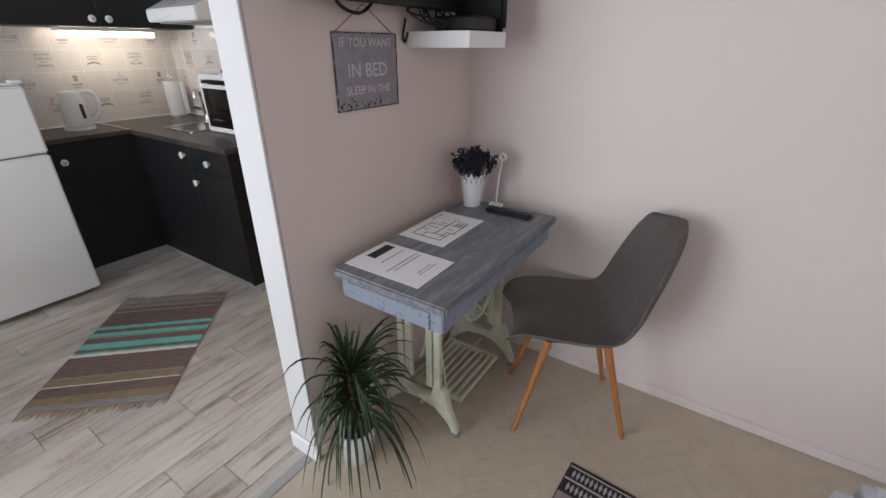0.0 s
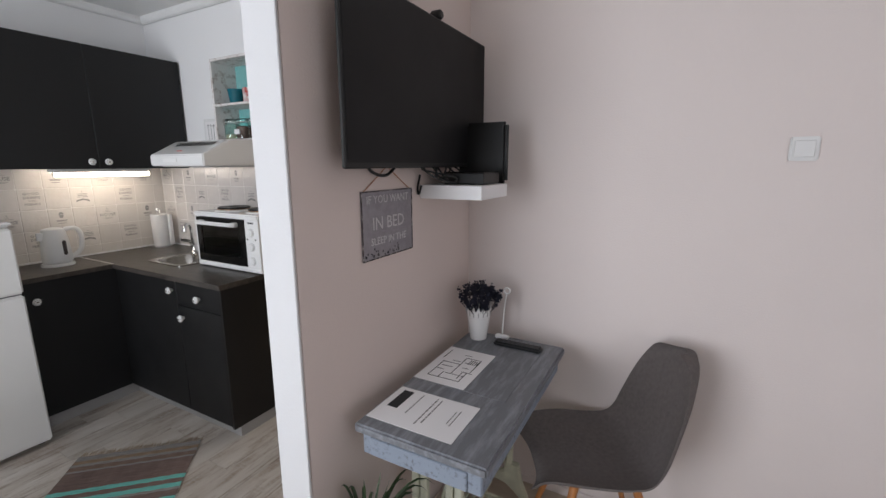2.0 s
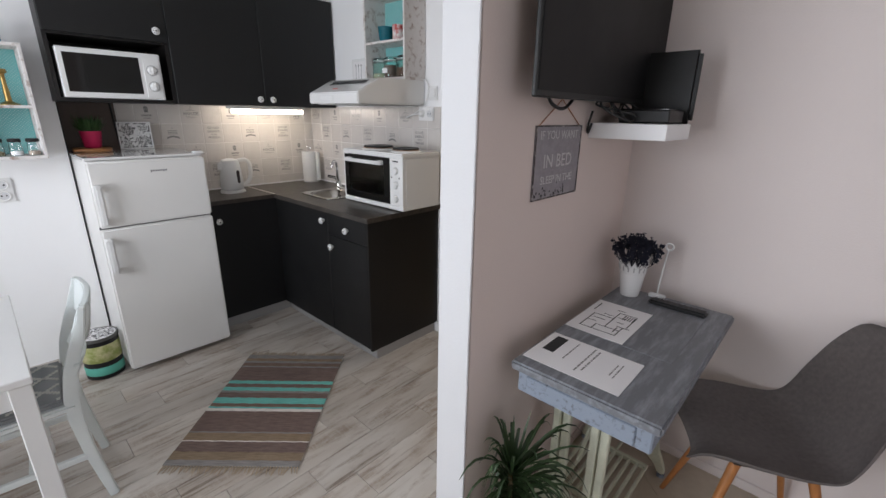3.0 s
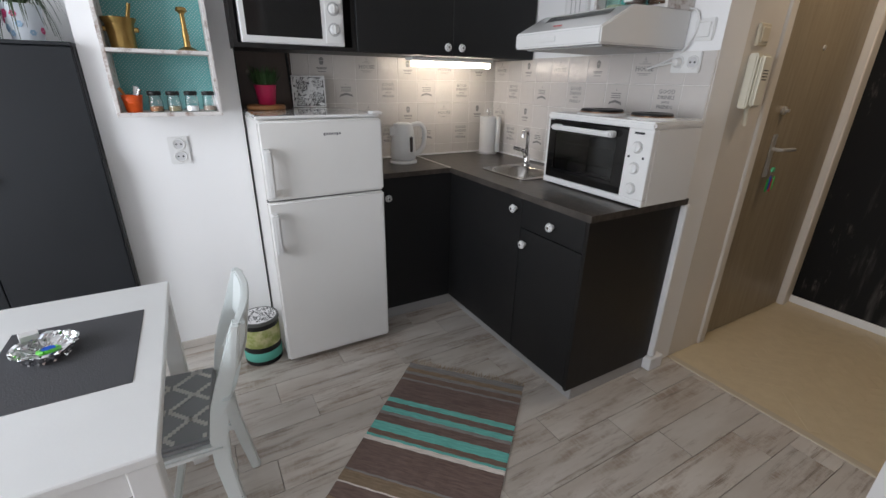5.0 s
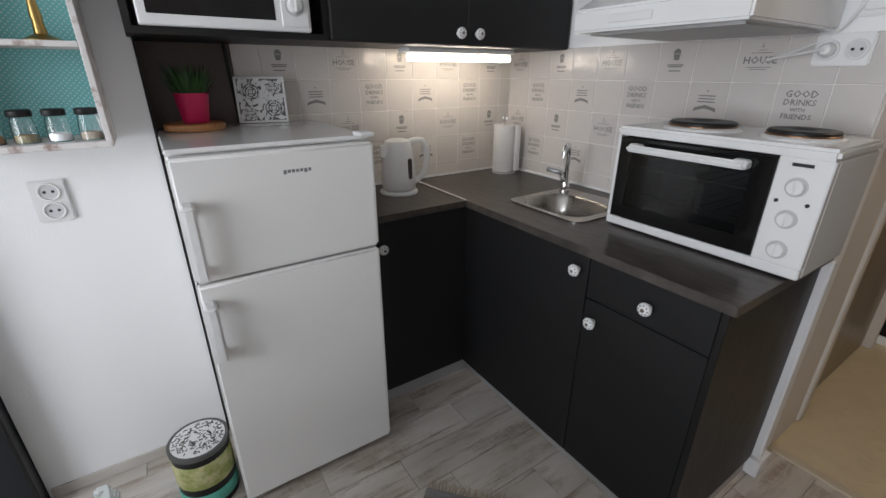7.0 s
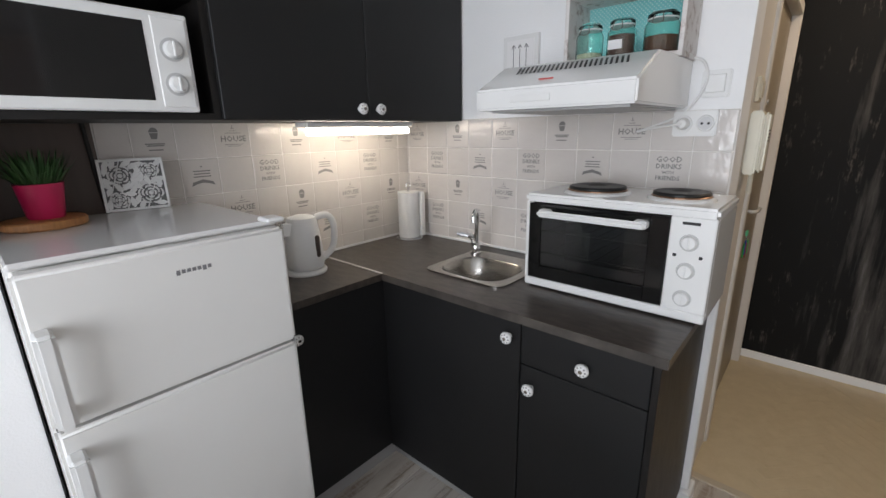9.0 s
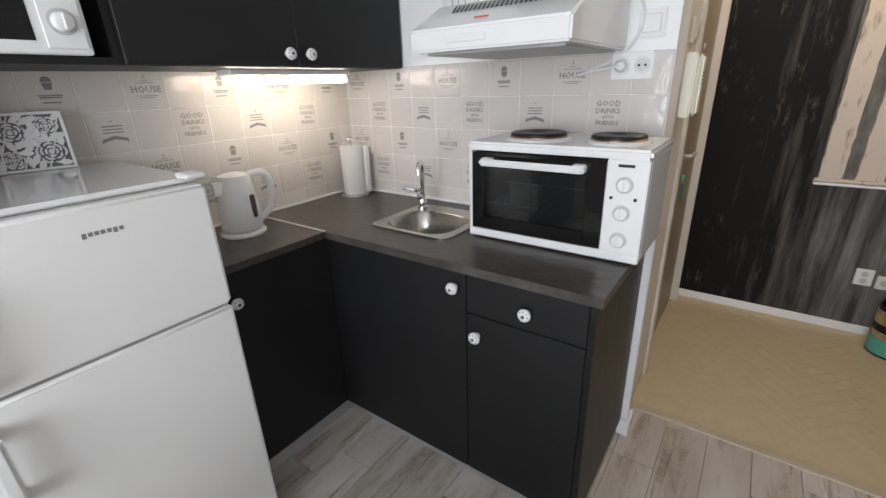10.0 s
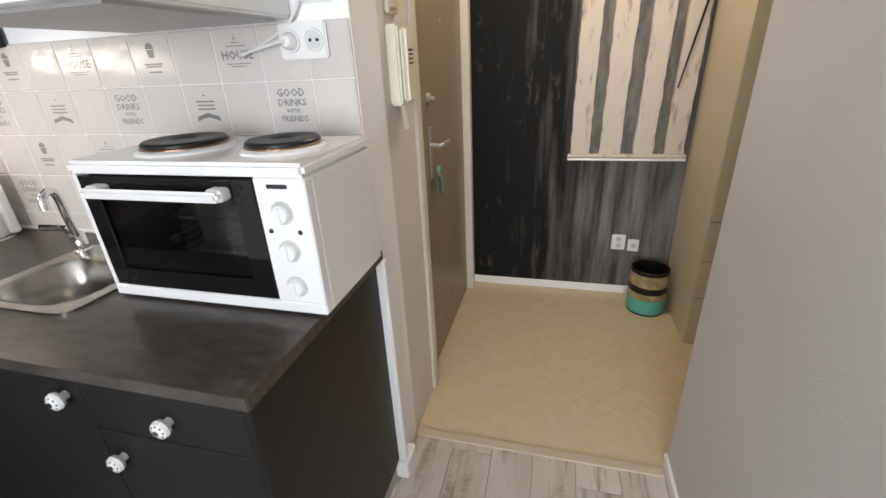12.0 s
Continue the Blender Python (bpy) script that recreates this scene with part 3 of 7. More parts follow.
part("slab", box(-3.398, 1.045, 0.88, -2.945, 1.5115, 0.9068, 0.001), WORKTOP, w)
for a, b in (((-3.398, 1.045, 0.9075), (-3.386, 2.110, 0.920)), ((-3.386, 2.110, 0.9085), (-1.9, 2.122, 0.920))):
    structure("trim_worktop", box(*a, *b, 0.003), TRIM_WHITE, "white sealing strip behind a worktop")


def wall_cabinets():
    c = thing("microwave_cabinet", (-3.2, 0.74, 1.51), label="black wall cabinet with an open microwave bay", category="cabinet")
    for nm, lo, hi in (("side_panel", (-3.395, 0.468, 1.512), (-3.03, 0.486, 2.24)), ("side_panel", (-3.395, 0.997, 1.512), (-3.03, 1.015, 2.24)), ("bottom_panel", (-3.395, 0.486, 1.512), (-3.03, 0.997, 1.530)), ("shelf", (-3.39, 0.486, 1.83), (-3.03, 0.997, 1.848)), ("top_panel", (-3.395, 0.486, 2.222), (-3.03, 0.997, 2.24)), ("back_panel", (-3.398, 0.486, 1.53), (-3.39, 0.997, 2.222))):
        part(nm, box(*lo, *hi), BLACK_PANEL, c)
    d = part("door", box(-3.03, 0.470, 1.84, -3.012, 1.013, 2.238, 0.002), BLACK_FRONT, c)
    knob(d, (-3.012, 0.955, 1.895), "x")
    c = thing("wall_cabinet", (-3.2, 1.57, 1.51), label="black wall cabinet with two flat doors", category="cabinet")
    part("body", box(-3.395, 1.0155, 1.512, -3.03, 2.12, 2.24), BLACK_PANEL, c)
    d = part("door", box(-3.03, 1.017, 1.514, -3.012, 1.555, 2.238, 0.002), BLACK_FRONT, c)
    knob(d, (-3.012, 1.513, 1.554), "x")
    d = part("door", box(-3.03, 1.558, 1.514, -3.012, 2.118, 2.238, 0.002), BLACK_FRONT, c)
    knob(d, (-3.012, 1.600, 1.554), "x")


wall_cabinets()


def fridge():
    f = thing("fridge", (-3.03, 0.76, 0), label="silver-white two-door fridge freezer with bar handles", category="fridge")
    part("body", box(-3.36, 0.488, 0.025, -2.827, 1.030, 1.211, 0.006), SILVER_WHITE, f)
    part("top_panel", box(-3.36, 0.484, 1.211, -2.812, 1.034, 1.226, 0.005), GLOSS_TOP, f, "glossy white top")
    for name, z0, z1 in (("freezer_door", 0.868, 1.209), ("fridge_door", 0.030, 0.860)):
        d = part(name, box(-2.824, 0.484, z0, -2.774, 1.034, z1, 0.009, steps=3), SILVER_WHITE, f, smooth=True)
        h0, h1 = (0.890, 1.098) if name == "freezer_door" else (0.628, 0.816)
        h = part("handle", box(-2.745, 0.489, h0, -2.719, 0.523, h1, 0.008, steps=2), WHITE_PLASTIC, d, "white bar handle", True)
        part("mount", box(-2.776, 0.490, h0, -2.73, 0.522, h0 + 0.03, 0.006), WHITE_PLASTIC, h)
        part("mount", box(-2.776, 0.490, h1 - 0.03, -2.73, 0.522, h1, 0.006), WHITE_PLASTIC, h)
        if name == "freezer_door":
            b = part("badge", box(-2.775, 0.745, 1.141, -2.7735, 0.845, 1.157), SILVER_WHITE, d, "small grey badge")
            grey = paint("badge_grey", (0.22, 0.22, 0.23), 0.4, 0.3)
            box_x = -2.7725
            for i in range(7):
                part("badge_mark", box(box_x - 0.0015, 0.755 + i * 0.0116, 1.144 - (0.003 if i in (0, 5) else 0), box_x, 0.7635 + i * 0.0116, 1.153, 0.0005), grey, b)
    # rubber seal between the two doors
    part("gasket", box(-2.828, 0.489, 0.858, -2.80, 1.029, 0.870), paint("grey_rubber", (0.10, 0.10, 0.10), 0.7), f)
    part("hinge_cap", box(-2.827, 0.985, 1.226, -2.765, 1.035, 1.239, 0.005), WHITE_PLASTIC, f, "white hinge cap")
    for x, y in ((-3.3, 0.52), (-3.3, 1.0), (-2.85, 0.52), (-2.85, 1.0)):
        part("foot", lathe([(0.018, 0), (0.018, 0.032)], (x, y, 0), 14), BLACK_PLASTIC, f)


fridge()


def dial(parent, at, r=0.020):
    d = part("dial", lathe([(r, 0), (r, 0.004), (r * 0.92, 0.010), (r * 0.84, 0.012)], at, 24, axis="-y"), WHITE_PLASTIC, parent, "white dial with a ring", True)
    x, y, z = at
    part("pointer", box(x - 0.0022, y - 0.0145, z - r * 0.8, x + 0.0022, y - 0.011, z + r * 0.8, 0.001), WHITE_PLASTIC, d)
    part("scale_ring", lathe([(r * 1.22, 0), (r * 1.22, 0.001)], (x, y - 0.0005, z), 28, axis="-y"), paint("pale_grey_print", (0.50, 0.50, 0.49), 0.5), d)


def oven():
    x0, x1, y0, y1, z0, z1 = -2.438, -1.862, 1.758, 2.07, 0.914, 1.245
    o = thing("mini_oven", ((x0 + x1) / 2, 1.95, 0.908), label="white countertop oven with two black hotplates on top", category="oven")
    xd = x0 + 0.462
    liner = paint("dark_oven_liner", (0.07, 0.07, 0.07), 0.4, 0.3, spread=0.1)
    part("body", box(x0, y0 + 0.03, z0, x0 + 0.012, y1, z1 - 0.028, 0.003), ENAMEL, o)
    part("body_side", box(xd, y0 + 0.03, z0, x1, y1, z1 - 0.028, 0.004), ENAMEL, o)
    part("back_panel", box(x0 + 0.012, y1 - 0.012, z0, xd, y1, z1 - 0.028), ENAMEL, o)
    part("floor_panel", box(x0 + 0.012, y0 + 0.03, z0, xd, y1 - 0.012, z0 + 0.025), liner, o)
    part("liner", box(x0 + 0.013, y1 - 0.03, z0 + 0.025, xd - 0.001, y1 - 0.02, z1 - 0.03), liner, o, "dark oven back")
    for x in (x0 + 0.014, xd - 0.012):
        part("liner", box(x, y0 + 0.032, z0 + 0.025, x + 0.008, y1 - 0.03, z1 - 0.03), liner, o)
    part("top_plate", box(x0 - 0.003, y0, z1 - 0.028, x1 + 0.003, y1 + 0.002, z1, 0.008, steps=2), ENAMEL, o, "white enamel hob plate", True)
    part("front_frame", box(x0, y0 + 0.004, z0, x1, y0 + 0.03, z0 + 0.028, 0.004), ENAMEL, o)
    part("control_panel", box(xd, y0 + 0.004, z0 + 0.028, x1, y0 + 0.03, z1 - 0.028, 0.003), ENAMEL, o)
    d = part("door", box(x0 + 0.012, y0 + 0.006, z0 + 0.03, x0 + 0.055, y0 + 0.022, z1 - 0.034, 0.002), DARK_GLASS, o, "black glass oven door with a clear window")
    part("door_stile", box(xd - 0.055, y0 + 0.006, z0 + 0.03, xd - 0.002, y0 + 0.022, z1 - 0.034, 0.002), DARK_GLASS, d)
    part("door_rail", box(x0 + 0.055, y0 + 0.006, z0 + 0.03, xd - 0.055, y0 + 0.022, z0 + 0.075, 0.001), DARK_GLASS, d)
    part("door_rail", box(x0 + 0.055, y0 + 0.006, z1 - 0.085, xd - 0.055, y0 + 0.022, z1 - 0.034, 0.001), DARK_GLASS, d)
    part("pane", box(x0 + 0.055, y0 + 0.008, z0 + 0.075, xd - 0.055, y0 + 0.013, z1 - 0.085), clear("smoked_glass", (0.64, 0.66, 0.67)), d, "smoked glass window")
    part("side_strip", box(x0, y0 + 0.006, z0 + 0.028, x0 + 0.011, y0 + 0.03, z1 - 0.028, 0.002), ENAMEL, o)
    for z in (z0 + 0.195, z0 + 0.115):
        rack = part("rack", tube([(x0 + 0.03, y0 + 0.05, z), (xd - 0.015, y0 + 0.05, z)], 0.003, sides=6), STEEL, o, "steel wire rack")
        for i in range(9):
            x = x0 + 0.06 + i * 0.044
            part("wire", tube([(x, y0 + 0.05, z), (x, y1 - 0.035, z)], 0.0016, sides=5), STEEL, rack)
    hz = z1 - 0.062
    h = part("handle", box(x0 + 0.06, y0 - 0.038, hz - 0.010, xd - 0.055, y0 - 0.022, hz + 0.012, 0.007, steps=3), WHITE_PLASTIC, d, "white bar handle", True)
    for x in (x0 + 0.06, xd - 0.095):
        part("mount", box(x, y0 - 0.026, hz - 0.012, x + 0.04, y0 + 0.008, hz + 0.014, 0.006), WHITE_PLASTIC, h)
    xm = (xd + x1) / 2 - 0.004
    for z in (z0 + 0.232, z0 + 0.150, z0 + 0.068):
        dial(o, (xm, y0 + 0.004, z))
    for dx in (-0.033, 0.033):
        part("pilot_lamp", lathe([(0.005, 0), (0.005, 0.002)], (xm + dx, y0 + 0.004, z0 + 0.193), 10, axis="-y"), INK, o)
    part("badge", box(xm - 0.022, y0 + 0.002, z0 + 0.282, xm + 0.022, y0 + 0.0045, z0 + 0.290), INK, o, "small dark badge")
    for x, y, r in ((-2.248, 1.905, 0.093), (-1.988, 1.905, 0.080)):
        p = part("hotplate", lathe([(r, 0), (r, 0.010), (r * 0.95, 0.014), (r * 0.35, 0.014), (r * 0.3, 0.011), (0.002, 0.011)], (x, y, z1 + 0.0095), 40), BLACK_PLASTIC, o, "black cast iron hotplate", True)
        part("ring", lathe([(r * 1.04, 0), (r * 1.04, 0.004), (r * 1.0, 0.006)], (x, y, z1 + 0.008), 40), paint("heat_browned_steel", (0.30, 0.17, 0.10), 0.35, 0.9, spread=0.3, scale=20), p)
        part("collar", lathe([(r * 1.2, 0), (r * 1.17, 0.006), (r * 1.06, 0.0105), (r * 0.9, 0.0105)], (x, y, z1 - 0.001), 40), ENAMEL, p, "raised white collar", True)
    for x, y in ((x0 + 0.03, y0 + 0.04), (x1 - 0.03, y0 + 0.04), (x0 + 0.03, y1 - 0.03), (x1 - 0.03, y1 - 0.03)):
        part("foot", lathe([(0.012, 0), (0.012, 0.018)], (x, y, 0.9075), 12), BLACK_PLASTIC, o)


oven()


def microwave():
    x1, y0, y1, z0, z1 = -3.012, 0.502, 0.955, 1.532, 1.775
    m = thing("microwave", (-3.2, 0.73, 1.53), label="white microwave with a black glass door in the cabinet bay", category="microwave")
    part("body", box(-3.375, y0, z0, x1 - 0.02, y1, z1, 0.004), ENAMEL, m)
    f = part("front", box(x1 - 0.02, y0, z0, x1, y1, z1, 0.004), WHITE_PLASTIC, m)
    part("door_glass", box(x1 - 0.004, y0 + 0.022, z0 + 0.028, x1 + 0.0015, y1 - 0.105, z1 - 0.026, 0.001), DARK_GLASS, m, "black glass door")
    part("control_panel", box(x1 - 0.001, y1 - 0.088, z0 + 0.012, x1 + 0.004, y1 - 0.008, z1 - 0.012, 0.003), WHITE_PLASTIC, m)
    for z in (z0 + 0.155, z0 + 0.070):
        d = part("dial", lathe([(0.022, 0), (0.022, 0.006), (0.018, 0.018), (0.016, 0.019)], (x1 + 0.004, y1 - 0.048, z), 24, axis="x"), WHITE_PLASTIC, m, "white dial", True)
        part("pointer", box(x1 + 0.02, y1 - 0.051, z - 0.018, x1 + 0.027, y1 - 0.045, z + 0.018, 0.001), WHITE_PLASTIC, d)
        part("scale_ring", lathe([(0.029, 0), (0.029, 0.0008)], (x1 + 0.004, y1 - 0.048, z), 28, axis="x"), paint("pale_scale", (0.5, 0.5, 0.5), 0.5), d)


microwave()


def hood():
    h = thing("cooker_hood", (-2.3, 1.9, 1.51), label="white slim cooker hood with vent slots on top", category="cooker hood")
    x0, x1 = -2.548, -2.052
    own = bmesh.new()
    rows = [(1.612, 1.515), (1.612, 1.576), (1.630, 1.584), (1.770, 1.657), (2.128, 1.668), (2.128, 1.515)]
    for x in (x0, x1):
        own.faces.new([own.verts.new((x, y, z)) for y, z in rows])
    own.verts.ensure_lookup_table()
    k = len(rows)
    for i in range(k):
        own.faces.new((own.verts[i], own.verts[(i + 1) % k], own.verts[k + (i + 1) % k], own.verts[k + i]))
    bmesh.ops.recalc_face_normals(own, faces=own.faces)
    bmesh.ops.bevel(own, geom=own.edges[:], offset=0.006, segments=2, affect="EDGES")
    part("body", own, ENAMEL, h, smooth=True)
    for i in range(24):
        x = x0 + 0.085 + i * 0.0148
        s = bmesh.new()
        box(-0.0032, -0.025, -0.001, 0.0032, 0.025, 0.0012, bm=s)
        s.transform(pose(x, 1.731, 1.6367, 27.54, 0, 0) @ pose(0, 0, 0, 0, 0, 15))
        part("vent_slot", s, BLACK_PLASTIC, h)
    part("grille", box(x0 + 0.03, 1.66, 1.509, x1 - 0.03, 2.1, 1.5155), paint("grey_filter", (0.45, 0.45, 0.45), 0.5, 0.5), h, "grey grease filter")
    part("sticker", box(x0 + 0.20, 1.652, 1.5955, x0 + 0.245, 1.658, 1.600), paint("red_sticker", (0.50, 0.10, 0.09), 0.5), h, "small red sticker")
    part("switch_strip", box(x0 + 0.13, 1.609, 1.535, x0 + 0.26, 1.614, 1.556, 0.001), WHITE_PLASTIC, h)
    part("cable", tube(curve((-2.045, 2.10, 1.668), (-2.015, 2.112, 1.65), (-2.005, 2.113, 1.585), (-2.06, 2.112, 1.50), (-2.17, 2.112, 1.452), (-2.20, 2.11, 1.443), (-2.15, 2.10, 1.452), (-2.075, 2.085, 1.463), (-2.054, 2.082, 1.465)), 0.0042), WHITE_PLASTIC, h, "white power cable")


hood()


def sink():
    s = thing("sink", (-2.66, 1.84, 0.868), label="small inset stainless steel sink with a round-cornered bowl", category="sink")
    x0, y0, x1, y1 = SINK
    cx, cy = (x0 + x1) / 2, (y0 + y1) / 2 - 0.03

    def oval(a, b, z, n=40, p=3.2):
        return [(cx + a * math.copysign(abs(math.cos(t)) ** (2 / p), math.cos(t)), cy + b * math.copysign(abs(math.sin(t)) ** (2 / p), math.sin(t)), z) for t in [2 * math.pi * i / n for i in range(n)]]

    own = bmesh.new()
    rows = []
    for a, b, z, p in ((0.190, 0.1825, 0.9085, 9), (0.190, 0.1825, 0.914, 9), (0.176, 0.168, 0.915, 7), (0.155, 0.130, 0.9135, 3.4), (0.148, 0.123, 0.903, 3.2), (0.130, 0.108, 0.808, 3), (0.10, 0.08, 0.793, 2.6), (0.03, 0.03, 0.788, 2)):
        shift = 0.03 if p >= 7 else 0.0
        rows.append([own.verts.new((x, y + shift, zz)) for x, y, zz in oval(a, b, z, p=p)])
    for a, b in zip(rows, rows[1:]):
        for i in range(40):
            own.faces.new((a[i], a[(i + 1) % 40], b[(i + 1) % 40], b[i]))
    own.faces.new(rows[-1])
    part("bowl", own, STEEL, s, smooth=True)
    part("drain", lathe([(0.028, 0), (0.026, 0.003), (0.01, 0.001)], (cx, cy, 0.7885), 20), CHROME, s, "chrome drain")
    t = thing("kitchen_tap", (-2.815, 1.968, 0.914), label="chrome single lever tap with a swivel spout", category="tap")
    bx, by = -2.815, 1.968
    part("base", lathe([(0.024, 0), (0.024, 0.006), (0.019, 0.01), (0.019, 0.055), (0.014, 0.062)], (bx, by, 0.9145), 24), CHROME, t, smooth=True)
    part("lever", tube(curve((bx + 0.004, by - 0.004, 0.955), (bx - 0.012, by - 0.012, 0.992), (bx - 0.075, by - 0.04, 1.004)), [0.019] * 5 + [0.016] * 4 + [0.011] * 8), CHROME, t, smooth=True)
    part("spout", tube(curve((bx + 0.005, by - 0.005, 0.958), (bx + 0.02, by - 0.02, 1.018), (bx + 0.03, by - 0.03, 1.098), (bx + 0.04, by - 0.05, 1.123), (bx + 0.05, by - 0.08, 1.108), (bx + 0.052, by - 0.085, 1.078)), 0.0105, sides=12), CHROME, t, smooth=True)


sink()


def kettle():
    k = thing("kettle", (-3.215, 1.342, 0.907), label="white electric jug kettle on its base", category="kettle")
    x, y, z = -3.215, 1.342, 0.907
    part("base", lathe([(0.082, 0), (0.084, 0.008), (0.078, 0.018), (0.04, 0.02)], (x, y, z), 32), WHITE_PLASTIC, k, smooth=True)
    b = lathe([(0.07, 0.022), (0.076, 0.035), (0.073, 0.10), (0.066, 0.17), (0.058, 0.215), (0.054, 0.228), (0.03, 0.236), (0.005, 0.238)], (x, y, z), 32)
    part("body", b, WHITE_PLASTIC, k, smooth=True)
    sp = prism([(-0.026, 0.0), (0.026, 0.0), (0.006, -0.038), (-0.006, -0.038)], 0.165, 0.212)
    sp.transform(pose(x, y - 0.045, z))
    part("spout", sp, WHITE_PLASTIC, k)
    part("handle", tube(curve((x + 0.02, y + 0.045, z + 0.222), (x + 0.03, y + 0.10, z + 0.225), (x + 0.035, y + 0.125, z + 0.18), (x + 0.033, y + 0.115, z + 0.09), (x + 0.02, y + 0.07, z + 0.045)), 0.0135, sides=12), WHITE_PLASTIC, k, smooth=True)
    part("gauge", box(x + 0.064, y + 0.01, z + 0.07, x + 0.078, y + 0.03, z + 0.16, 0.006), paint("dark_gauge", (0.07, 0.055, 0.05), 0.2), k, "dark water gauge")


kettle()


def paper_towel():
    p = thing("paper_towel_holder", (-3.283, 2.005, 0.908), label="white kitchen paper roll on a chrome stand", category="paper towel")
    x, y, z = -3.283, 2.005, 0.908
    part("base", lathe([(0.07, 0), (0.07, 0.004), (0.06, 0.008)], (x, y, z), 32), CHROME, p, smooth=True)
    part("pole", tube([(x, y, z), (x, y, z + 0.265)], 0.004), CHROME, p)
    part("loop", tube([(x, y + 0.012 * math.cos(t), z + 0.28 + 0.015 * math.sin(t)) for t in [i * 2 * math.pi / 16 for i in range(17)]], 0.003), CHROME, p)
    r = lathe([(0.054, 0.012), (0.055, 0.014), (0.0555, 0.245), (0.056, 0.248), (0.022, 0.248), (0.02, 0.24)], (x, y, z), 36)
    box(x + 0.02, y + 0.035, z + 0.014, x + 0.062, y + 0.062, z + 0.246, 0.004, bm=r)
    part("roll", r, paint("tissue_paper", (0.80, 0.79, 0.77), 0.95, bump=0.3, grain=90), p, smooth=True)


paper_towel()

tube_lamp = thing("under_cabinet_lamp", (-3.2, 1.655, 1.512), label="slim fluorescent tube lamp under the wall cabinet, lit", category="lamp")
part("housing", box(-3.245, 1.375, 1.492, -3.155, 1.93, 1.512, 0.004), WHITE_PLASTIC, tube_lamp)
part("tube", tube([(-3.185, 1.39, 1.475), (-3.185, 1.92, 1.475)], 0.0145, sides=12), glow("lit_tube", (1.0, 0.91, 0.76), 14.0), tube_lamp, "glowing tube")
# ---- living room ----


def table():
    t = thing("dining_table", (-1.97, -0.31, 0), label="white painted dining table with square legs", category="table")
    TW = paint("white_table_lacquer", (0.72, 0.72, 0.71), 0.4, spread=0.02, bump=0.03)
    x0, x1, y0, y1 = -2.375, -1.57, -0.72, 0.098
    part("tabletop", box(x0, y0, 0.722, x1, y1, 0.745, 0.003), TW, t)
    for a, b in (((x0 + 0.05, y1 - 0.035), (x1 - 0.05, y1 - 0.015)), ((x0 + 0.05, y0 + 0.015), (x1 - 0.05, y0 + 0.035)), ((x0 + 0.015, y0 + 0.05), (x0 + 0.035, y1 - 0.05)), ((x1 - 0.035, y0 + 0.05), (x1 - 0.015, y1 - 0.05))):
        part("apron", box(*a, 0.655, *b, 0.722), TW, t)
    for x in (x0 + 0.005, x1 - 0.055):
        for y in (y0 + 0.005, y1 - 0.055):
            part("leg", box(x, y, 0, x + 0.05, y + 0.05, 0.722, 0.003), TW, t)


table()


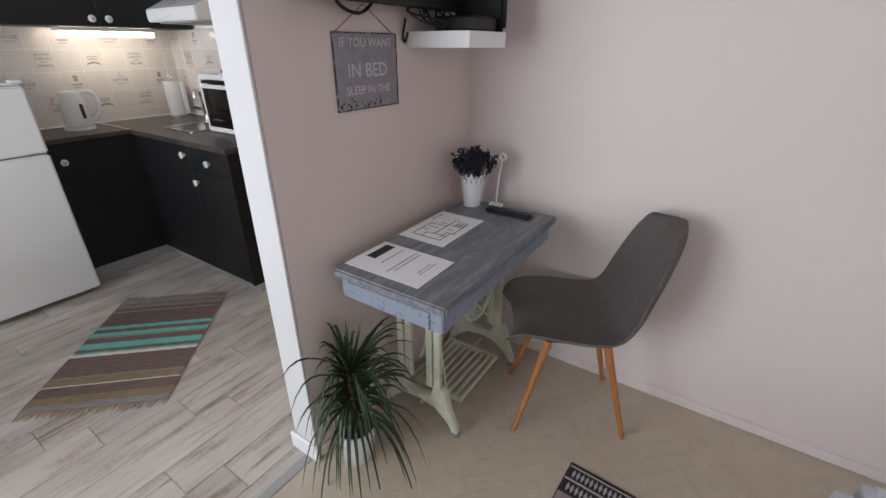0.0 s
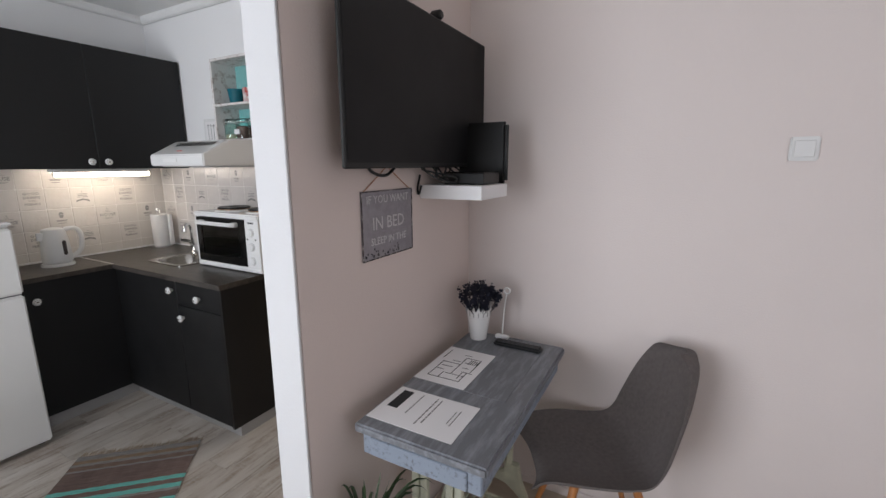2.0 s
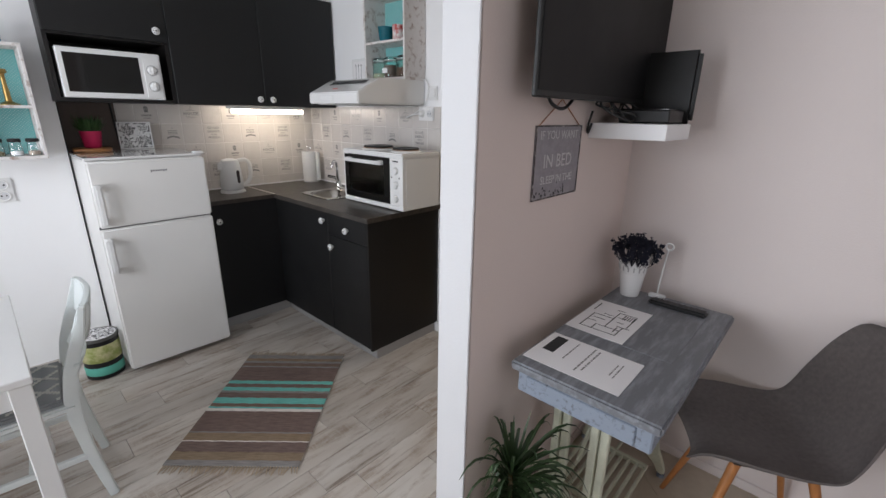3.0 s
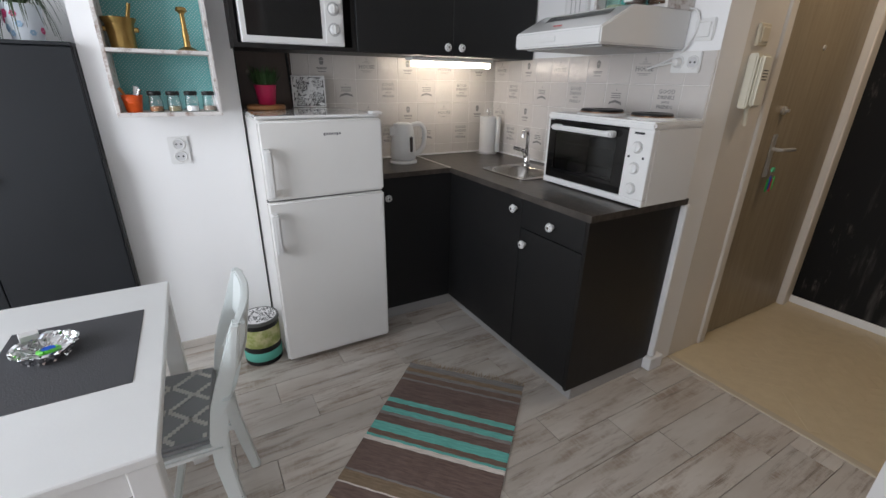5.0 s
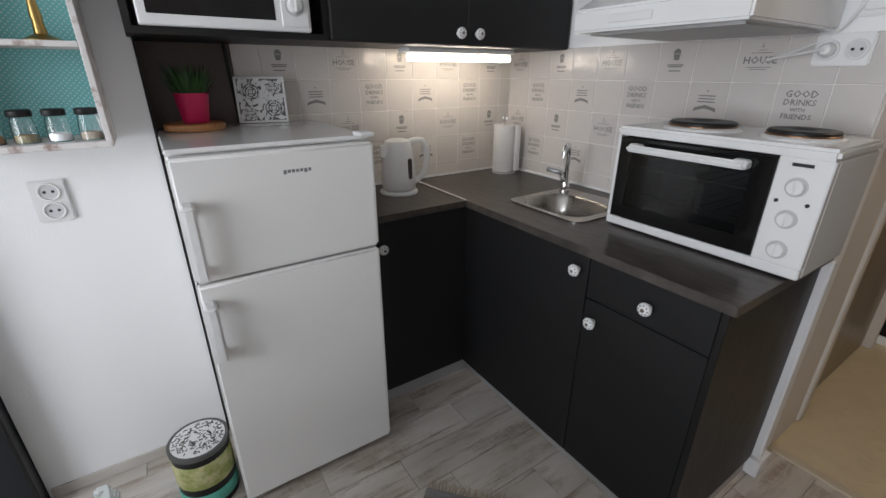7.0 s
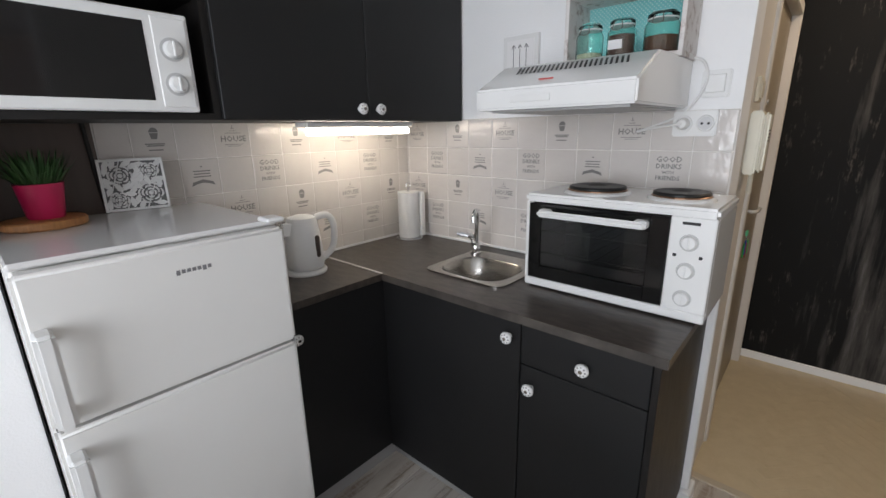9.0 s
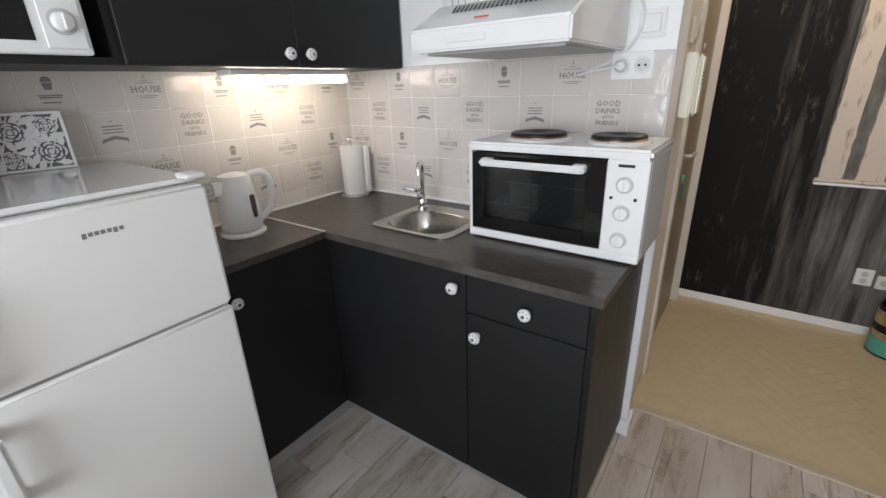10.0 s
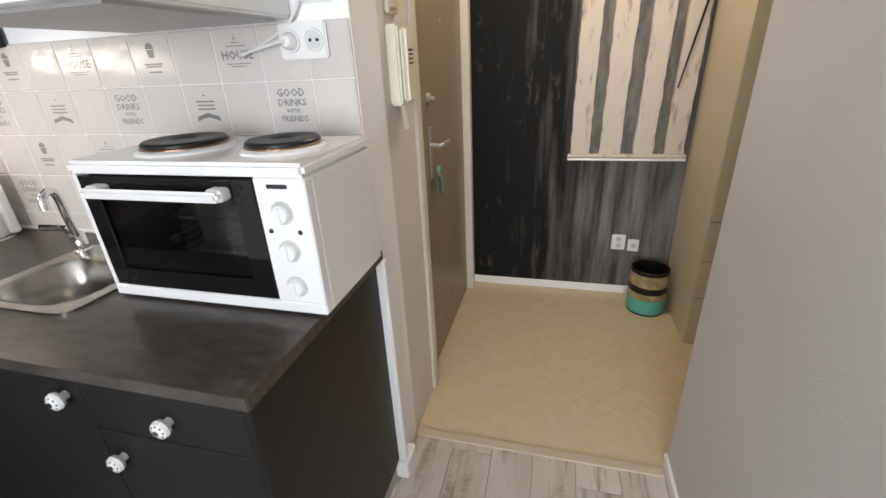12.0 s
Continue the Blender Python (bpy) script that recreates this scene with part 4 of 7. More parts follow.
def desk():
    d = thing("sewing_table_desk", (-0.40, 1.45, 0), label="grey-washed desk on a cream cast iron sewing machine base", category="desk")
    x0, x1, y0, y1, zt = -0.622, -0.20, 1.066, 1.885, 0.778
    part("tabletop", box(x0, y0, zt - 0.03, x1, y1, zt, 0.006, steps=2), GREY_DESK, d, smooth=True)
    part("lid_panel", box(x0 + 0.10, y0 + 0.31, zt, x1 - 0.07, y1 - 0.08, zt + 0.002, 0.001), GREY_DESK, d)
    part("drawer_box", box(x0 + 0.02, y0 + 0.015, zt - 0.10, x1 - 0.02, y1 - 0.02, zt - 0.03, 0.004), BLUE_DESK, d, "blue grey worn frame")
    part("drawer_front", box(x0 + 0.05, y0 + 0.009, zt - 0.095, x1 - 0.06, y0 + 0.018, zt - 0.038, 0.003), BLUE_DESK, d)
    m = -0.489
    for y in (1.325, 1.83):
        own = prism([(u * 0.83, v) for u, v in ((-0.155, 0.215), (-0.175, 0.13), (-0.215, 0.05), (-0.222, 0.018), (-0.190, 0.018), (-0.165, 0.055), (-0.09, 0.105), (0.0, 0.115), (0.09, 0.105), (0.165, 0.055), (0.190, 0.018), (0.222, 0.018), (0.215, 0.05), (0.175, 0.13), (0.155, 0.215), (0.085, 0.215), (0.07, 0.165), (0.0, 0.15), (-0.07, 0.165), (-0.085, 0.215))], -0.014, 0.014, bevel=0.005)
        own.transform(pose(m, y, 0, 90, 0, 0))
        leg = part("leg", own, CREAM_IRON, d, "cream cast iron side frame with splayed feet")
        for x in (m - 0.085, m - 0.050, m + 0.050, m + 0.085):
            part("column", box(x - 0.014, y - 0.012, 0.20, x + 0.014, y + 0.012, zt - 0.10, 0.004), CREAM_IRON, leg)
        part("crossbar", box(m - 0.12, y - 0.010, 0.635, m + 0.12, y + 0.010, 0.665, 0.004), CREAM_IRON, leg)
        if y > 1.5:
            for k in range(4):
                for s in (-1, 1):
                    part("scroll", tube([(m + s * 0.036 + 0.036 * math.cos(q), y, 0.58 - k * 0.10 + 0.05 * math.sin(q)) for q in [i * math.pi / 8 for i in range(17)]], 0.0065, None, 6), CREAM_IRON, leg, smooth=True)
    tread = part("treadle", box(-0.620, 1.42, 0.070, -0.355, 1.435, 0.092, 0.002), CREAM_IRON, d, "cream slotted treadle")
    part("treadle_edge", box(-0.620, 1.735, 0.070, -0.355, 1.75, 0.092, 0.002), CREAM_IRON, tread)
    for i in range(9):
        x = -0.620 + i * 0.0316
        part("slat", box(x, 1.435, 0.074, x + 0.012, 1.735, 0.088, 0.002), CREAM_IRON, tread)
    part("axle", tube([(m, 1.325, 0.081), (m, 1.83, 0.081)], 0.007), CREAM_IRON, tread)
    part("pitman_rod", tube([(-0.46, 1.37, 0.655), (-0.44, 1.44, 0.09)], 0.005), CREAM_IRON, d)
    w = tube([(-0.42, 1.66 + 0.12 * math.cos(a), 0.46 + 0.12 * math.sin(a)) for a in [i * math.pi / 16 for i in range(33)]], 0.008, None, 8)
    wheel = part("flywheel", w, CREAM_IRON, d, smooth=True)
    for k in range(5):
        a = k * math.pi / 2.5
        part("spoke", tube([(-0.42, 1.60, 0.46), (-0.42, 1.66 + 0.12 * math.cos(a), 0.46 + 0.12 * math.sin(a))], 0.005, None, 6), CREAM_IRON, wheel, smooth=True)
    for s in (-1, 1):
        part("brace", tube(curve((m, 1.335, 0.45 + s * 0.14), (m, 1.45, 0.45 + s * 0.03), (m, 1.70, 0.45 - s * 0.03), (m, 1.82, 0.45 - s * 0.14)), 0.008, None, 6), CREAM_IRON, d, smooth=True)
    for y in (1.325, 1.83):
        for x in (m - 0.170, m + 0.170):
            part("foot", lathe([(0.016, 0), (0.016, 0.018)], (x, y, 0.0), 12), BLUE_DESK, d)


desk()


def felt_chair():
    c = thing("upholstered_chair", (-0.03, 1.705, 0), 28, label="grey felt shell chair on turned beech legs", category="chair", local=True)
    n, m = 22, 18
    own = bmesh.new()
    # profile from the front lip, over the seat, up the back: (x, z, half width)
    prof = curve((-0.235, 0.425, 0.165), (-0.21, 0.455, 0.20), (-0.10, 0.455, 0.225), (0.03, 0.445, 0.228), (0.12, 0.455, 0.222), (0.175, 0.51, 0.212), (0.215, 0.62, 0.200), (0.252, 0.73, 0.176), (0.280, 0.815, 0.134), (0.288, 0.85, 0.092), (0.290, 0.866, 0.040), steps=4)
    top, under = [], []
    for i, p in enumerate(prof):
        x, z, w = p
        q = prof[min(i + 1, len(prof) - 1)] - prof[max(i - 1, 0)]
        nx, nz = -q.y, q.x
        s = math.hypot(nx, nz)
        nx, nz = nx / s, nz / s
        ra, rb = [], []
        for k in range(m + 1):
            u = -1 + 2 * k / m
            lift = 0.045 * abs(u) ** 3
            thick = 0.024 * (1 - u ** 4) + 0.007
            ra.append(own.verts.new((x + nx * lift, u * w, z + nz * lift)))
            rb.append(own.verts.new((x + nx * (lift - thick), u * w, z + nz * (lift - thick))))
        top.append(ra)
        under.append(rb)
    for g in (top, under):
        for a, b in zip(g, g[1:]):
            for k in range(m):
                own.faces.new((a[k], a[k + 1], b[k + 1], b[k]))
    edge_a = [r[0] for r in top] + top[-1][1:] + [r[-1] for r in top[::-1]][1:] + top[0][::-1][1:-1]
    edge_b = [r[0] for r in under] + under[-1][1:] + [r[-1] for r in under[::-1]][1:] + under[0][::-1][1:-1]
    for i in range(len(edge_a)):
        j = (i + 1) % len(edge_a)
        own.faces.new((edge_a[i], edge_a[j], edge_b[j], edge_b[i]))
    part("seat_shell", own, CHAIR_FELT, c, "grey felt shell", True)
    part("seat_frame", box(-0.12, -0.12, 0.405, 0.12, 0.12, 0.418, 0.004), BLACK_PLASTIC, c)
    for sx in (-1, 1):
        for sy in (-1, 1):
            part("leg", tube([(sx * 0.105, sy * 0.10, 0.41), (sx * 0.212, sy * 0.165, 0.0)], [0.016, 0.009], sides=14), BEECH, c, "turned beech leg", True)


felt_chair()


def television():
    t = thing("television", (-0.62, 1.46, 1.5), label="flat black television on a wall mount, switched off", category="television")
    part("panel", box(-0.600, 1.043, 1.495, -0.585, 1.93, 1.985, 0.004), BLACK_PLASTIC, t)
    part("back_cover", box(-0.640, 1.16, 1.52, -0.600, 1.83, 1.90, 0.012), BLACK_PLASTIC, t)
    part("screen", box(-0.5855, 1.051, 1.511, -0.5835, 1.922, 1.977), SCREEN, t, "dark matt screen")
    part("bracket", box(-0.674, 1.35, 1.62, -0.640, 1.6, 1.85, 0.004), BLACK_PLASTIC, t)


television()

def shelf_and_wall():
    s = thing("floating_shelf", (-0.55, 1.67, 1.38), label="thick white floating shelf under the television", category="shelf")
    part("board", box(-0.674, 1.545, 1.382, -0.425, 1.80, 1.432, 0.002), TRIM_WHITE, s)
    r = thing("speaker_box", (-0.5, 1.77, 1.432), label="upright black set-top box on the white shelf", category="electronics")
    part("body", box(-0.625, 1.765, 1.432, -0.42, 1.80, 1.665, 0.012, steps=2), BLACK_PLASTIC, r, smooth=True)
    r = thing("media_box", (-0.5, 1.66, 1.432), label="low black media box with cables on the shelf", category="electronics")
    part("body", box(-0.60, 1.60, 1.434, -0.44, 1.75, 1.475, 0.004), BLACK_PLASTIC, r)
    part("lid", box(-0.595, 1.605, 1.475, -0.445, 1.745, 1.479, 0.001), DARK_GLASS, r)
    c = thing("cable_tangle", (-0.64, 1.55, 1.44), label="tangle of black cables below the television", category="cables")
    for k in range(9):
        rnd = random.Random(k)
        y = 1.50 + 0.025 * k
        pts = [(-0.655 + rnd.uniform(0, 0.05), y + rnd.uniform(-0.03, 0.03), 1.52), (-0.645 + rnd.uniform(0, 0.08), y + rnd.uniform(-0.05, 0.05), 1.49), (-0.63 + rnd.uniform(0, 0.1), y + rnd.uniform(-0.04, 0.06), 1.46), (-0.6 + rnd.uniform(0, 0.08), y + 0.05 + rnd.uniform(-0.05, 0.05), 1.44)]
        part("cable", tube(curve(*pts), 0.0035, sides=6), BLACK_PLASTIC, c)
    part("cable", tube(curve((-0.64, 1.18, 1.53), (-0.64, 1.22, 1.485), (-0.64, 1.30, 1.475), (-0.64, 1.38, 1.53)), 0.005), BLACK_PLASTIC, c)
    part("cable", tube(curve((-0.655, 1.52, 1.47), (-0.664, 1.515, 1.42), (-0.668, 1.53, 1.40), (-0.664, 1.542, 1.43)), 0.004), BLACK_PLASTIC, c)
    cam_top = thing("television_camera", (-0.62, 1.55, 1.985), label="small black camera clipped on the television", category="camera")
    part("body", lathe([(0.012, -0.02), (0.016, -0.015), (0.016, 0.015), (0.012, 0.02)], (-0.605, 1.56, 2.003), 16, axis="x"), BLACK_PLASTIC, cam_top)

    g = thing("tin_sign", (-0.67, 1.34, 1.2), label="grey tin sign with white lettering hung on a string", category="sign")
    part("plate", box(-0.6745, 1.20, 1.205, -0.670, 1.484, 1.425, 0.001), SIGN_GREY, g)
    for a in ((1.200, 1.205, 1.484, 1.209), (1.200, 1.421, 1.484, 1.425), (1.200, 1.209, 1.204, 1.421), (1.480, 1.209, 1.484, 1.421)):
        part("rim", box(-0.6705, a[0], a[1], -0.6685, a[2], a[3]), weathered("rusty_rim", (0.03, 0.02, 0.02), (0.45, 0.42, 0.40), 0.58, 60), g, "rusty dark rim")
    white = paint("sign_white", (0.55, 0.53, 0.54), 0.6)
    for words, size, z in (("IF YOU WANT", 0.036, 1.396), ("IN BED", 0.058, 1.318), ("SLEEP IN THE", 0.034, 1.262)):
        letters(words, size, pose(-0.6695, 1.342, z) @ pose(0, 0, 0, 90, 0, 90), white, g)
    for z, w in ((1.362, 0.10), (1.292, 0.20), (1.228, 0.10)):
        part("faded_line", box(-0.6701, 1.342 - w / 2, z - 0.002, -0.6694, 1.342 + w / 2, z + 0.002), SIGN_GREY, g)
    rnd = random.Random(5)
    for i in range(26):
        y, z = rnd.uniform(1.21, 1.40), 1.212 + abs(rnd.gauss(0, 0.014))
        part("rust_spot", box(-0.6703, y, z, -0.6693, y + rnd.uniform(0.003, 0.008), z + rnd.uniform(0.003, 0.009)), INK, g)
    part("string", tube([(-0.672, 1.215, 1.423), (-0.672, 1.34, 1.50), (-0.672, 1.47, 1.423)], 0.0015, sides=5), BEECH, g)

    sw = thing("light_switch", (0.5, 1.97, 1.5), label="white wall light switch with one rocker", category="switch")
    part("plate", box(0.455, 1.988, 1.525, 0.532, 2.001, 1.601, 0.004, steps=2), WHITE_PLASTIC, sw)
    part("rocker", box(0.466, 1.983, 1.536, 0.521, 1.989, 1.590, 0.003), WHITE_PLASTIC, sw)


shelf_and_wall()


def desk_things():
    z = 0.770
    p = thing("printed_sheet", (-0.46, 1.18, z), label="printed white sheet with a black heading bar", category="paper")
    part("sheet", box(-0.602, 1.09, z, -0.315, 1.285, z + 0.0012), PAPER, p)
    part("heading", box(-0.580, 1.165, z + 0.0012, -0.543, 1.268, z + 0.0016), INK, p, "black heading bar")
    rnd = random.Random(12)
    for x, y0, y1, h in ((-0.508, 1.155, 1.268, 0.0045), (-0.456, 1.120, 1.270, 0.0050), (-0.440, 1.135, 1.265, 0.0050), (-0.372, 1.165, 1.232, 0.0036), (-0.360, 1.158, 1.240, 0.0036)):
        y = y0
        while y < y1:
            w = min(rnd.uniform(0.008, 0.024), y1 - y)
            part("text_line", box(x, y, z + 0.0012, x + h, y + w, z + 0.0016), GREY_INK, p)
            y += w + 0.0035
    p = thing("floor_plan_sheet", (-0.5, 1.5, z), label="white sheet with a drawn floor plan", category="paper")
    part("sheet", box(-0.605, 1.36, z, -0.41, 1.65, z + 0.0012), PAPER, p)

    def line(x0, y0, x1, y1):
        part("plan_line", box(min(x0, x1) - 0.0017, min(y0, y1) - 0.0017, z + 0.0012, max(x0, x1) + 0.0017, max(y0, y1) + 0.0017, z + 0.0016), INK, p)

    for seg in ((-0.57, 1.40, -0.57, 1.52), (-0.57, 1.40, -0.45, 1.40), (-0.45, 1.40, -0.45, 1.47), (-0.57, 1.52, -0.50, 1.52), (-0.50, 1.44, -0.50, 1.58), (-0.47, 1.47, -0.43, 1.47), (-0.50, 1.58, -0.44, 1.58), (-0.44, 1.48, -0.44, 1.58), (-0.53, 1.40, -0.53, 1.44), (-0.585, 1.55, -0.585, 1.62), (-0.48, 1.50, -0.46, 1.50), (-0.57, 1.46, -0.54, 1.46), (-0.52, 1.44, -0.45, 1.44), (-0.56, 1.49, -0.52, 1.49), (-0.49, 1.54, -0.47, 1.54), (-0.54, 1.54, -0.51, 1.54), (-0.465, 1.42, -0.465, 1.46), (-0.515, 1.60, -0.49, 1.60)):
        line(*seg)
    for i in range(5):
        line(-0.475 + i * 0.008, 1.535, -0.475 + i * 0.008, 1.57)

    v = thing("lavender_pot", (-0.545, 1.80, z), label="white lace-rimmed pot of dark dried lavender", category="plant pot")
    x, y = -0.548, 1.795
    part("pot", lathe([(0.035, 0.0), (0.037, 0.004), (0.048, 0.098), (0.050, 0.100), (0.054, 0.135), (0.051, 0.135), (0.046, 0.100), (0.03, 0.02), (0.003, 0.02)], (x, y, z - 0.002), 40), ENAMEL, v, smooth=True)
    for i in range(16):
        a = i * math.pi / 8
        own = prism([(-0.0095, -0.008), (0.0095, -0.008), (0.0, 0.014)], -0.001, 0.001)
        own.transform(pose(x + 0.0535 * math.cos(a), y + 0.0535 * math.sin(a), z + 0.138, 90, 0, math.degrees(a) + 90))
        part("lace_point", own, ENAMEL, v)
        own = box(-0.002, -0.001, -0.010, 0.002, 0.001, 0.010)
        own.transform(pose(x + 0.0528 * math.cos(a), y + 0.0528 * math.sin(a), z + 0.116, 6, 0, math.degrees(a) + 90))
        part("lace_slot", own, PLINTH, v)
    part("soil", lathe([(0.045, 0.0), (0.044, 0.004)], (x, y, z + 0.10), 20), SOIL, v)
    rnd = random.Random(3)
    b = bmesh.new()
    for i in range(95):
        a, q = rnd.uniform(0, 2 * math.pi), math.sqrt(rnd.random())
        out = Vector((math.cos(a), math.sin(a), 0))
        base = Vector((x, y, z + 0.10)) + out * 0.03 * q
        tip = Vector((x, y, z + 0.245 - 0.05 * q * q + rnd.uniform(-0.026, 0.012))) + out * (0.098 * q + rnd.uniform(-0.008, 0.010))
        knee = base.lerp(tip, 0.55) + out * 0.012
        tube([base, knee, tip], 0.0009, b, 3)
        for k in range(13):
            f = rnd.uniform(0.25, 1.0)
            c = knee.lerp(tip, f) + Vector((rnd.uniform(-1, 1), rnd.uniform(-1, 1), rnd.uniform(-0.8, 0.8))) * 0.0095
            e = rnd.uniform(0.0030, 0.0060)
            v6 = [b.verts.new(c + Vector(d) * e * rnd.uniform(0.7, 1.3)) for d in ((1, 0, 0), (0, 1, 0), (-1, 0, 0), (0, -1, 0), (0, 0, 1), (0, 0, -1))]
            for k4 in range(4):
                b.faces.new((v6[k4], v6[(k4 + 1) % 4], v6[4]))
                b.faces.new((v6[(k4 + 1) % 4], v6[k4], v6[5]))
    tagged(part("lavender", b, LAVENDER, v, "dark dried lavender"), kind="stuff")

    s = thing("bird_stand", (-0.43, 1.86, z), label="small white stand with a round eyelet on top", category="ornament")
    part("base", box(-0.485, 1.825, z - 0.002, -0.425, 1.85, z + 0.012, 0.003), WHITE_PLASTIC, s)
    part("rod", tube(curve((-0.455, 1.838, z + 0.01), (-0.452, 1.842, z + 0.1), (-0.445, 1.85, z + 0.195)), 0.003), WHITE_PLASTIC, s)
    part("eyelet", tube([(-0.443 + 0.013 * math.cos(t), 1.852, z + 0.208 + 0.013 * math.sin(t)) for t in [i * math.pi / 8 for i in range(17)]], 0.004, sides=6), WHITE_PLASTIC, s)
    r = thing("remote_control", (-0.36, 1.775, z), label="black remote control with small buttons", category="remote control")
    part("case", box(-0.46, 1.745, z - 0.002, -0.262, 1.79, z + 0.018, 0.007, steps=2), BLACK_PLASTIC, r, smooth=True)
    for i in range(8):
        for j in range(3):
            part("button", lathe([(0.0045, 0), (0.0045, 0.0025)], (-0.44 + i * 0.02, 1.756 + j * 0.012, z + 0.017), 8), paint("button_grey", (0.05, 0.05, 0.055), 0.5) if i == j == 0 else bpy.data.materials["button_grey"], r)


desk_things()


def leaf_blade(bm, root, az, length, rise, droop, width, n=7):
    """A strap leaf that rises and arches over."""
    pts, wid = [], []
    for i in range(n + 1):
        t = i / n
        out = length * t * (1 - 0.15 * t)
        h = rise * t - droop * t * t * t
        pts.append(Vector((root[0] + out * math.cos(az), root[1] + out * math.sin(az), root[2] + h)))
        wid.append(width * min(1, 0.5 + 2.2 * t) * (1 - t ** 3) + 0.0006)
    side = Vector((-math.sin(az), math.cos(az), 0))
    rows = [(bm.verts.new(p - side * w), bm.verts.new(p + Vector((0, 0, -w * 0.5))), bm.verts.new(p + side * w)) for p, w in zip(pts, wid)]
    for a, b in zip(rows, rows[1:]):
        bm.faces.new((a[0], a[1], b[1], b[0]))
        bm.faces.new((a[1], a[2], b[2], b[1]))


def dracaena():
    x, y = -0.560, 1.03
    p = thing("dracaena_plant", (x, y, 0), label="spiky dracaena with arching leaves in a white pot", category="plant")
    part("pot", lathe([(0.055, 0), (0.058, 0.004), (0.075, 0.14), (0.078, 0.142), (0.078, 0.155), (0.070, 0.155), (0.066, 0.13), (0.004, 0.12)], (x, y, 0.0), 36), ENAMEL, p, smooth=True)
    part("soil", lathe([(0.066, 0), (0.06, 0.006)], (x, y, 0.128), 20), SOIL, p)
    rnd = random.Random(11)
    part("stem", tube(curve((x, y, 0.13), (x + 0.005, y - 0.004, 0.24), (x - 0.004, y, 0.40)), [0.012] * 9 + [0.008] * 8), paint("plant_stem", (0.16, 0.12, 0.06), 0.8), p)
    for i in range(150):
        z = 0.20 + 0.22 * (i / 150)
        up = i / 150
        length = rnd.uniform(0.20, 0.36) * (1 - 0.2 * up)
        b = bmesh.new()
        az = i * 2.399 + rnd.uniform(-0.2, 0.2)
        reach = 0.42 if math.cos(az) < -0.2 else 1.0
        leaf_blade(b, (x, y, z), az, length * reach, rnd.uniform(0.02, 0.12) + 0.20 * up, rnd.uniform(0.24, 0.44) * (1 - 0.55 * up), rnd.uniform(0.0045, 0.007))
        part("leaf", b, LEAF, p)
    for i in range(9):
        b = bmesh.new()
        leaf_blade(b, (x, y, 0.39), i * 0.75, 0.05 if math.cos(i * 0.75) < 0 else 0.09, 0.24 - 0.01 * i, 0.02, 0.005)
        part("leaf", b, LEAF, p)


dracaena()

# ---- dining corner ----
CHAIR_WHITE = paint("pale_grey_green_chair_paint", (0.69, 0.73, 0.72), 0.45, spread=0.04, bump=0.06)


def cushion_cloth():
    m, n, l, b = shader("grey_trellis_cloth")
    b.inputs["Base Color"].default_value = (0.25, 0.26, 0.265, 1)
    b.inputs["Roughness"].default_value = 0.95
    co, tx, bp = n.new("ShaderNodeTexCoord"), n.new("ShaderNodeTexNoise"), n.new("ShaderNodeBump")
    tx.inputs["Scale"].default_value = 500
    l.new(co.outputs["Object"], tx.inputs["Vector"])
    bp.inputs["Strength"].default_value, bp.inputs["Distance"].default_value = 0.4, 0.002
    l.new(tx.outputs["Fac"], bp.inputs["Height"])
    l.new(bp.outputs[0], b.inputs["Normal"])
    return m


CLOTH, CLOTH_PALE = cushion_cloth(), paint("pale_trellis_cloth", (0.58, 0.57, 0.54), 0.95, bump=0.3, grain=400)


def swept_board(x, rows, thick):
    """A board in the yz plane, swept through rows of (y, z, depth)."""
    b = bmesh.new()
    rings = []
    for k, (y, z, d) in enumerate(rows):
        y0, z0, _ = rows[max(k - 1, 0)]
        y1, z1, _ = rows[min(k + 1, len(rows) - 1)]
        n = math.hypot(y1 - y0, z1 - z0)
        ny, nz = (z1 - z0) / n * d / 2, -(y1 - y0) / n * d / 2
        rings.append([b.verts.new(v) for v in ((x - thick / 2, y - ny, z - nz), (x + thick / 2, y - ny, z - nz), (x + thick / 2, y + ny, z + nz), (x - thick / 2, y + ny, z + nz))])
    for p, q in zip(rings, rings[1:]):
        for k in range(4):
            b.faces.new((p[k], p[(k + 1) % 4], q[(k + 1) % 4], q[k]))
    b.faces.new(rings[0][::-1])
    b.faces.new(rings[-1])
    bmesh.ops.recalc_face_normals(b, faces=b.faces)
    bmesh.ops.bevel(b, geom=b.edges[:], offset=0.004, segments=2, affect="EDGES")
    return b


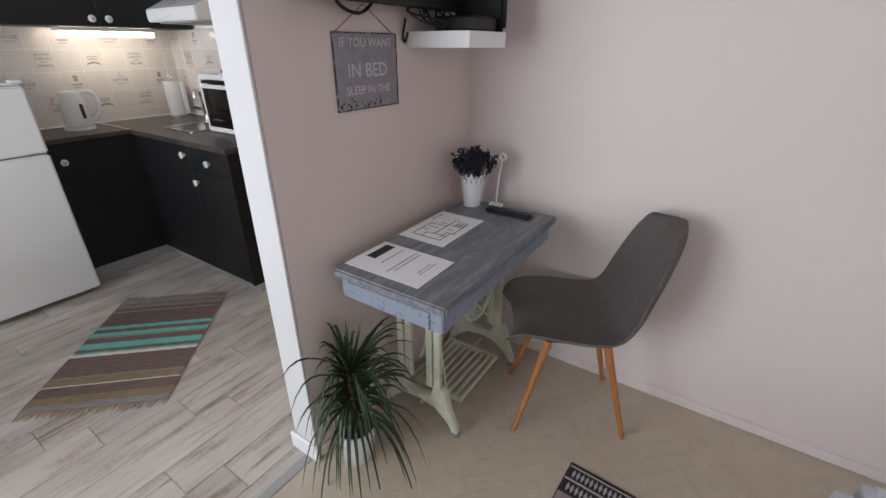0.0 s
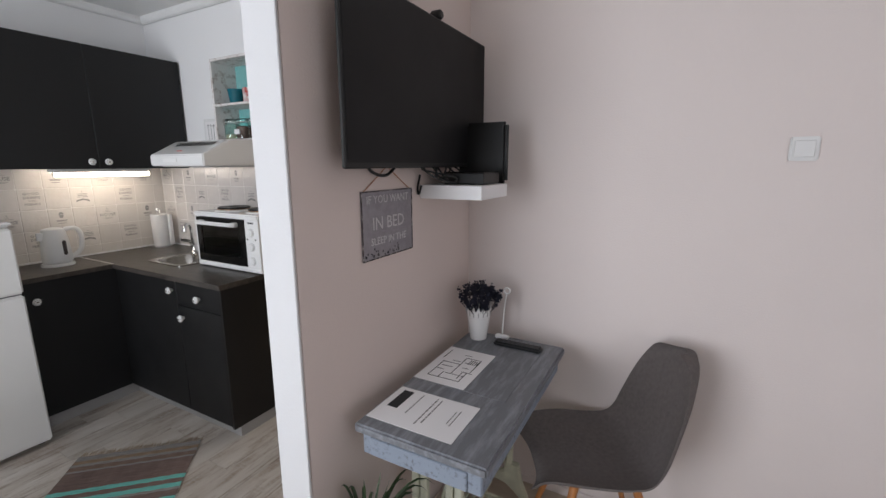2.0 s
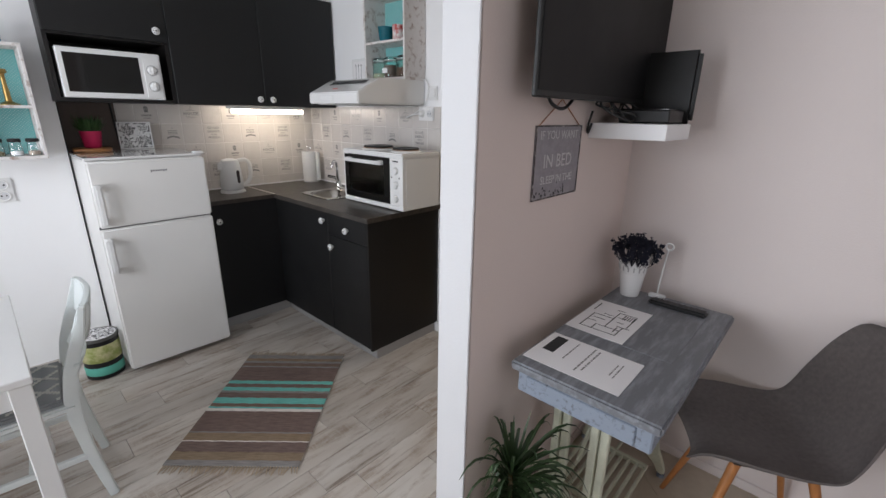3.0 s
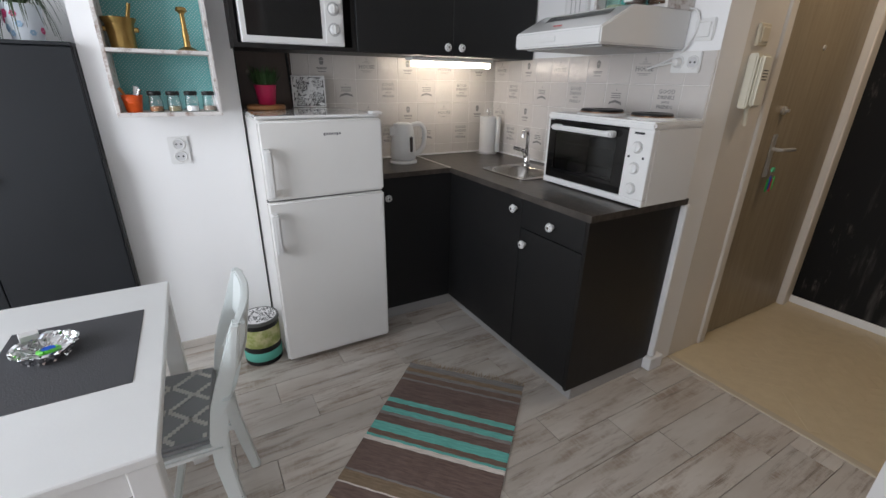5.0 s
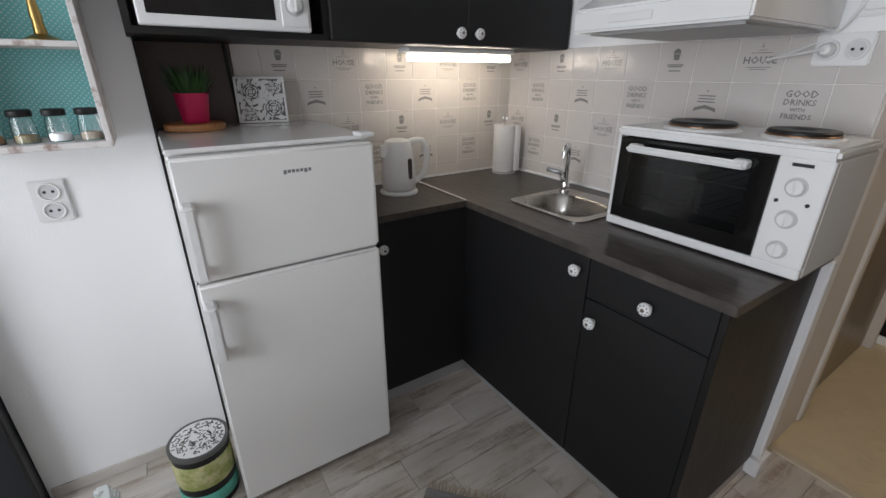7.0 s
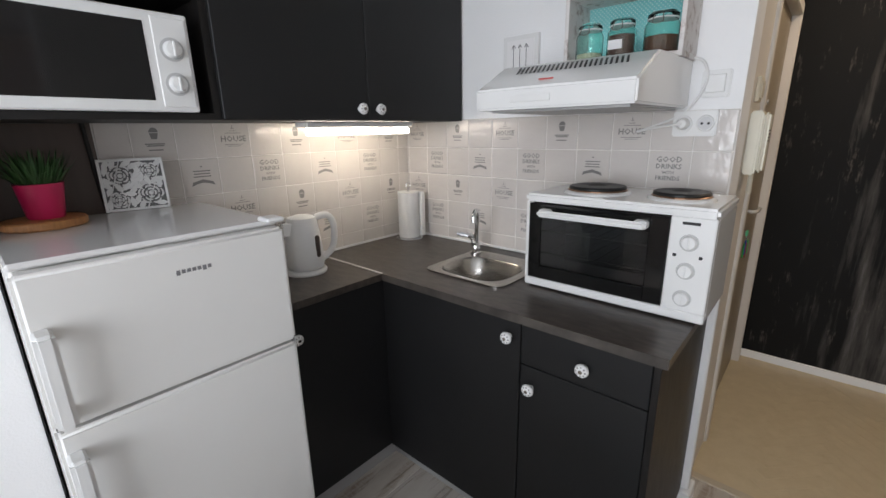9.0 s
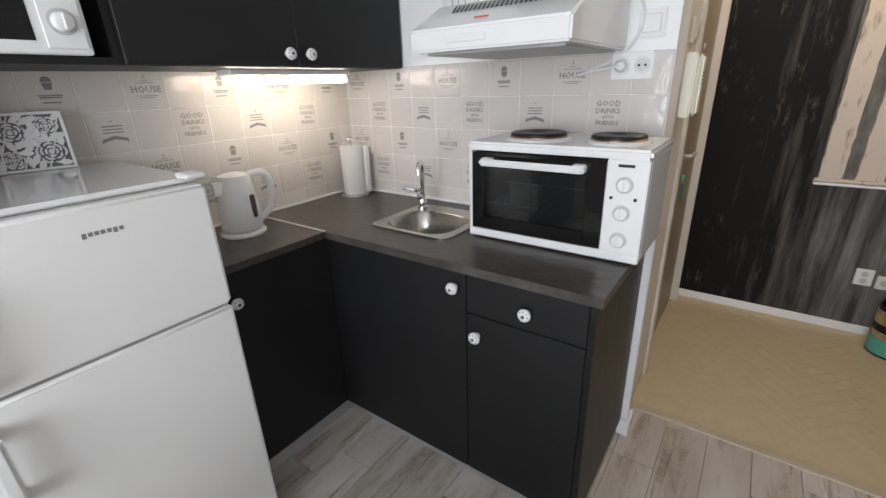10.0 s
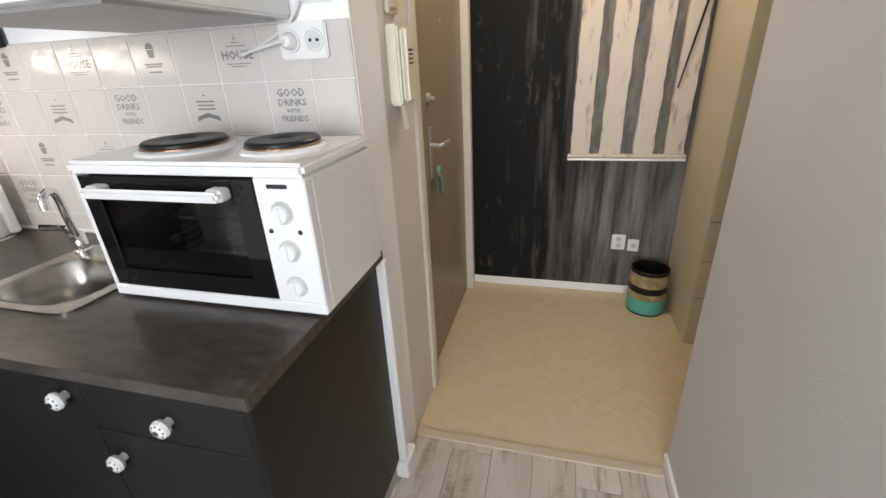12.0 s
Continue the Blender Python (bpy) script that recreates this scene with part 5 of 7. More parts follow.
def dining_chair(at, turn, label):
    """Origin on the floor; the back is at +y."""
    c = thing("dining_chair", at, turn, label, "chair", "white dining chairs", local=True)
    for s in (-1, 1):
        part("leg", tube(curve((s * 0.165, -0.165, 0.0), (s * 0.160, -0.16, 0.22), (s * 0.155, -0.155, 0.43)), [0.019] * 8 + [0.024] * 9, sides=4), CHAIR_WHITE, c)
        spine = [(0.205, 0.0, 0.030), (0.185, 0.12, 0.034), (0.166, 0.25, 0.038), (0.155, 0.38, 0.043), (0.158, 0.47, 0.046), (0.172, 0.555, 0.044), (0.194, 0.63, 0.040), (0.220, 0.70, 0.038), (0.243, 0.765, 0.040), (0.256, 0.81, 0.030)]
        part("back_leg", swept_board(s * 0.165, spine, 0.026), CHAIR_WHITE, c, smooth=True)
        part("stretcher", box(s * 0.165 - 0.009, -0.15, 0.20, s * 0.165 + 0.009, 0.16, 0.225, 0.003), CHAIR_WHITE, c)
    part("stretcher", box(-0.15, -0.005, 0.205, 0.15, 0.015, 0.225, 0.003), CHAIR_WHITE, c)
    part("seat", prism([(-0.20, -0.19), (-0.17, -0.215), (0.17, -0.215), (0.20, -0.19), (0.185, 0.17), (-0.185, 0.17)], 0.425, 0.45, bevel=0.008), CHAIR_WHITE, c)
    for z, h, y in ((0.745, 0.13, 0.222), (0.575, 0.05, 0.172)):
        b = bmesh.new()
        n = 12
        rows = []
        for i in range(n + 1):
            u = -1 + 2 * i / n
            bow = 0.028 * (1 - u * u)
            top = h / 2 * (1 + 0.1 * (1 - u * u))
            xx = u * 0.19
            rows.append([b.verts.new(v) for v in ((xx, y + bow - 0.011, z - h / 2), (xx, y + bow + 0.011, z - h / 2), (xx, y + bow + 0.035, z + top), (xx, y + bow + 0.013, z + top))])
        for p, q in zip(rows, rows[1:]):
            for k in range(4):
                b.faces.new((p[k], p[(k + 1) % 4], q[(k + 1) % 4], q[k]))
        b.faces.new(rows[0][::-1])
        b.faces.new(rows[-1])
        bmesh.ops.bevel(b, geom=b.edges[:], offset=0.004, segments=2, affect="EDGES")
        part("back_rail", b, CHAIR_WHITE, c, smooth=True)
    q = part("cushion", prism([(-0.185, -0.20), (0.185, -0.20), (0.17, 0.14), (-0.17, 0.14)], 0.45, 0.475, bevel=0.008), CLOTH, c, "grey cushion with a pale stepped trellis", True)
    g = bmesh.new()
    step, done = 0.0085, set()
    for ox in (-0.15, -0.0375, 0.075, 0.1875):
        for oy in (-0.24, -0.11, 0.02, 0.15):
            for sx in (-1, 1):
                for sy in (-1, 1):
                    for k in range(7):
                        x, y = ox + sx * step * k, oy + sy * step * (7 - k) * 1.05
                        key = (round(x, 3), round(y, 3))
                        if key not in done and abs(x) < 0.162 and -0.19 < y < 0.13:
                            done.add(key)
                            box(x - 0.0075, y - 0.005, 0.4742, x + 0.0075, y + 0.005, 0.4765, bm=g)
    tagged(part("trellis", g, CLOTH_PALE, q, "pale stepped trellis pattern"), kind="stuff")
    return c


dining_chair((-2.065, 0.032, 0), -5, "white painted dining chair pushed under the table")
dining_chair((-2.03, -0.62, 0), 182, "white painted dining chair at the far table end")


def table_things():
    z = 0.745
    m = thing("placemat", (-2.02, -0.11, z), label="dark grey rectangular placemat on the white table", category="placemat")
    part("mat", box(-2.187, -0.247, z, -1.822, 0.042, z + 0.002, 0.0008), paint("dark_placemat", (0.06, 0.06, 0.065), 0.8, bump=0.2, grain=300), m)
    m = thing("placemat", (-2.0, -0.5, z), label="turquoise rectangular placemat on the white table", category="placemat")
    part("mat", box(-2.19, -0.66, z, -1.82, -0.36, z + 0.002, 0.0008), paint("turquoise_placemat", (0.0, 0.36, 0.38), 0.8, bump=0.2, grain=300), m)
    a = thing("foil_ashtray", (-2.035, -0.145, z + 0.002), label="crumpled silver foil dish with a green lighter", category="ashtray")
    rnd = random.Random(2)
    b = lathe([(0.045, 0.002), (0.049, 0.008), (0.055, 0.016), (0.060, 0.024), (0.066, 0.031), (0.062, 0.031), (0.056, 0.022), (0.050, 0.014), (0.042, 0.009), (0.02, 0.007), (0.005, 0.006)], (-2.035, -0.145, z + 0.001), 64)
    for v in b.verts:
        v.co += Vector((rnd.uniform(-1, 1), rnd.uniform(-1, 1), rnd.uniform(-0.5, 0.5))) * 0.0042
        v.co.z = max(v.co.z, z + 0.0025)
    part("dish", b, CHROME, a)
    part("ring", tube([(-2.02 + 0.03 * math.cos(t), -0.135 + 0.018 * math.sin(t), z + 0.022 + 0.01 * math.cos(t)) for t in [i * math.pi / 10 for i in range(21)]], 0.005, sides=6), paint("lime_plastic", (0.10, 0.55, 0.05), 0.35), a, "lime green ring")
    part("cap", lathe([(0.016, 0), (0.014, 0.008)], (-2.02, -0.135, z + 0.018), 16), paint("blue_plastic", (0.01, 0.09, 0.55), 0.35), a, "blue cap")
    m = thing("matchbox", (-2.10, -0.20, z), label="small white box with red print leaning in the dish", category="box")
    b = box(-0.028, -0.018, 0, 0.028, 0.018, 0.012, 0.001)
    b.transform(pose(-2.065, -0.175, z + 0.04, 0, -38, 20))
    part("body", b, PAPER, m)
    for k in range(3):
        b = box(-0.016 + k * 0.012, -0.012, 0.012, -0.010 + k * 0.012, 0.012, 0.0125)
        b.transform(pose(-2.065, -0.175, z + 0.04, 0, -38, 20))
        part("print", b, paint("red_print", (0.45, 0.03, 0.03), 0.6) if k == 0 else bpy.data.materials["red_print"], m)


table_things()


def wardrobe():
    w = thing("wardrobe", (-3.4, -0.55, 0), label="low charcoal wardrobe with flat doors and white knobs", category="wardrobe")
    part("body", box(-3.70, -1.50, 0.0, -3.152, -0.104, 1.48, 0.002), GREY_CLOSET, w)
    part("top", box(-3.71, -1.51, 1.48, -3.135, -0.104, 1.494, 0.002), GREY_CLOSET, w)
    for y0, y1 in ((-0.557, -0.108), (-1.03, -0.561)):
        d = part("door", box(-3.152, y0, 0.02, -3.134, y1, 1.476, 0.002), GREY_CLOSET, w)
        knob(d, (-3.134, y0 + 0.075 if y0 > -0.6 else y1 - 0.05, 0.985), "x")
    part("edge_strip", box(-3.150, -0.104, 0.0, -3.118, -0.094, 1.04, 0.002), BLACK_PLASTIC, w)
    p = thing("floral_pot_plant", (-3.4, -0.27, 1.494), label="grassy plant in a white pot with pink flowers", category="plant")
    x, y, z = -3.36, -0.27, 1.494
    pot = part("pot", lathe([(0.05, 0), (0.066, 0.13), (0.068, 0.14), (0.062, 0.14), (0.058, 0.12), (0.004, 0.11)], (x, y, z), 32), paint("white_floral_glaze", (0.62, 0.66, 0.70), 0.3), p, smooth=True)
    rnd = random.Random(8)
    mats = [paint("pink_petal_print", (0.55, 0.05, 0.16), 0.4), paint("blue_petal_print", (0.30, 0.45, 0.60), 0.4)]
    for i in range(9):
        a, h, r = rnd.uniform(-1.3, 1.3), rnd.uniform(0.03, 0.11), rnd.uniform(0.010, 0.016)
        rr = 0.051 + 0.0165 * h / 0.13
        f = bmesh.new()
        for k in range(6):
            t = k * math.pi / 3
            lathe([(r * 0.42, -0.001), (r * 0.42, 0.0008)], (0.0, r * 0.6 * math.cos(t), r * 0.6 * math.sin(t)), 8, f, axis="x")
        f.transform(pose(x + rr * math.cos(a), y + rr * math.sin(a), z + h, 0, 0, math.degrees(a)))
        part("flower_print", f, mats[i % 2], pot)
    for i in range(80):
        b = bmesh.new()
        leaf_blade(b, (x, y, z + 0.12), rnd.uniform(0, 6.28), rnd.uniform(0.08, 0.19), rnd.uniform(0.16, 0.34), rnd.uniform(0.15, 0.35), 0.0035, 6)
        part("leaf", b, LEAF, p)
    f = thing("patterned_box", (-3.4, -0.55, 1.494), label="black and white patterned box with teal bands", category="box")
    part("body", box(-3.45, -0.62, 1.494, -3.25, -0.38, 1.72, 0.003), INK, f)
    part("band", box(-3.453, -0.623, 1.56, -3.247, -0.377, 1.585, 0.002), TEAL, f)
    part("band", box(-3.453, -0.623, 1.68, -3.247, -0.377, 1.722, 0.002), TEAL, f)
    for i in range(60):
        yy, zz = rnd.uniform(-0.61, -0.39), rnd.choice([rnd.uniform(1.50, 1.55), rnd.uniform(1.592, 1.672)])
        part("pattern_mark", box(-3.2495, yy, zz, -3.2485, yy + rnd.uniform(0.006, 0.014), zz + rnd.uniform(0.003, 0.007)), PAPER, f)


wardrobe()


def dots(bm, x, y0, y1, z0, z1, axis, pitch=0.0135, r=0.0022):
    """A lattice of small round dots on a sheet."""
    row = 0
    z = z0 + 0.006
    while z < z1 - 0.004:
        y = y0 + 0.006 + (pitch / 2 if row % 2 else 0)
        while y < y1 - 0.004:
            f = [bm.verts.new((x, y + r * math.cos(t), z + r * math.sin(t)) if axis == "x" else (y + r * math.cos(t), x, z + r * math.sin(t))) for t in [k * math.pi / 3 for k in range(6)]]
            bm.faces.new(f)
            y += pitch
        z += pitch / 2
        row += 1
    return bm


DOT = paint("pale_dot", (0.55, 0.68, 0.66), 0.7, spread=0.02, bump=0)


def spice_jar(parent_at, fill, height=0.062):
    x, y, z = parent_at
    j = thing("spice_jar", (x, y, z), label="small glass spice jar with a black lid", category="jar", group="spice jars on the shelf")
    part("glass", lathe([(0.024, 0.001), (0.026, 0.004), (0.0255, height * 0.6), (0.022, height), (0.0205, height + 0.006), (0.0185, height + 0.006), (0.020, height - 0.002), (0.0235, height * 0.58), (0.024, 0.004), (0.003, 0.003)], (x, y, z), 24), GLASS, j, smooth=True).visible_shadow = False
    part("spice", lathe([(0.0232, 0.0045), (0.0232, 0.022), (0.012, 0.025), (0.002, 0.024)], (x, y, z), 20), fill, j)
    part("lid", lathe([(0.024, 0), (0.0255, 0.002), (0.0255, 0.014), (0.023, 0.017)], (x, y, z + height + 0.004), 24), BLACK_PLASTIC, j, "black lid", True)


def teal_shelf():
    s = thing("spice_shelf", (-3.1, 0.19, 1.24), label="worn white open shelf with a turquoise dotted back", category="shelf")
    x0, x1, y0, y1, z0, z1 = -3.198, -3.005, 0.0, 0.380, 1.232, 1.768
    for a, b in (((x0, y0, z0), (x1, y1, z0 + 0.016)), ((x0, y0, z1 - 0.016), (x1, y1, z1)), ((x0, y0 + 0.014, 1.474), (x1, y1 - 0.014, 1.488))):
        part("board", box(*a, *b, 0.0015), WORN_WHITE, s)
    part("side", box(x0, y0, z0 + 0.016, x1, y0 + 0.014, z1 - 0.016, 0.0015), WORN_WHITE, s)
    part("side", box(x0, y1 - 0.014, z0 + 0.016, x1, y1, z1 - 0.016, 0.0015), WORN_WHITE, s)
    bk = part("back", box(x0, y0 + 0.014, z0 + 0.016, x0 + 0.006, y1 - 0.014, z1 - 0.016), TEAL, s, "turquoise dotted back")
    tagged(part("dot_pattern", dots(bmesh.new(), x0 + 0.0066, y0 + 0.014, y1 - 0.014, z0 + 0.016, z1 - 0.016, "x"), DOT, bk, "pale dots"), kind="stuff")
    zz = z0 + 0.0155
    c = thing("orange_cup", (-3.07, 0.085, zz), label="small orange tin cup with tools standing in it", category="cup")
    part("cup", lathe([(0.026, 0), (0.028, 0.003), (0.0325, 0.036), (0.0335, 0.037), (0.033, 0.039), (0.0345, 0.046), (0.0355, 0.047), (0.035, 0.049), (0.038, 0.066), (0.040, 0.068), (0.036, 0.068), (0.026, 0.006), (0.003, 0.005)], (-3.06, 0.058, zz), 28), ORANGE, c, smooth=True)
    part("spoon", tube([(-3.06, 0.065, zz + 0.01), (-3.05, 0.022, zz + 0.095)], [0.003, 0.006]), BEECH, c, "wooden spoon")
    part("scoop", tube([(-3.06, 0.06, zz + 0.01), (-3.07, 0.079, zz + 0.10)], [0.004, 0.010]), WHITE_PLASTIC, c, "white scoop")
    part("scoop", tube([(-3.05, 0.06, zz + 0.01), (-3.06, 0.09, zz + 0.09)], [0.004, 0.008]), STEEL, c, "steel scoop")
    fills = [paint("brown_spice", (0.30, 0.14, 0.06), 0.9, bump=0.5), paint("green_spice", (0.26, 0.22, 0.12), 0.9, bump=0.5), paint("salt", (0.78, 0.78, 0.78), 0.9, bump=0.4), paint("grey_pepper", (0.34, 0.28, 0.22), 0.9, bump=0.5)]
    for i, f in enumerate(fills):
        spice_jar((-3.06, 0.137 + i * 0.0665, zz), f)
    zz = 1.4875
    m = thing("brass_mortar", (-3.1, 0.095, zz), label="polished brass mortar with its pestle", category="mortar")
    part("bowl", lathe([(0.042, 0), (0.046, 0.004), (0.044, 0.014), (0.046, 0.05), (0.049, 0.088), (0.059, 0.106), (0.060, 0.112), (0.052, 0.112), (0.042, 0.02), (0.004, 0.018)], (-3.095, 0.070, zz), 36), BRASS, m, smooth=True)
    for u in (-1, 1):
        part("lug", box(-3.105, 0.070 + u * 0.052 - 0.010, zz + 0.062, -3.085, 0.070 + u * 0.052 + 0.010, zz + 0.080, 0.004), BRASS, m)
    part("pestle", tube([(-3.09, 0.082, zz + 0.03), (-3.075, 0.117, zz + 0.165)], [0.009, 0.007], sides=12), BRASS, m, smooth=True)
    c = thing("brass_candlestick", (-3.1, 0.30, zz), label="tall slim brass candlestick", category="candlestick")
    part("stick", lathe([(0.042, 0), (0.042, 0.004), (0.03, 0.010), (0.014, 0.018), (0.011, 0.05), (0.013, 0.055), (0.009, 0.09), (0.009, 0.14), (0.013, 0.146), (0.022, 0.152), (0.018, 0.165), (0.010, 0.167), (0.003, 0.166)], (-3.09, 0.293, zz), 28), BRASS, c, smooth=True)
    zz = z1 - 0.0005
    v = thing("white_vase", (-3.1, 0.10, zz), label="small round white vase on the shelf", category="vase")
    part("body", lathe([(0.03, 0), (0.05, 0.03), (0.052, 0.06), (0.03, 0.10), (0.026, 0.12), (0.03, 0.125), (0.026, 0.125), (0.02, 0.10), (0.003, 0.01)], (-3.1, 0.10, zz), 28), ENAMEL, v, smooth=True)
    v = thing("blue_bottle", (-3.1, 0.30, zz), label="small blue glass bottle on the shelf", category="bottle")
    part("body", lathe([(0.02, 0), (0.024, 0.005), (0.022, 0.06), (0.011, 0.08), (0.011, 0.11), (0.015, 0.114), (0.003, 0.112)], (-3.1, 0.30, zz), 24), paint("blue_glaze", (0.12, 0.32, 0.45), 0.2), v, smooth=True)

    o = thing("double_socket", (-3.2, 0.185, 1.05), label="white double wall socket", category="socket")
    wall_socket(o, -3.2, 0.184, 1.053, "x", 0.085, 0.125, ((0, 0.028), (0, -0.028)))


# grey that puts the shade of the socket cups into their colour
SOCKET_SHADE = paint("socket_recess_shade", (0.60, 0.60, 0.61), 0.5, spread=0.02, bump=0.0)


def wall_socket(o, x, y, z, axis, w, h, holes):
    """A socket plate on a wall; holes are offsets along the wall and up."""
    d = 0.010

    def place(u, v, out):
        return (x + out, y + u, z + v) if axis == "x" else (x + u, y - out, z + v)

    a, b = place(-w / 2, -h / 2, 0), place(w / 2, h / 2, d)
    part("plate", box(*a, *b, 0.004, steps=2), WHITE_PLASTIC, o)
    for u, v in holes:
        part("rim", lathe([(0.0265, 0), (0.0265, 0.0045), (0.0245, 0.006), (0.0222, 0.005), (0.0222, 0.0014), (0.002, 0.0013)], place(u, v, d - 0.0004), 28, axis="x" if axis == "x" else "-y"), WHITE_PLASTIC, o)
        r = part("cup", lathe([(0.0205, 0.0014), (0.020, 0.0018), (0.002, 0.0018)], place(u, v, d - 0.0004), 26, axis="x" if axis == "x" else "-y"), SOCKET_SHADE, o, "recess with its shade painted grey")
        for s in (-1, 1):
            part("pin_hole", lathe([(0.0042, 0), (0.0042, 0.0014)], place(u + s * 0.0095, v, d + 0.001), 10, axis="x" if axis == "x" else "-y"), INK, r)


teal_shelf()


def fridge_things():
    z = 1.2265
    d = thing("wooden_disc", (-3.25, 0.60, z), label="round wooden trivet on the fridge", category="trivet")
    part("disc", lathe([(0.088, 0), (0.092, 0.004), (0.092, 0.018), (0.088, 0.022), (0.02, 0.022)], (-3.24, 0.598, z), 40), WOOD_DISC, d, smooth=True)
    zz = z + 0.022
    p = thing("grass_pot", (-3.25, 0.60, zz), label="green artificial grass in a magenta pot", category="plant")
    x, y = -3.245, 0.605
    part("pot", lathe([(0.038, 0), (0.040, 0.003), (0.052, 0.090), (0.054, 0.093), (0.050, 0.094), (0.045, 0.08), (0.004, 0.08)], (x, y, zz), 36), PINK, p, smooth=True)
    rnd = random.Random(4)
    for i in range(260):
        a, r = rnd.uniform(0, 6.28), 0.04 * math.sqrt(rnd.random())
        b = bmesh.new()
        leaf_blade(b, (x + r * math.cos(a), y + r * math.sin(a), zz + 0.08), a + rnd.uniform(-0.5, 0.5), rnd.uniform(0.01, 0.07), rnd.uniform(0.055, 0.112), rnd.uniform(0.0, 0.03), 0.0024, 4)
        part("blade", b, GRASS, p)
    t = thing("rose_trivet", (-3.33, 0.84, z), label="white openwork square ornament with a rose pattern", category="ornament")
    M = pose(-3.335, 0.84, z, 0, -10, -12)
    b = bmesh.new()
    for a in ((-0.088, 0.0, -0.080, 0.165), (0.080, 0.0, 0.088, 0.165), (-0.088, 0.0, 0.088, 0.008), (-0.088, 0.157, 0.088, 0.165)):
        box(-0.005, a[0], a[1], 0.007, a[2], a[3], 0.001, bm=b)
    b.transform(M)
    part("frame", b, ENAMEL, t)
    rnd = random.Random(9)
    # grey sheet added behind the openwork to give its gaps their shade
    b = box(-0.004, -0.081, 0.007, -0.002, 0.081, 0.158)
    b.transform(M)
    part("back", b, paint("gap_shade_grey", (0.15, 0.15, 0.15), 0.5), t, "dark sheet for the shade behind the openwork")
    roses = ((-0.034, 0.112, 0.032), (0.040, 0.052, 0.034), (-0.046, 0.036, 0.024), (0.046, 0.124, 0.026))
    for cy, cz, r in roses:
        b = lathe([(r * 0.22, -0.002), (r * 0.22, 0.004), (r * 0.1, 0.006)], (0, cy, cz), 10, axis="x")
        b.transform(M)
        rose = part("rose", b, ENAMEL, t, "white openwork rose")
        for k in range(3):
            rr = r * (0.36 + 0.27 * k)
            for j in range(4 + k):
                q = j * 2 * math.pi / (4 + k) + k * 0.5
                w = math.pi / (4 + k) * 0.86
                b = tube([(0.003 - 0.001 * k, cy + rr * math.cos(q + f * w) * (1 + 0.1 * (1 - f * f)), cz + rr * math.sin(q + f * w) * (1 + 0.1 * (1 - f * f))) for f in (-1, -0.5, 0, 0.5, 1)], [0.0018, 0.0032, 0.0036, 0.0032, 0.0018], None, 5)
                b.transform(M)
                part("petal", b, ENAMEL, rose)
    placed = []
    for i in range(900):
        cy, cz, q = rnd.uniform(-0.074, 0.074), rnd.uniform(0.014, 0.151), rnd.uniform(0, 6.28)
        if any(math.hypot(cy - u, cz - v) < r + 0.006 for u, v, r in roses) or any(math.hypot(cy - u, cz - v) < 0.0135 for u, v in placed):
            continue
        placed.append((cy, cz))
        own = prism([(-0.018, 0), (-0.008, 0.0074), (0.005, 0.0078), (0.018, 0), (0.005, -0.0078), (-0.008, -0.0074)], -0.001, 0.001)
        own.transform(M @ pose(0.003, cy, cz, 90, 0, 90) @ pose(0, 0, 0, rnd.uniform(-14, 14), 0, math.degrees(q)))
        part("leaf", own, ENAMEL, t)
    for u in (-0.055, 0.0, 0.055):
        b = tube([(0.0, u - 0.03, 0.006), (0.001, u, 0.08), (0.0, u + 0.025, 0.158)], 0.0022, None, 5)
        b.transform(M)
        part("stem", b, ENAMEL, t)
    c = thing("power_cable", (-3.42, 0.77, 1.25), label="black power cable hanging behind the fridge", category="cable")
    part("cable", tube(curve((-3.38, 0.748, 1.508), (-3.378, 0.752, 1.40), (-3.376, 0.757, 1.30), (-3.366, 0.76, 1.233)), 0.0065), BLACK_PLASTIC, c)
    p = thing("decorated_pail", (-2.93, 0.39, 0), label="round black, green and teal tin with a patterned lid", category="tin")
    x, y = -2.925, 0.385
    part("body", lathe([(0.086, 0), (0.09, 0.003), (0.09, 0.238)], (x, y, 0), 40), BLACK_PLASTIC, p, smooth=True)
    for z0, z1, m, lb in ((0.025, 0.075, GREEN_BAND, "sea green band"), (0.105, 0.205, weathered("moss_gold_paint", (0.30, 0.34, 0.10), (0.55, 0.52, 0.28), 0.5, 18), "mossy gold band")):
        part("band", lathe([(0.0905, z0), (0.0918, z0 + 0.002), (0.0918, z1 - 0.002), (0.0905, z1)], (x, y, 0), 40), m, p, lb, True)
    lid = part("lid", lathe([(0.0945, 0.232), (0.0945, 0.248), (0.090, 0.25), (0.085, 0.247), (0.003, 0.247)], (x, y, 0), 40), paint("grey_lid_rim", (0.10, 0.10, 0.095), 0.5), p, "patterned lid", True)
    part("lid_paper", lathe([(0.084, 0.2475), (0.084, 0.2485)], (x, y, 0), 32), PAPER, lid)
    for i in range(170):
        a, r, q = rnd.uniform(0, 6.28), 0.078 * math.sqrt(rnd.random()), rnd.uniform(0, 180)
        s = box(-0.0055, -0.0014, 0, 0.0055, 0.0014, 0.0008)
        s.transform(pose(x + r * math.cos(a), y + r * math.sin(a), 0.2487, 0, 0, q))
        part("scroll_mark", s, INK, lid)


fridge_things()


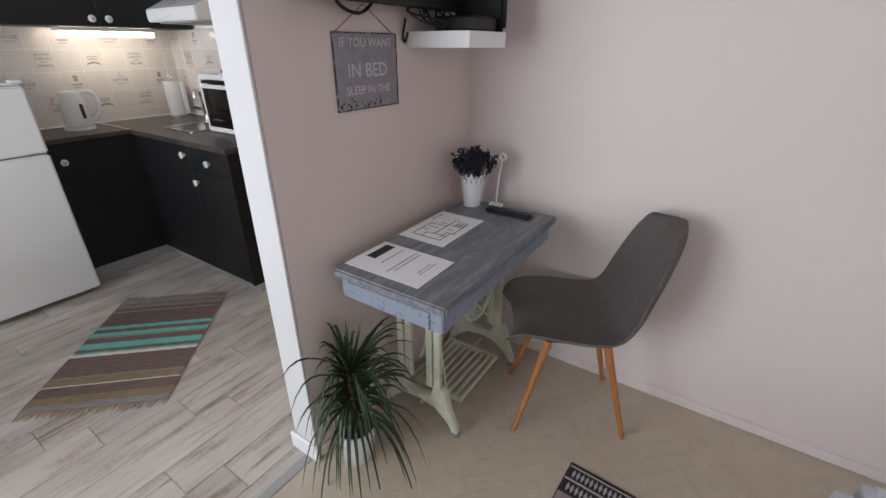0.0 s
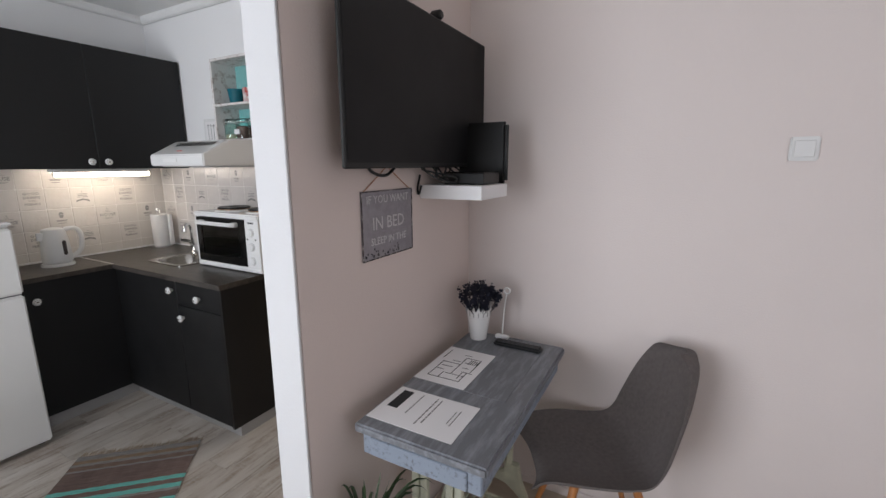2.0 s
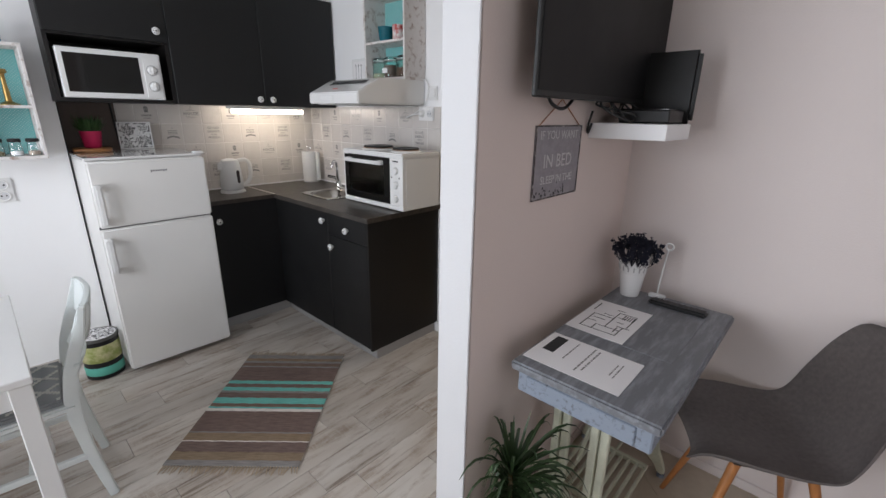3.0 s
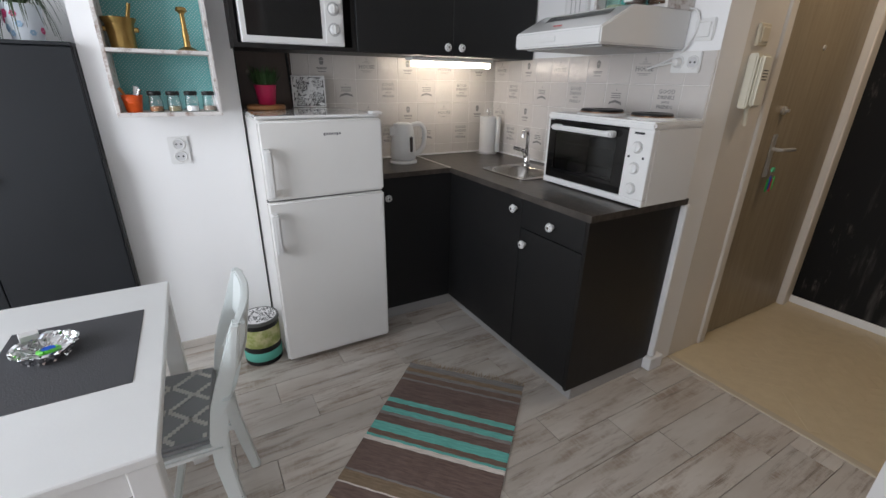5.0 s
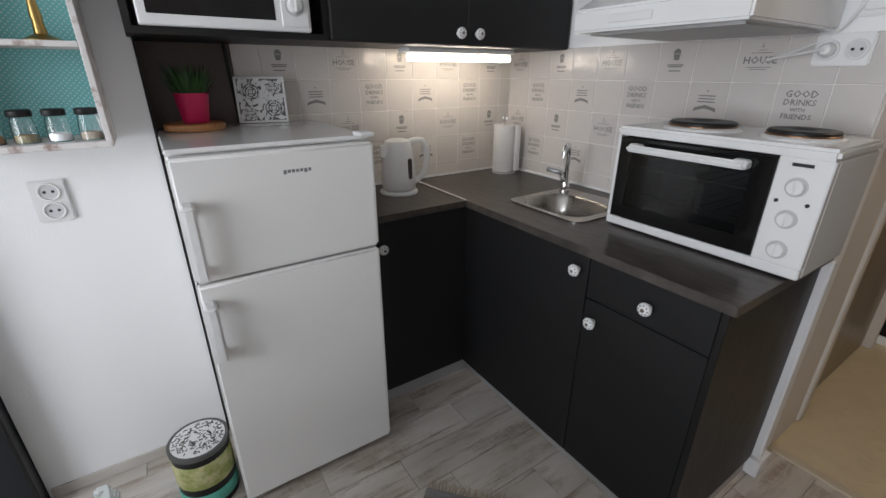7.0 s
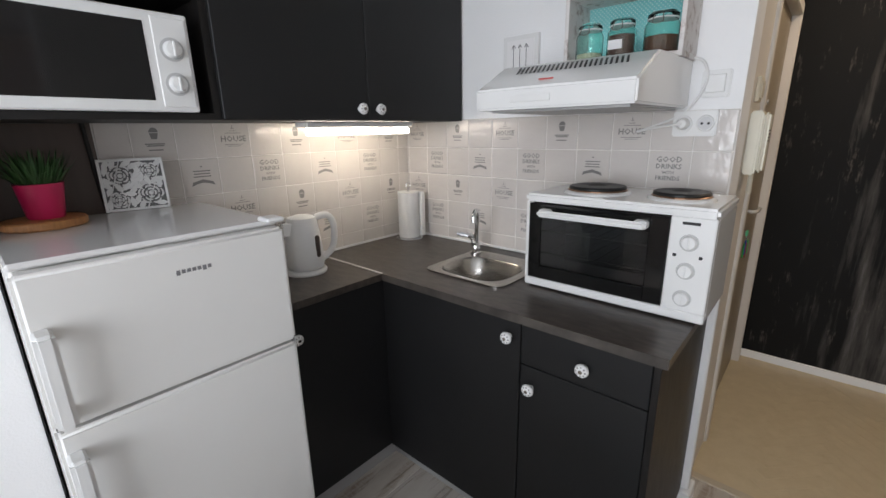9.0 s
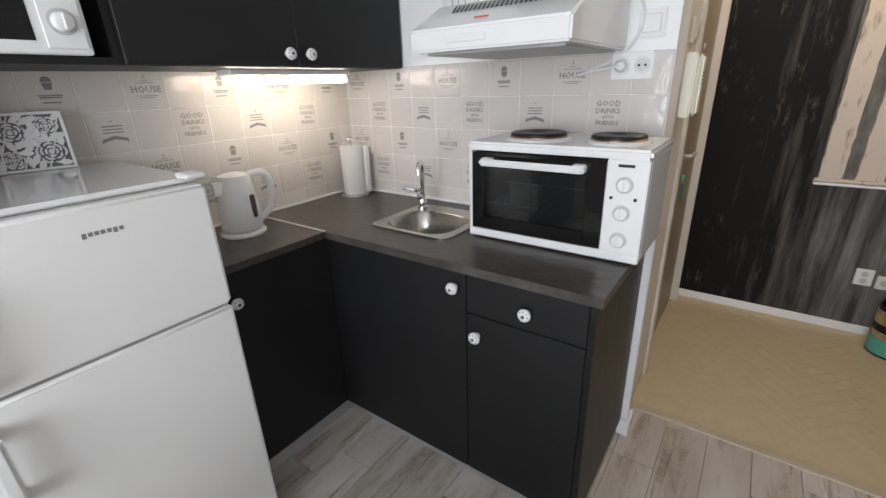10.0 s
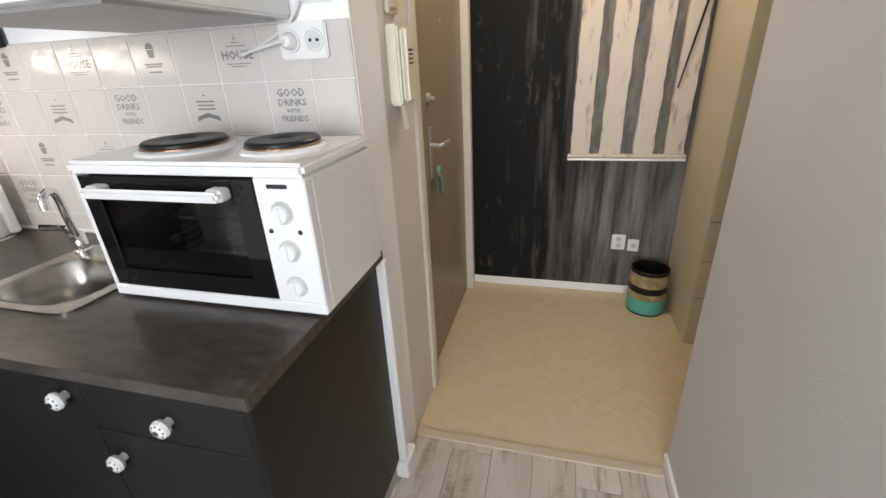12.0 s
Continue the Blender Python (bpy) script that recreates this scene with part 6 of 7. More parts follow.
def jar_shelf():
    s = thing("jar_shelf", (-2.24, 2.09, 1.66), label="worn white open shelf with turquoise back above the hood", category="shelf")
    x0, x1, y0, y1, z0, z1 = -2.425, -2.046, 1.955, 2.128, 1.660, 2.150
    for a, b in (((x0, y0, z0), (x1, y1, z0 + 0.016)), ((x0, y0, z1 - 0.016), (x1, y1, z1)), ((x0 + 0.014, y0, 1.872), (x1 - 0.014, y1, 1.886))):
        part("board", box(*a, *b, 0.0015), WORN_WHITE, s)
    part("side", box(x0, y0, z0 + 0.016, x0 + 0.014, y1, z1 - 0.016, 0.0015), WORN_WHITE, s)
    part("side", box(x1 - 0.014, y0, z0 + 0.016, x1, y1, z1 - 0.016, 0.0015), WORN_WHITE, s)
    bk = part("back", box(x0 + 0.014, y1 - 0.006, z0 + 0.016, x1 - 0.014, y1, z1 - 0.016), TEAL, s, "turquoise dotted back")
    tagged(part("dot_pattern", dots(bmesh.new(), y1 - 0.0066, x0 + 0.014, x1 - 0.014, z0 + 0.016, z1 - 0.016, "y"), DOT, bk, "pale dots"), kind="stuff")
    zz = z0 + 0.0155
    green_glass = clear("green_tinted_glass", (0.72, 0.90, 0.86))
    for x, fill, lv in ((-2.365, paint("oats", (0.45, 0.38, 0.27), 0.9, bump=0.5), 0.03), (-2.255, paint("dark_tea", (0.10, 0.04, 0.03), 0.9, bump=0.5), 0.075), (-2.13, paint("cocoa", (0.09, 0.03, 0.015), 0.9, bump=0.4), 0.055)):
        j = thing("clip_jar", (x, 2.03, zz), label="clip-top glass storage jar, part full", category="jar", group="clip-top jars")
        r = 0.046 if x < -2.2 else 0.053
        part("glass", lathe([(r * 0.85, 0.001), (r, 0.008), (r, 0.085), (r * 0.82, 0.10), (r * 0.82, 0.106), (r * 0.74, 0.106), (r * 0.92, 0.085), (r * 0.92, 0.01), (0.003, 0.006)], (x, 2.03, zz), 28), green_glass, j, smooth=True).visible_shadow = False
        part("filling", lathe([(r * 0.9, 0.009), (r * 0.9, lv), (r * 0.5, lv + 0.004), (0.003, lv + 0.003)], (x, 2.03, zz), 24), fill, j)
        part("lid", lathe([(r * 0.86, 0.108), (r * 0.86, 0.118), (r * 0.7, 0.126), (0.004, 0.127)], (x, 2.03, zz), 28), green_glass, j, "glass lid", True).visible_shadow = False
        part("seal", lathe([(r * 0.85, 0.104), (r * 0.88, 0.106), (r * 0.85, 0.108)], (x, 2.03, zz), 28), WHITE_PLASTIC, j, "white rubber seal")
        part("clip", tube(curve((x - 0.012, 2.03 - r * 0.9, zz + 0.115), (x - 0.014, 2.03 - r * 1.05, zz + 0.09), (x + 0.014, 2.03 - r * 1.05, zz + 0.09), (x + 0.012, 2.03 - r * 0.9, zz + 0.115)), 0.0018, sides=6), STEEL, j)
    part("tag", box(-2.28, 1.979, zz + 0.03, -2.235, 1.981, zz + 0.058), PAPER, [o for o in bpy.data.objects if o.name.startswith("clip_jar")][1], "paper tag")
    c = thing("teal_cup", (-2.30, 2.03, 1.886), label="dark teal enamel cup on the upper shelf", category="cup")
    part("cup", lathe([(0.035, 0), (0.038, 0.004), (0.048, 0.085), (0.05, 0.088), (0.046, 0.088), (0.036, 0.008), (0.003, 0.006)], (-2.30, 2.03, 1.886), 28), paint("dark_teal_enamel", (0.01, 0.13, 0.17), 0.25), c, smooth=True)
    c = thing("red_cup", (-2.19, 2.04, 1.886), label="red patterned cup on the upper shelf", category="cup")
    part("cup", lathe([(0.034, 0), (0.036, 0.004), (0.038, 0.09), (0.034, 0.09), (0.033, 0.006), (0.003, 0.005)], (-2.19, 2.04, 1.886), 28), weathered("red_white_glaze", (0.45, 0.04, 0.03), (0.7, 0.68, 0.66), 0.5, 30), c, smooth=True)
    f = thing("arrow_picture", (-2.69, 2.17, 1.68), label="small white framed picture of three arrows", category="picture")
    x0, x1, z0, z1 = -2.775, -2.612, 1.625, 1.828
    part("frame", box(x0, 2.108, z0, x1, 2.129, z1, 0.002), ENAMEL, f)
    part("print", box(x0 + 0.018, 2.1065, z0 + 0.018, x1 - 0.018, 2.108, z1 - 0.018), PAPER, f)
    for i, x in enumerate((x0 + 0.050, x0 + 0.080, x0 + 0.110)):
        part("arrow", box(x - 0.001, 2.1055, z0 + 0.03, x + 0.001, 2.1065, z1 - 0.04), INK, f)
        for s in (-1, 1):
            b = box(-0.001, -0.0005, 0, 0.001, 0.0005, 0.016)
            b.transform(pose(x, 2.106, z1 - 0.036, 0, 0, 0) @ pose(0, 0, 0, 0, 180 + s * 35, 0))
            part("arrow_head", b, INK, f)


jar_shelf()


def wall_fittings():
    o = thing("double_socket", (-2.01, 2.17, 1.46), label="white double wall socket with a plug", category="socket")
    wall_socket(o, -2.022, 2.1165, 1.465, "y", 0.13, 0.082, ((-0.032, 0), (0.032, 0)))
    part("plug", lathe([(0.019, 0), (0.019, 0.012), (0.012, 0.022), (0.004, 0.024)], (-2.054, 2.105, 1.465), 20, axis="-y"), WHITE_PLASTIC, o, "white plug", True)
    s = thing("light_switch", (-1.97, 2.17, 1.6), label="white wall switch beside the hood", category="switch")
    part("plate", box(-2.02, 2.118, 1.545, -1.937, 2.130, 1.628, 0.004, steps=2), WHITE_PLASTIC, s)
    part("rocker", box(-2.006, 2.113, 1.559, -1.951, 2.119, 1.614, 0.003), WHITE_PLASTIC, s)
    s = thing("light_switch", (-1.9, 2.4, 1.58), label="cream wall switch above the intercom", category="switch")
    part("plate", box(-1.901, 2.36, 1.535, -1.886, 2.44, 1.62, 0.004), WALL_BEIGE, s)
    part("rocker", box(-1.887, 2.372, 1.548, -1.881, 2.428, 1.607, 0.003), WALL_BEIGE, s)
    cream = paint("cream_plastic", (0.70, 0.66, 0.54), 0.4)
    p = thing("intercom_handset", (-1.88, 2.40, 1.28), label="cream wall intercom handset with a coiled cord", category="intercom")
    part("body", box(-1.901, 2.345, 1.285, -1.862, 2.445, 1.505, 0.006, steps=2), cream, p, smooth=True)
    part("handset", box(-1.864, 2.356, 1.290, -1.842, 2.434, 1.500, 0.010, steps=3), cream, p, smooth=True)
    for i in range(4):
        part("slot", box(-1.8425, 2.375, 1.40 + i * 0.012, -1.8412, 2.415, 1.404 + i * 0.012), INK, p)
    part("cord", tube([(-1.875 + 0.008 * math.cos(i * 0.9), 2.385 + 0.008 * math.sin(i * 0.9) + 0.0003 * i, 1.287 - 0.0011 * i) for i in range(70)], 0.0022, sides=5), cream, p)
    k = thing("key_bunch", (-1.90, 2.84, 0.95), label="bunch of keys with green and blue tags in the lock", category="keys")
    part("key", box(-1.922, 2.838, 0.965, -1.895, 2.842, 0.975, 0.001), CHROME, k)
    part("key_ring", tube([(-1.897, 2.842 + 0.012 * math.cos(t), 0.955 + 0.012 * math.sin(t)) for t in [i * math.pi / 8 for i in range(17)]], 0.0015, sides=5), CHROME, k)
    cols = [("green_tag", (0.02, 0.32, 0.06)), ("blue_tag", (0.02, 0.05, 0.40)), ("red_tag", (0.35, 0.02, 0.03)), ("green_tag_b", (0.06, 0.40, 0.10))]
    for i, (nm, c) in enumerate(cols):
        part("key_tag", box(-1.903 + 0.003 * i, 2.823 + 0.012 * i, 0.855 + 0.012 * (i % 2), -1.897 + 0.003 * i, 2.838 + 0.012 * i, 0.925 + 0.014 * (i % 2), 0.003), paint(nm, c, 0.35), k)
    part("key_tag", box(-1.903, 2.83, 0.96, -1.893, 2.86, 0.985, 0.003), paint("mint_tag", (0.10, 0.50, 0.25), 0.35), k)


wall_fittings()

# ---- hall ----


def hall_things():
    c = thing("hall_cabinet", (-0.5, 3.38, 0), label="tall pale beige cabinet with drawers in the hall", category="cabinet")
    cream = paint("pale_olive_beige_lacquer", (0.52, 0.49, 0.36), 0.45, spread=0.03)
    part("body", box(-0.715, 3.15, 0.0, 0.14, 3.638, 2.45, 0.002), WALL_BEIGE, c)
    for z0, z1 in ((0.005, 0.274), (0.278, 0.474), (0.478, 0.673)):
        part("drawer", box(-0.715, 3.132, z0, -0.10, 3.15, z1, 0.0015), cream, c)
    part("door", box(-0.715, 3.132, 0.677, -0.10, 3.15, 2.44, 0.0015), cream, c)
    w = thing("slat_panel", (-1.04, 3.62, 0.86), label="rack of pale peeling boards on a dark grey panel", category="wall panel")
    part("backing", box(-1.335, 3.612, 0.862, -0.742, 3.639, 2.05, 0.002), DARK_BOARD, w)
    for i, (x0, x1) in enumerate(((-1.333, -1.232), (-1.178, -1.068), (-1.004, -0.902), (-0.850, -0.752))):
        n = 26
        b = bmesh.new()
        rnd = random.Random(20 + i)
        rows = []
        for k in range(n + 1):
            z = 0.885 + (2.04 - 0.885) * k / n
            lean = 0.018 * k / n
            a, e = x0 + lean + rnd.uniform(-0.004, 0.003), x1 + lean + rnd.uniform(-0.004, 0.004)
            rows.append([b.verts.new(v) for v in ((a, 3.612, z), (a + 0.002, 3.594, z), (e - 0.002, 3.594, z), (e, 3.612, z))])
        for p, q in zip(rows, rows[1:]):
            for k in range(3):
                b.faces.new((p[k], p[k + 1], q[k + 1], q[k]))
        b.faces.new(rows[0])
        b.faces.new(rows[-1][::-1])
        part("slat", b, PALE_SLAT, w, "pale peeling board")
    part("bottom_rail", box(-1.345, 3.588, 0.866, -0.735, 3.612, 0.884, 0.003), PALE_SLAT, w)
    part("bottom_rail", box(-1.345, 3.588, 0.848, -0.735, 3.639, 0.862, 0.003), TRIM_WHITE, w)
    u = thing("umbrella", (-0.80, 3.58, 1.1), label="thin black stick hanging on the slat panel", category="stick")
    part("stick", tube([(-0.836, 3.582, 1.22), (-0.755, 3.582, 1.66)], [0.004, 0.006]), BLACK_PLASTIC, u)
    for i, (x, z, s) in enumerate(((-1.012, 0.345, 0.078), (-0.927, 0.328, 0.062))):
        o = thing("hall_socket", (x, 3.64, z), label="small white wall socket on the black wall", category="socket", group="hall sockets")
        part("plate", box(x - s / 2, 3.628, z - s * 0.62, x + s / 2, 3.641, z + s * 0.62, 0.004), WHITE_PLASTIC, o)
        for v in ((0.02, -0.02) if i == 0 else (0.0,)):
            part("cup", lathe([(0.016, 0), (0.016, 0.002)], (x, 3.628, z + v), 18, axis="-y"), paint("socket_shadow", (0.5, 0.5, 0.5), 0.5), o)
    b = thing("painted_bin", (-0.848, 3.465, 0), label="round black bin with teal and gold bands", category="bin")
    x, y = -0.848, 3.465
    part("body", lathe([(0.098, 0), (0.102, 0.003), (0.102, 0.272), (0.097, 0.275), (0.094, 0.272), (0.094, 0.01), (0.004, 0.008)], (x, y, 0), 40), BLACK_PLASTIC, b, smooth=True)
    for z0, z1, m, lb in ((0.012, 0.10, GREEN_BAND, "sea green band"), (0.10, 0.138, weathered("gold_brown", (0.26, 0.19, 0.10), (0.42, 0.33, 0.18), 0.5, 20), "gold brown band"), (0.178, 0.252, bpy.data.materials["gold_brown"] if "gold_brown" in bpy.data.materials else BRASS, "gold brown band")):
        ring = lathe([(0.1015, z0), (0.1038, z0 + 0.002), (0.1038, z1 - 0.002), (0.1015, z1)], (x, y, 0), 40)
        bmesh.ops.delete(ring, geom=[f for f in ring.faces if len(f.verts) > 4], context="FACES")
        part("band", ring, m, b, lb, True)


hall_things()

# ---- rugs and bed ----


def striped_rug():
    """Local x runs across, y along from the kitchen corner end."""
    r = thing("striped_rug", (-2.287, 1.238, 0), 43.0, label="woven rug with brown, teal and white stripes and fringes", category="rug", local=True)
    cols = {"grey": (0.20, 0.19, 0.185), "brown": (0.15, 0.10, 0.078), "maroon": (0.135, 0.092, 0.080), "teal": (0.115, 0.40, 0.36), "white": (0.58, 0.53, 0.50), "tan": (0.20, 0.145, 0.095)}
    mats = {}
    for k, c in cols.items():
        mats[k] = weathered("rug_" + k, c, tuple(min(1, v * 1.5 + 0.02) for v in c), 0.55, 60, (0.25, 2.4, 1), 0.95, 0.18)
    order = [("grey", 34), ("tan", 26), ("grey", 20), ("brown", 30), ("grey", 12), ("maroon", 125), ("teal", 26), ("maroon", 30), ("teal", 28), ("grey", 16), ("maroon", 40), ("teal", 44), ("brown", 24), ("teal", 12), ("white", 20), ("maroon", 135), ("grey", 8), ("tan", 46), ("white", 6), ("maroon", 58), ("tan", 44), ("grey", 30)]
    total = sum(w for _, w in order)
    y, L, W = 0.0, 0.885, 0.585
    rnd = random.Random(6)
    for name, w in order:
        h = L * w / total
        b = bmesh.new()
        n = 30
        rows = []
        for i in range(n + 1):
            x = -W / 2 + W * i / n
            z = 0.006 + 0.0012 * math.sin(i * 1.7 + y * 40)
            rows.append([b.verts.new(v) for v in ((x, -y + 0.0006, 0.0012), (x, -y, z), (x, -y - h / 2, z + 0.0008), (x, -y - h, z), (x, -y - h - 0.0006, 0.0012))])
        for p, q in zip(rows, rows[1:]):
            for k in range(4):
                b.faces.new((p[k], p[k + 1], q[k + 1], q[k]))
        part("stripe", b, mats[name], r)
        y += h
    for end, sgn in ((0.0, 1), (-L, -1)):
        f = bmesh.new()
        for i in range(46):
            x = -W / 2 + W * (i + 0.5) / 46
            dx, ln = rnd.uniform(-0.012, 0.012), rnd.uniform(0.03, 0.05)
            tube([(x, end, 0.004), (x + dx * 0.4, end + sgn * ln * 0.5, 0.0045), (x + dx, end + sgn * ln, 0.003)], [0.003, 0.0026, 0.0014], f, 5)
        tagged(part("fringe", f, paint("cream_fringe", (0.46, 0.37, 0.27), 0.95), r, "cream knotted fringe"), kind="stuff")


striped_rug()


def living_rug():
    """A dark patterned rug whose corner lies before the chair."""
    r = thing("patterned_rug", (0.105, 1.46, 0), -3.0, label="black and white patterned woven rug with dark edges", category="rug", local=True)
    part("base", box(0.0, -0.62, 0.001, 1.1, 0.0, 0.007, 0.002), paint("black_weave", (0.025, 0.022, 0.024), 0.95, bump=0.4, grain=300), r)
    pale = paint("pale_weave", (0.42, 0.38, 0.37), 0.95, bump=0.4, grain=300)
    pink = paint("pinkish_weave", (0.30, 0.24, 0.24), 0.95, bump=0.4, grain=300)
    for y in (-0.045, -0.105):
        g = bmesh.new()
        for i in range(66):
            x = 0.02 + i * 0.016
            prism([(x, y), (x + 0.006, y + 0.02), (x + 0.012, y), (x + 0.006, y - 0.02)], 0.0068, 0.0082, g)
        tagged(part("zigzag", g, pale, r, "row of pale lozenges"), kind="stuff")
    for y0, y1, m in ((-0.020, -0.014, pale), (-0.078, -0.070, pale), (-0.19, -0.135, pink), (-0.30, -0.25, pale), (-0.42, -0.36, pink)):
        part("stripe", box(0.004, y0, 0.0065, 1.09, y1, 0.0082, 0.0005), m, r)


living_rug()


def bed():
    b = thing("bed", (1.7, 0.5, 0), label="low bed with a grey-white cover", category="bed")
    part("frame", box(0.80, -0.40, 0.0, 2.55, 1.44, 0.28, 0.01), WALL_GREY, b)
    part("cover", box(0.75, -0.42, 0.26, 2.56, 1.51, 0.43, 0.06, steps=4), paint("grey_white_cover", (0.55, 0.57, 0.60), 0.9, bump=0.3, grain=90), b, smooth=True)


bed()

# ---- tiles, boards and parquet, piece by piece ----


def shared(name, bm, material):
    mesh = bpy.data.meshes.new(name)
    bmesh.ops.recalc_face_normals(bm, faces=bm.faces)
    bm.to_mesh(mesh)
    bm.free()
    mesh.materials.append(material)
    return mesh


def piece(name, mesh, m, parent):
    ob = new(name, mesh)
    ob.parent = parent
    ob.matrix_local = m
    return ob


PITCH = {"north": 0.1362, "west": 0.1312}
ROW = 0.1325


def tile_mesh(w, h):
    """A cushion-edged tile on its lower left corner, facing -y."""
    return shared("tile", box(0.0012, -0.006, 0.0012, w - 0.0012, 0.004, h - 0.0012, 0.0022), WALL_TILE)


def text_mesh(rows):
    own = bmesh.new()
    for words, size, x, z in rows:
        data = bpy.data.curves.new("text", "FONT")
        data.body, data.size, data.align_x, data.align_y, data.resolution_u = words, size, "CENTER", "CENTER", 1
        data.offset = size * 0.02
        ob = bpy.data.objects.new("text", data)
        mesh = bpy.data.meshes.new_from_object(ob)
        bpy.data.objects.remove(ob)
        t = bmesh.new()
        t.from_mesh(mesh)
        bpy.data.meshes.remove(mesh)
        t.transform(pose(x, -0.0063, z, 90, 0, 0))
        merge(own, t)
    return own


def bar(own, x0, z0, x1, z1):
    own.faces.new([own.verts.new((x, -0.0063, z)) for x, z in ((x0, z0), (x1, z0), (x1, z1), (x0, z1))])


def prints():
    c, out = 0.066, {}
    b = text_mesh([("HOUSE", 0.030, c, 0.066)])
    for z, w in ((0.088, 0.03), (0.096, 0.012), (0.046, 0.036), (0.040, 0.024), (0.105, 0.006)):
        bar(b, c - w, z - 0.001, c + w, z + 0.001)
    bar(b, c - 0.0012, 0.105, c + 0.0012, 0.116)
    out["house"] = shared("house_print", b, GREY_INK)
    b = text_mesh([("GOOD", 0.027, c, 0.103), ("DRINKS", 0.024, c, 0.079), ("WITH", 0.015, c, 0.058), ("FRIENDS", 0.021, c, 0.038)])
    out["good"] = shared("good_drinks_print", b, GREY_INK)
    b = bmesh.new()
    b.faces.new([b.verts.new((c + x, -0.0063, z)) for x, z in ((-0.009, 0.072), (0.009, 0.072), (0.013, 0.092), (-0.013, 0.092))])
    b.faces.new([b.verts.new((c + 0.014 * math.cos(t), -0.0063, 0.094 + 0.016 * math.sin(t))) for t in [k * math.pi / 8 for k in range(9)]])
    for z, w in ((0.056, 0.030), (0.050, 0.026), (0.036, 0.022)):
        bar(b, c - w, z - 0.002, c + w, z + 0.002)
    out["muffin"] = shared("muffin_print", b, GREY_INK)
    b = bmesh.new()
    b.faces.new([b.verts.new((c + x, -0.0063, z)) for x, z in ((-0.040, 0.034), (-0.026, 0.040), (0, 0.046), (0.026, 0.040), (0.040, 0.034), (0.036, 0.048), (0, 0.058), (-0.036, 0.048))])
    for z, w in ((0.068, 0.030), (0.078, 0.028), (0.088, 0.030), (0.104, 0.004)):
        bar(b, c - w, z - 0.002, c + w, z + 0.002)
    out["ribbon"] = shared("ribbon_print", b, GREY_INK)
    return out


def wall_tiles():
    kinds = prints()
    grounds = {"north": structure("splashback_north", box(-3.40, 2.1202, 0.906, -1.902, 2.1301, 1.508), TILE_GROUT, "glossy cream printed kitchen tiles"),
               "west": structure("splashback_west", box(-3.4005, 0.77, 0.906, -3.3922, 2.126, 1.508), TILE_GROUT, "glossy cream printed kitchen tiles")}
    for side in ("north", "west"):
        p = PITCH[side]
        k0, k1 = (-5, 8) if side == "north" else (-6, 5)
        cache = {}
        for r in range(5):
            z1 = 1.508 - r * ROW
            z0 = max(z1 - ROW, 0.909)
            for k in range(k0, k1):
                if side == "north":
                    a, e = max(-2.836 + k * p, -3.396), min(-2.836 + (k + 1) * p, -1.902)
                else:
                    a, e = max(1.522 + k * p, 0.772), min(1.522 + (k + 1) * p, 2.118)
                w, h = round(e - a, 4), round(z1 - z0, 4)
                if w < 0.01:
                    continue
                if (w, h) not in cache:
                    cache[(w, h)] = tile_mesh(w, h)
                m = pose(a, 2.124, z0) if side == "north" else pose(-3.396, a, z0, 0, 0, 90)
                t = piece("tile", cache[(w, h)], m, grounds[side])
                if w < p * 0.9:
                    continue
                odd = r % 2
                q = k % 4
                if side == "north":
                    kind = {0: {0: "house", 2: "muffin"}, 1: {1: "good", 3: "ribbon"}}[odd].get(q)
                else:
                    kind = {0: {1: "house", 3: "muffin"}, 1: {0: "ribbon", 2: "good"}}[odd].get(q)
                if kind and h > ROW * 0.9:
                    piece("print", kinds[kind], pose(0.002, 0, 0), t)
    structure("panel_brown", box(-3.4005, 0.48, 0.95, -3.390, 0.769, 1.512), paint("dark_brown_panel", (0.085, 0.058, 0.045), 0.5, spread=0.15, scale=9, bump=0.06, stretch=(4, 4, 0.6)), "dark brown panel beside the tiles")
    # black strip put in for the shade of the gap beside the fridge
    structure("panel_side", box(-3.39, 0.4785, 0.0, -3.196, 0.4825, 1.50), BLACK_PLASTIC, "black strip standing in for the shaded gap beside the fridge")


wall_tiles()


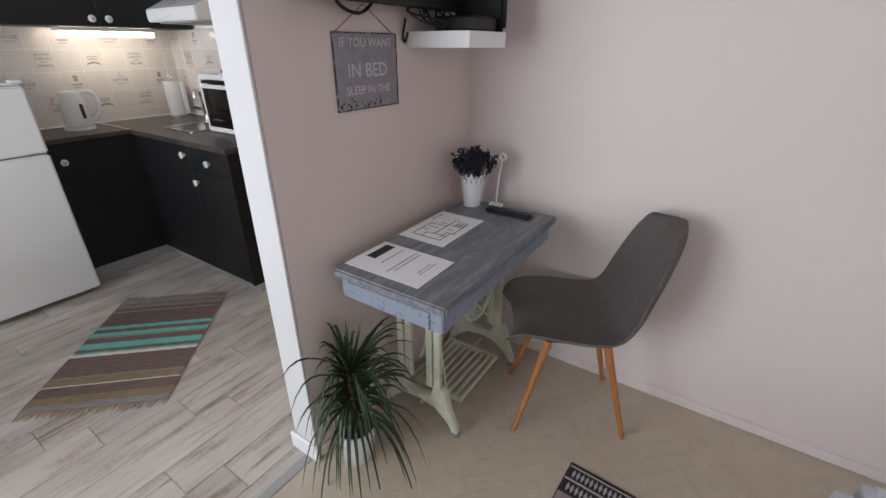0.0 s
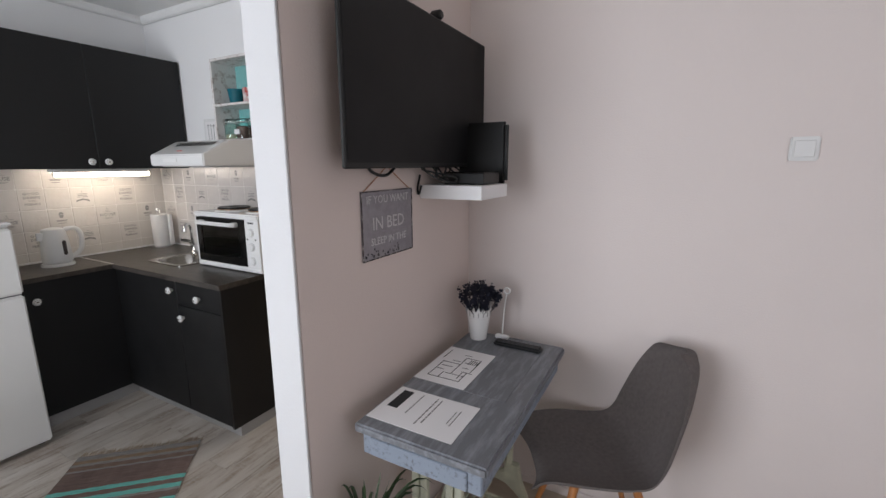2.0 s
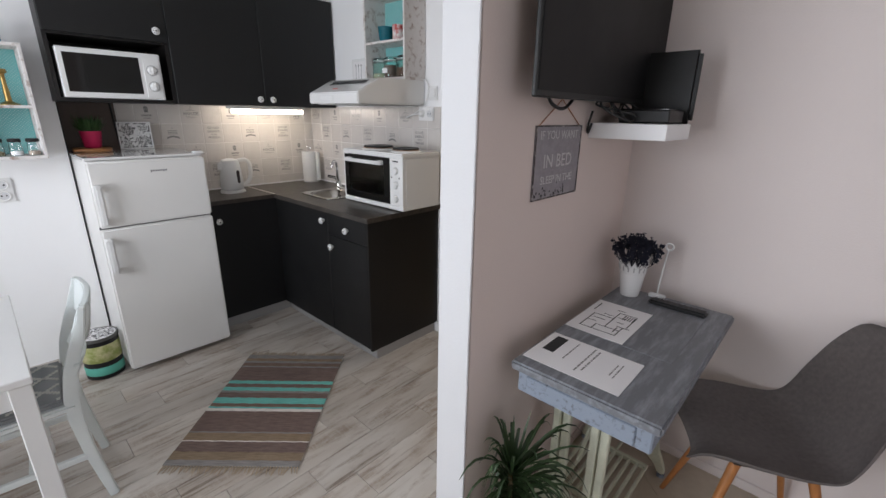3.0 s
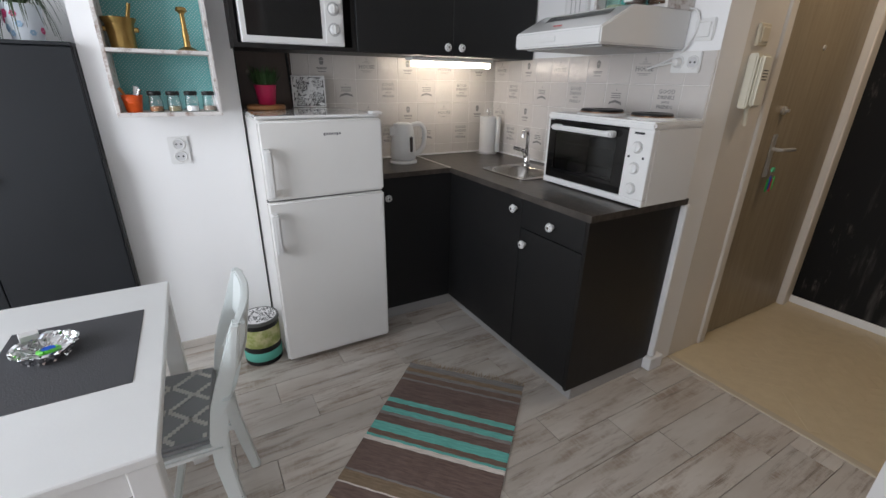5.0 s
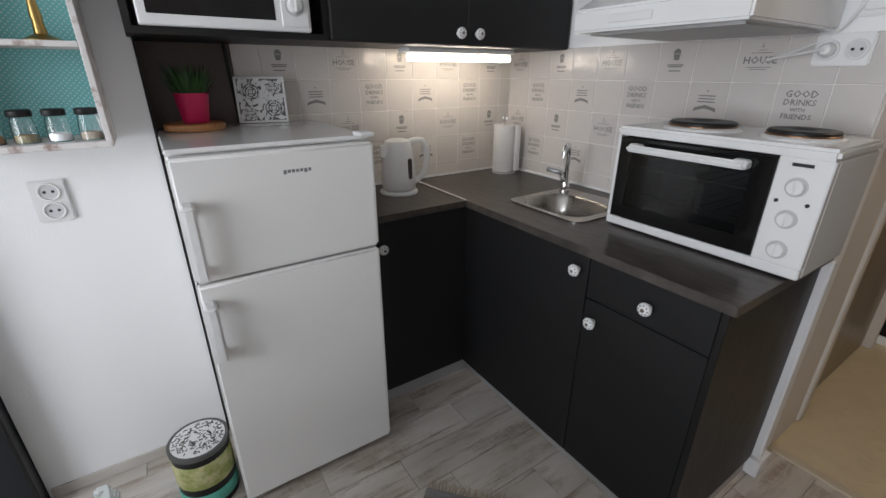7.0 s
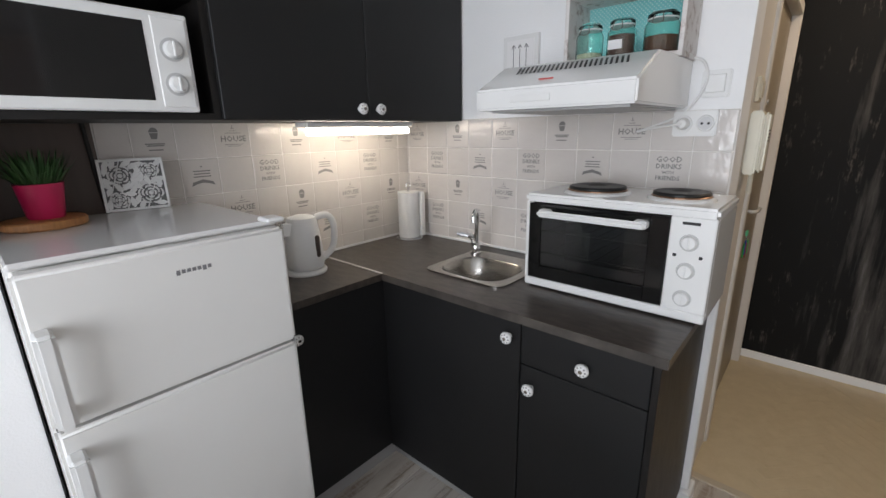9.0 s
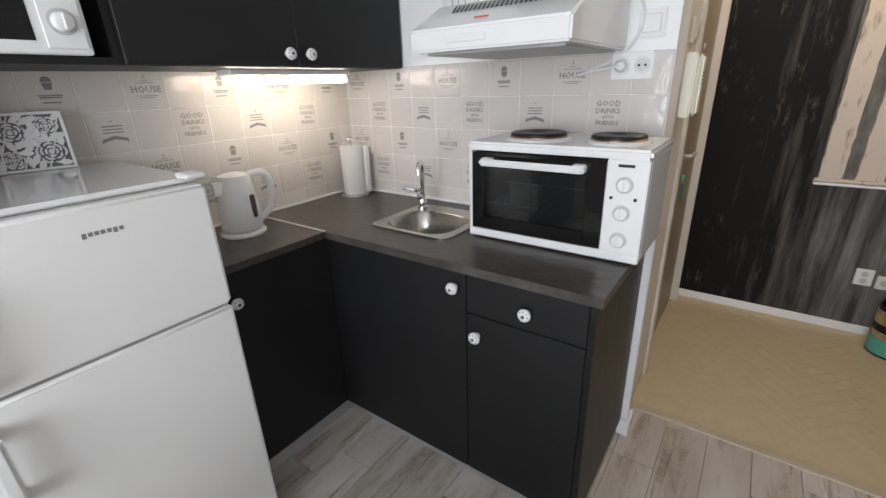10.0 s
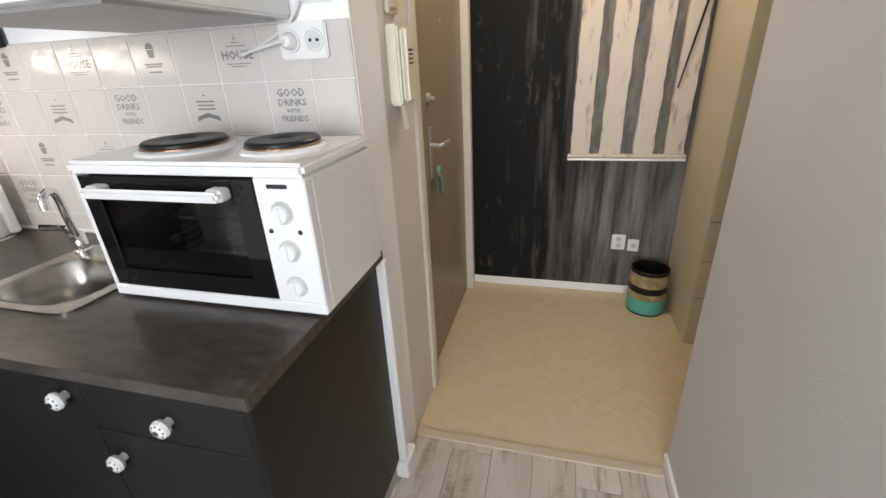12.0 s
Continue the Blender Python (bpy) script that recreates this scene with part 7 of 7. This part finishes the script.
def floor_planks():
    W, L = 0.155, 0.62
    full = shared("plank", box(0.0008, 0.0008, -0.009, W - 0.0008, L - 0.0008, 0.0, 0.0012), PLANK)
    rnd = random.Random(1)
    x, col = -3.441, 0
    while x < -0.75:
        y = -1.95 + (col % 3) * L / 3 + (0.07 if col % 2 else 0) - L
        while y < 2.29:
            y0, y1 = max(y, -1.95), min(y + L, 2.288)
            w = min(W, -0.742 - x)
            # the nook where the wall stands proud and the boards stop
            if y1 - y0 > 0.02 and w > 0.01:
                if y1 - y0 > L - 0.001 and w > W - 0.001:
                    mesh = full
                else:
                    mesh = shared("plank", box(0.0008, 0.0008, -0.009, w - 0.0008, y1 - y0 - 0.0008, 0.0, 0.0012), PLANK)
                piece("plank", mesh, pose(x, y0, 0), sub)
            y += L
        x += W
        col += 1


floor_planks()


def herringbone(parent, material, x0, y0, x1, y1, L=0.30, W=0.06, turn=45.0, lift=0.0014):
    """Parquet blocks in a herringbone laid at 45 degrees."""
    mesh = shared("parquet_block", box(0.0004, 0.0004, -0.001, L - 0.0004, W - 0.0004, lift, 0.0006), material)
    c, s = math.cos(radians(turn)), math.sin(radians(turn))
    cx, cy = (x0 + x1) / 2, (y0 + y1) / 2
    n = int(L / W)
    span = int(max(x1 - x0, y1 - y0) / W) + 2 * n
    for i in range(-span, span):
        for j in range(-span // n - 1, span // n + 2):
            for kind in (0, 1):
                u = i * W + j * L * 1.0 if kind == 0 else i * W + j * L + 0.0
                # block rows step by one width along both ways
                if kind == 0:
                    px, py, rot = i * W + j * 2 * L, i * W, 0
                    mx, my = px + L / 2, py + W / 2
                else:
                    px, py, rot = i * W + j * 2 * L + L + W, i * W + W - L, 90
                    mx, my = px - W / 2, py + L / 2
                X, Y = cx + c * mx - s * my, cy + s * mx + c * my
                pad = 0.125
                if x0 + pad < X < x1 - pad and y0 + pad < Y < y1 - pad:
                    piece("parquet_block", mesh, pose(cx + c * px - s * py, cy + s * px + c * py, 0, 0, 0, turn + rot), parent)


herringbone(hall_floor, PARQUET, -1.90, 2.33, -0.55, 3.63)
herringbone(living_floor, PARQUET_GREY, -0.70, 0.30, 1.25, 1.99)
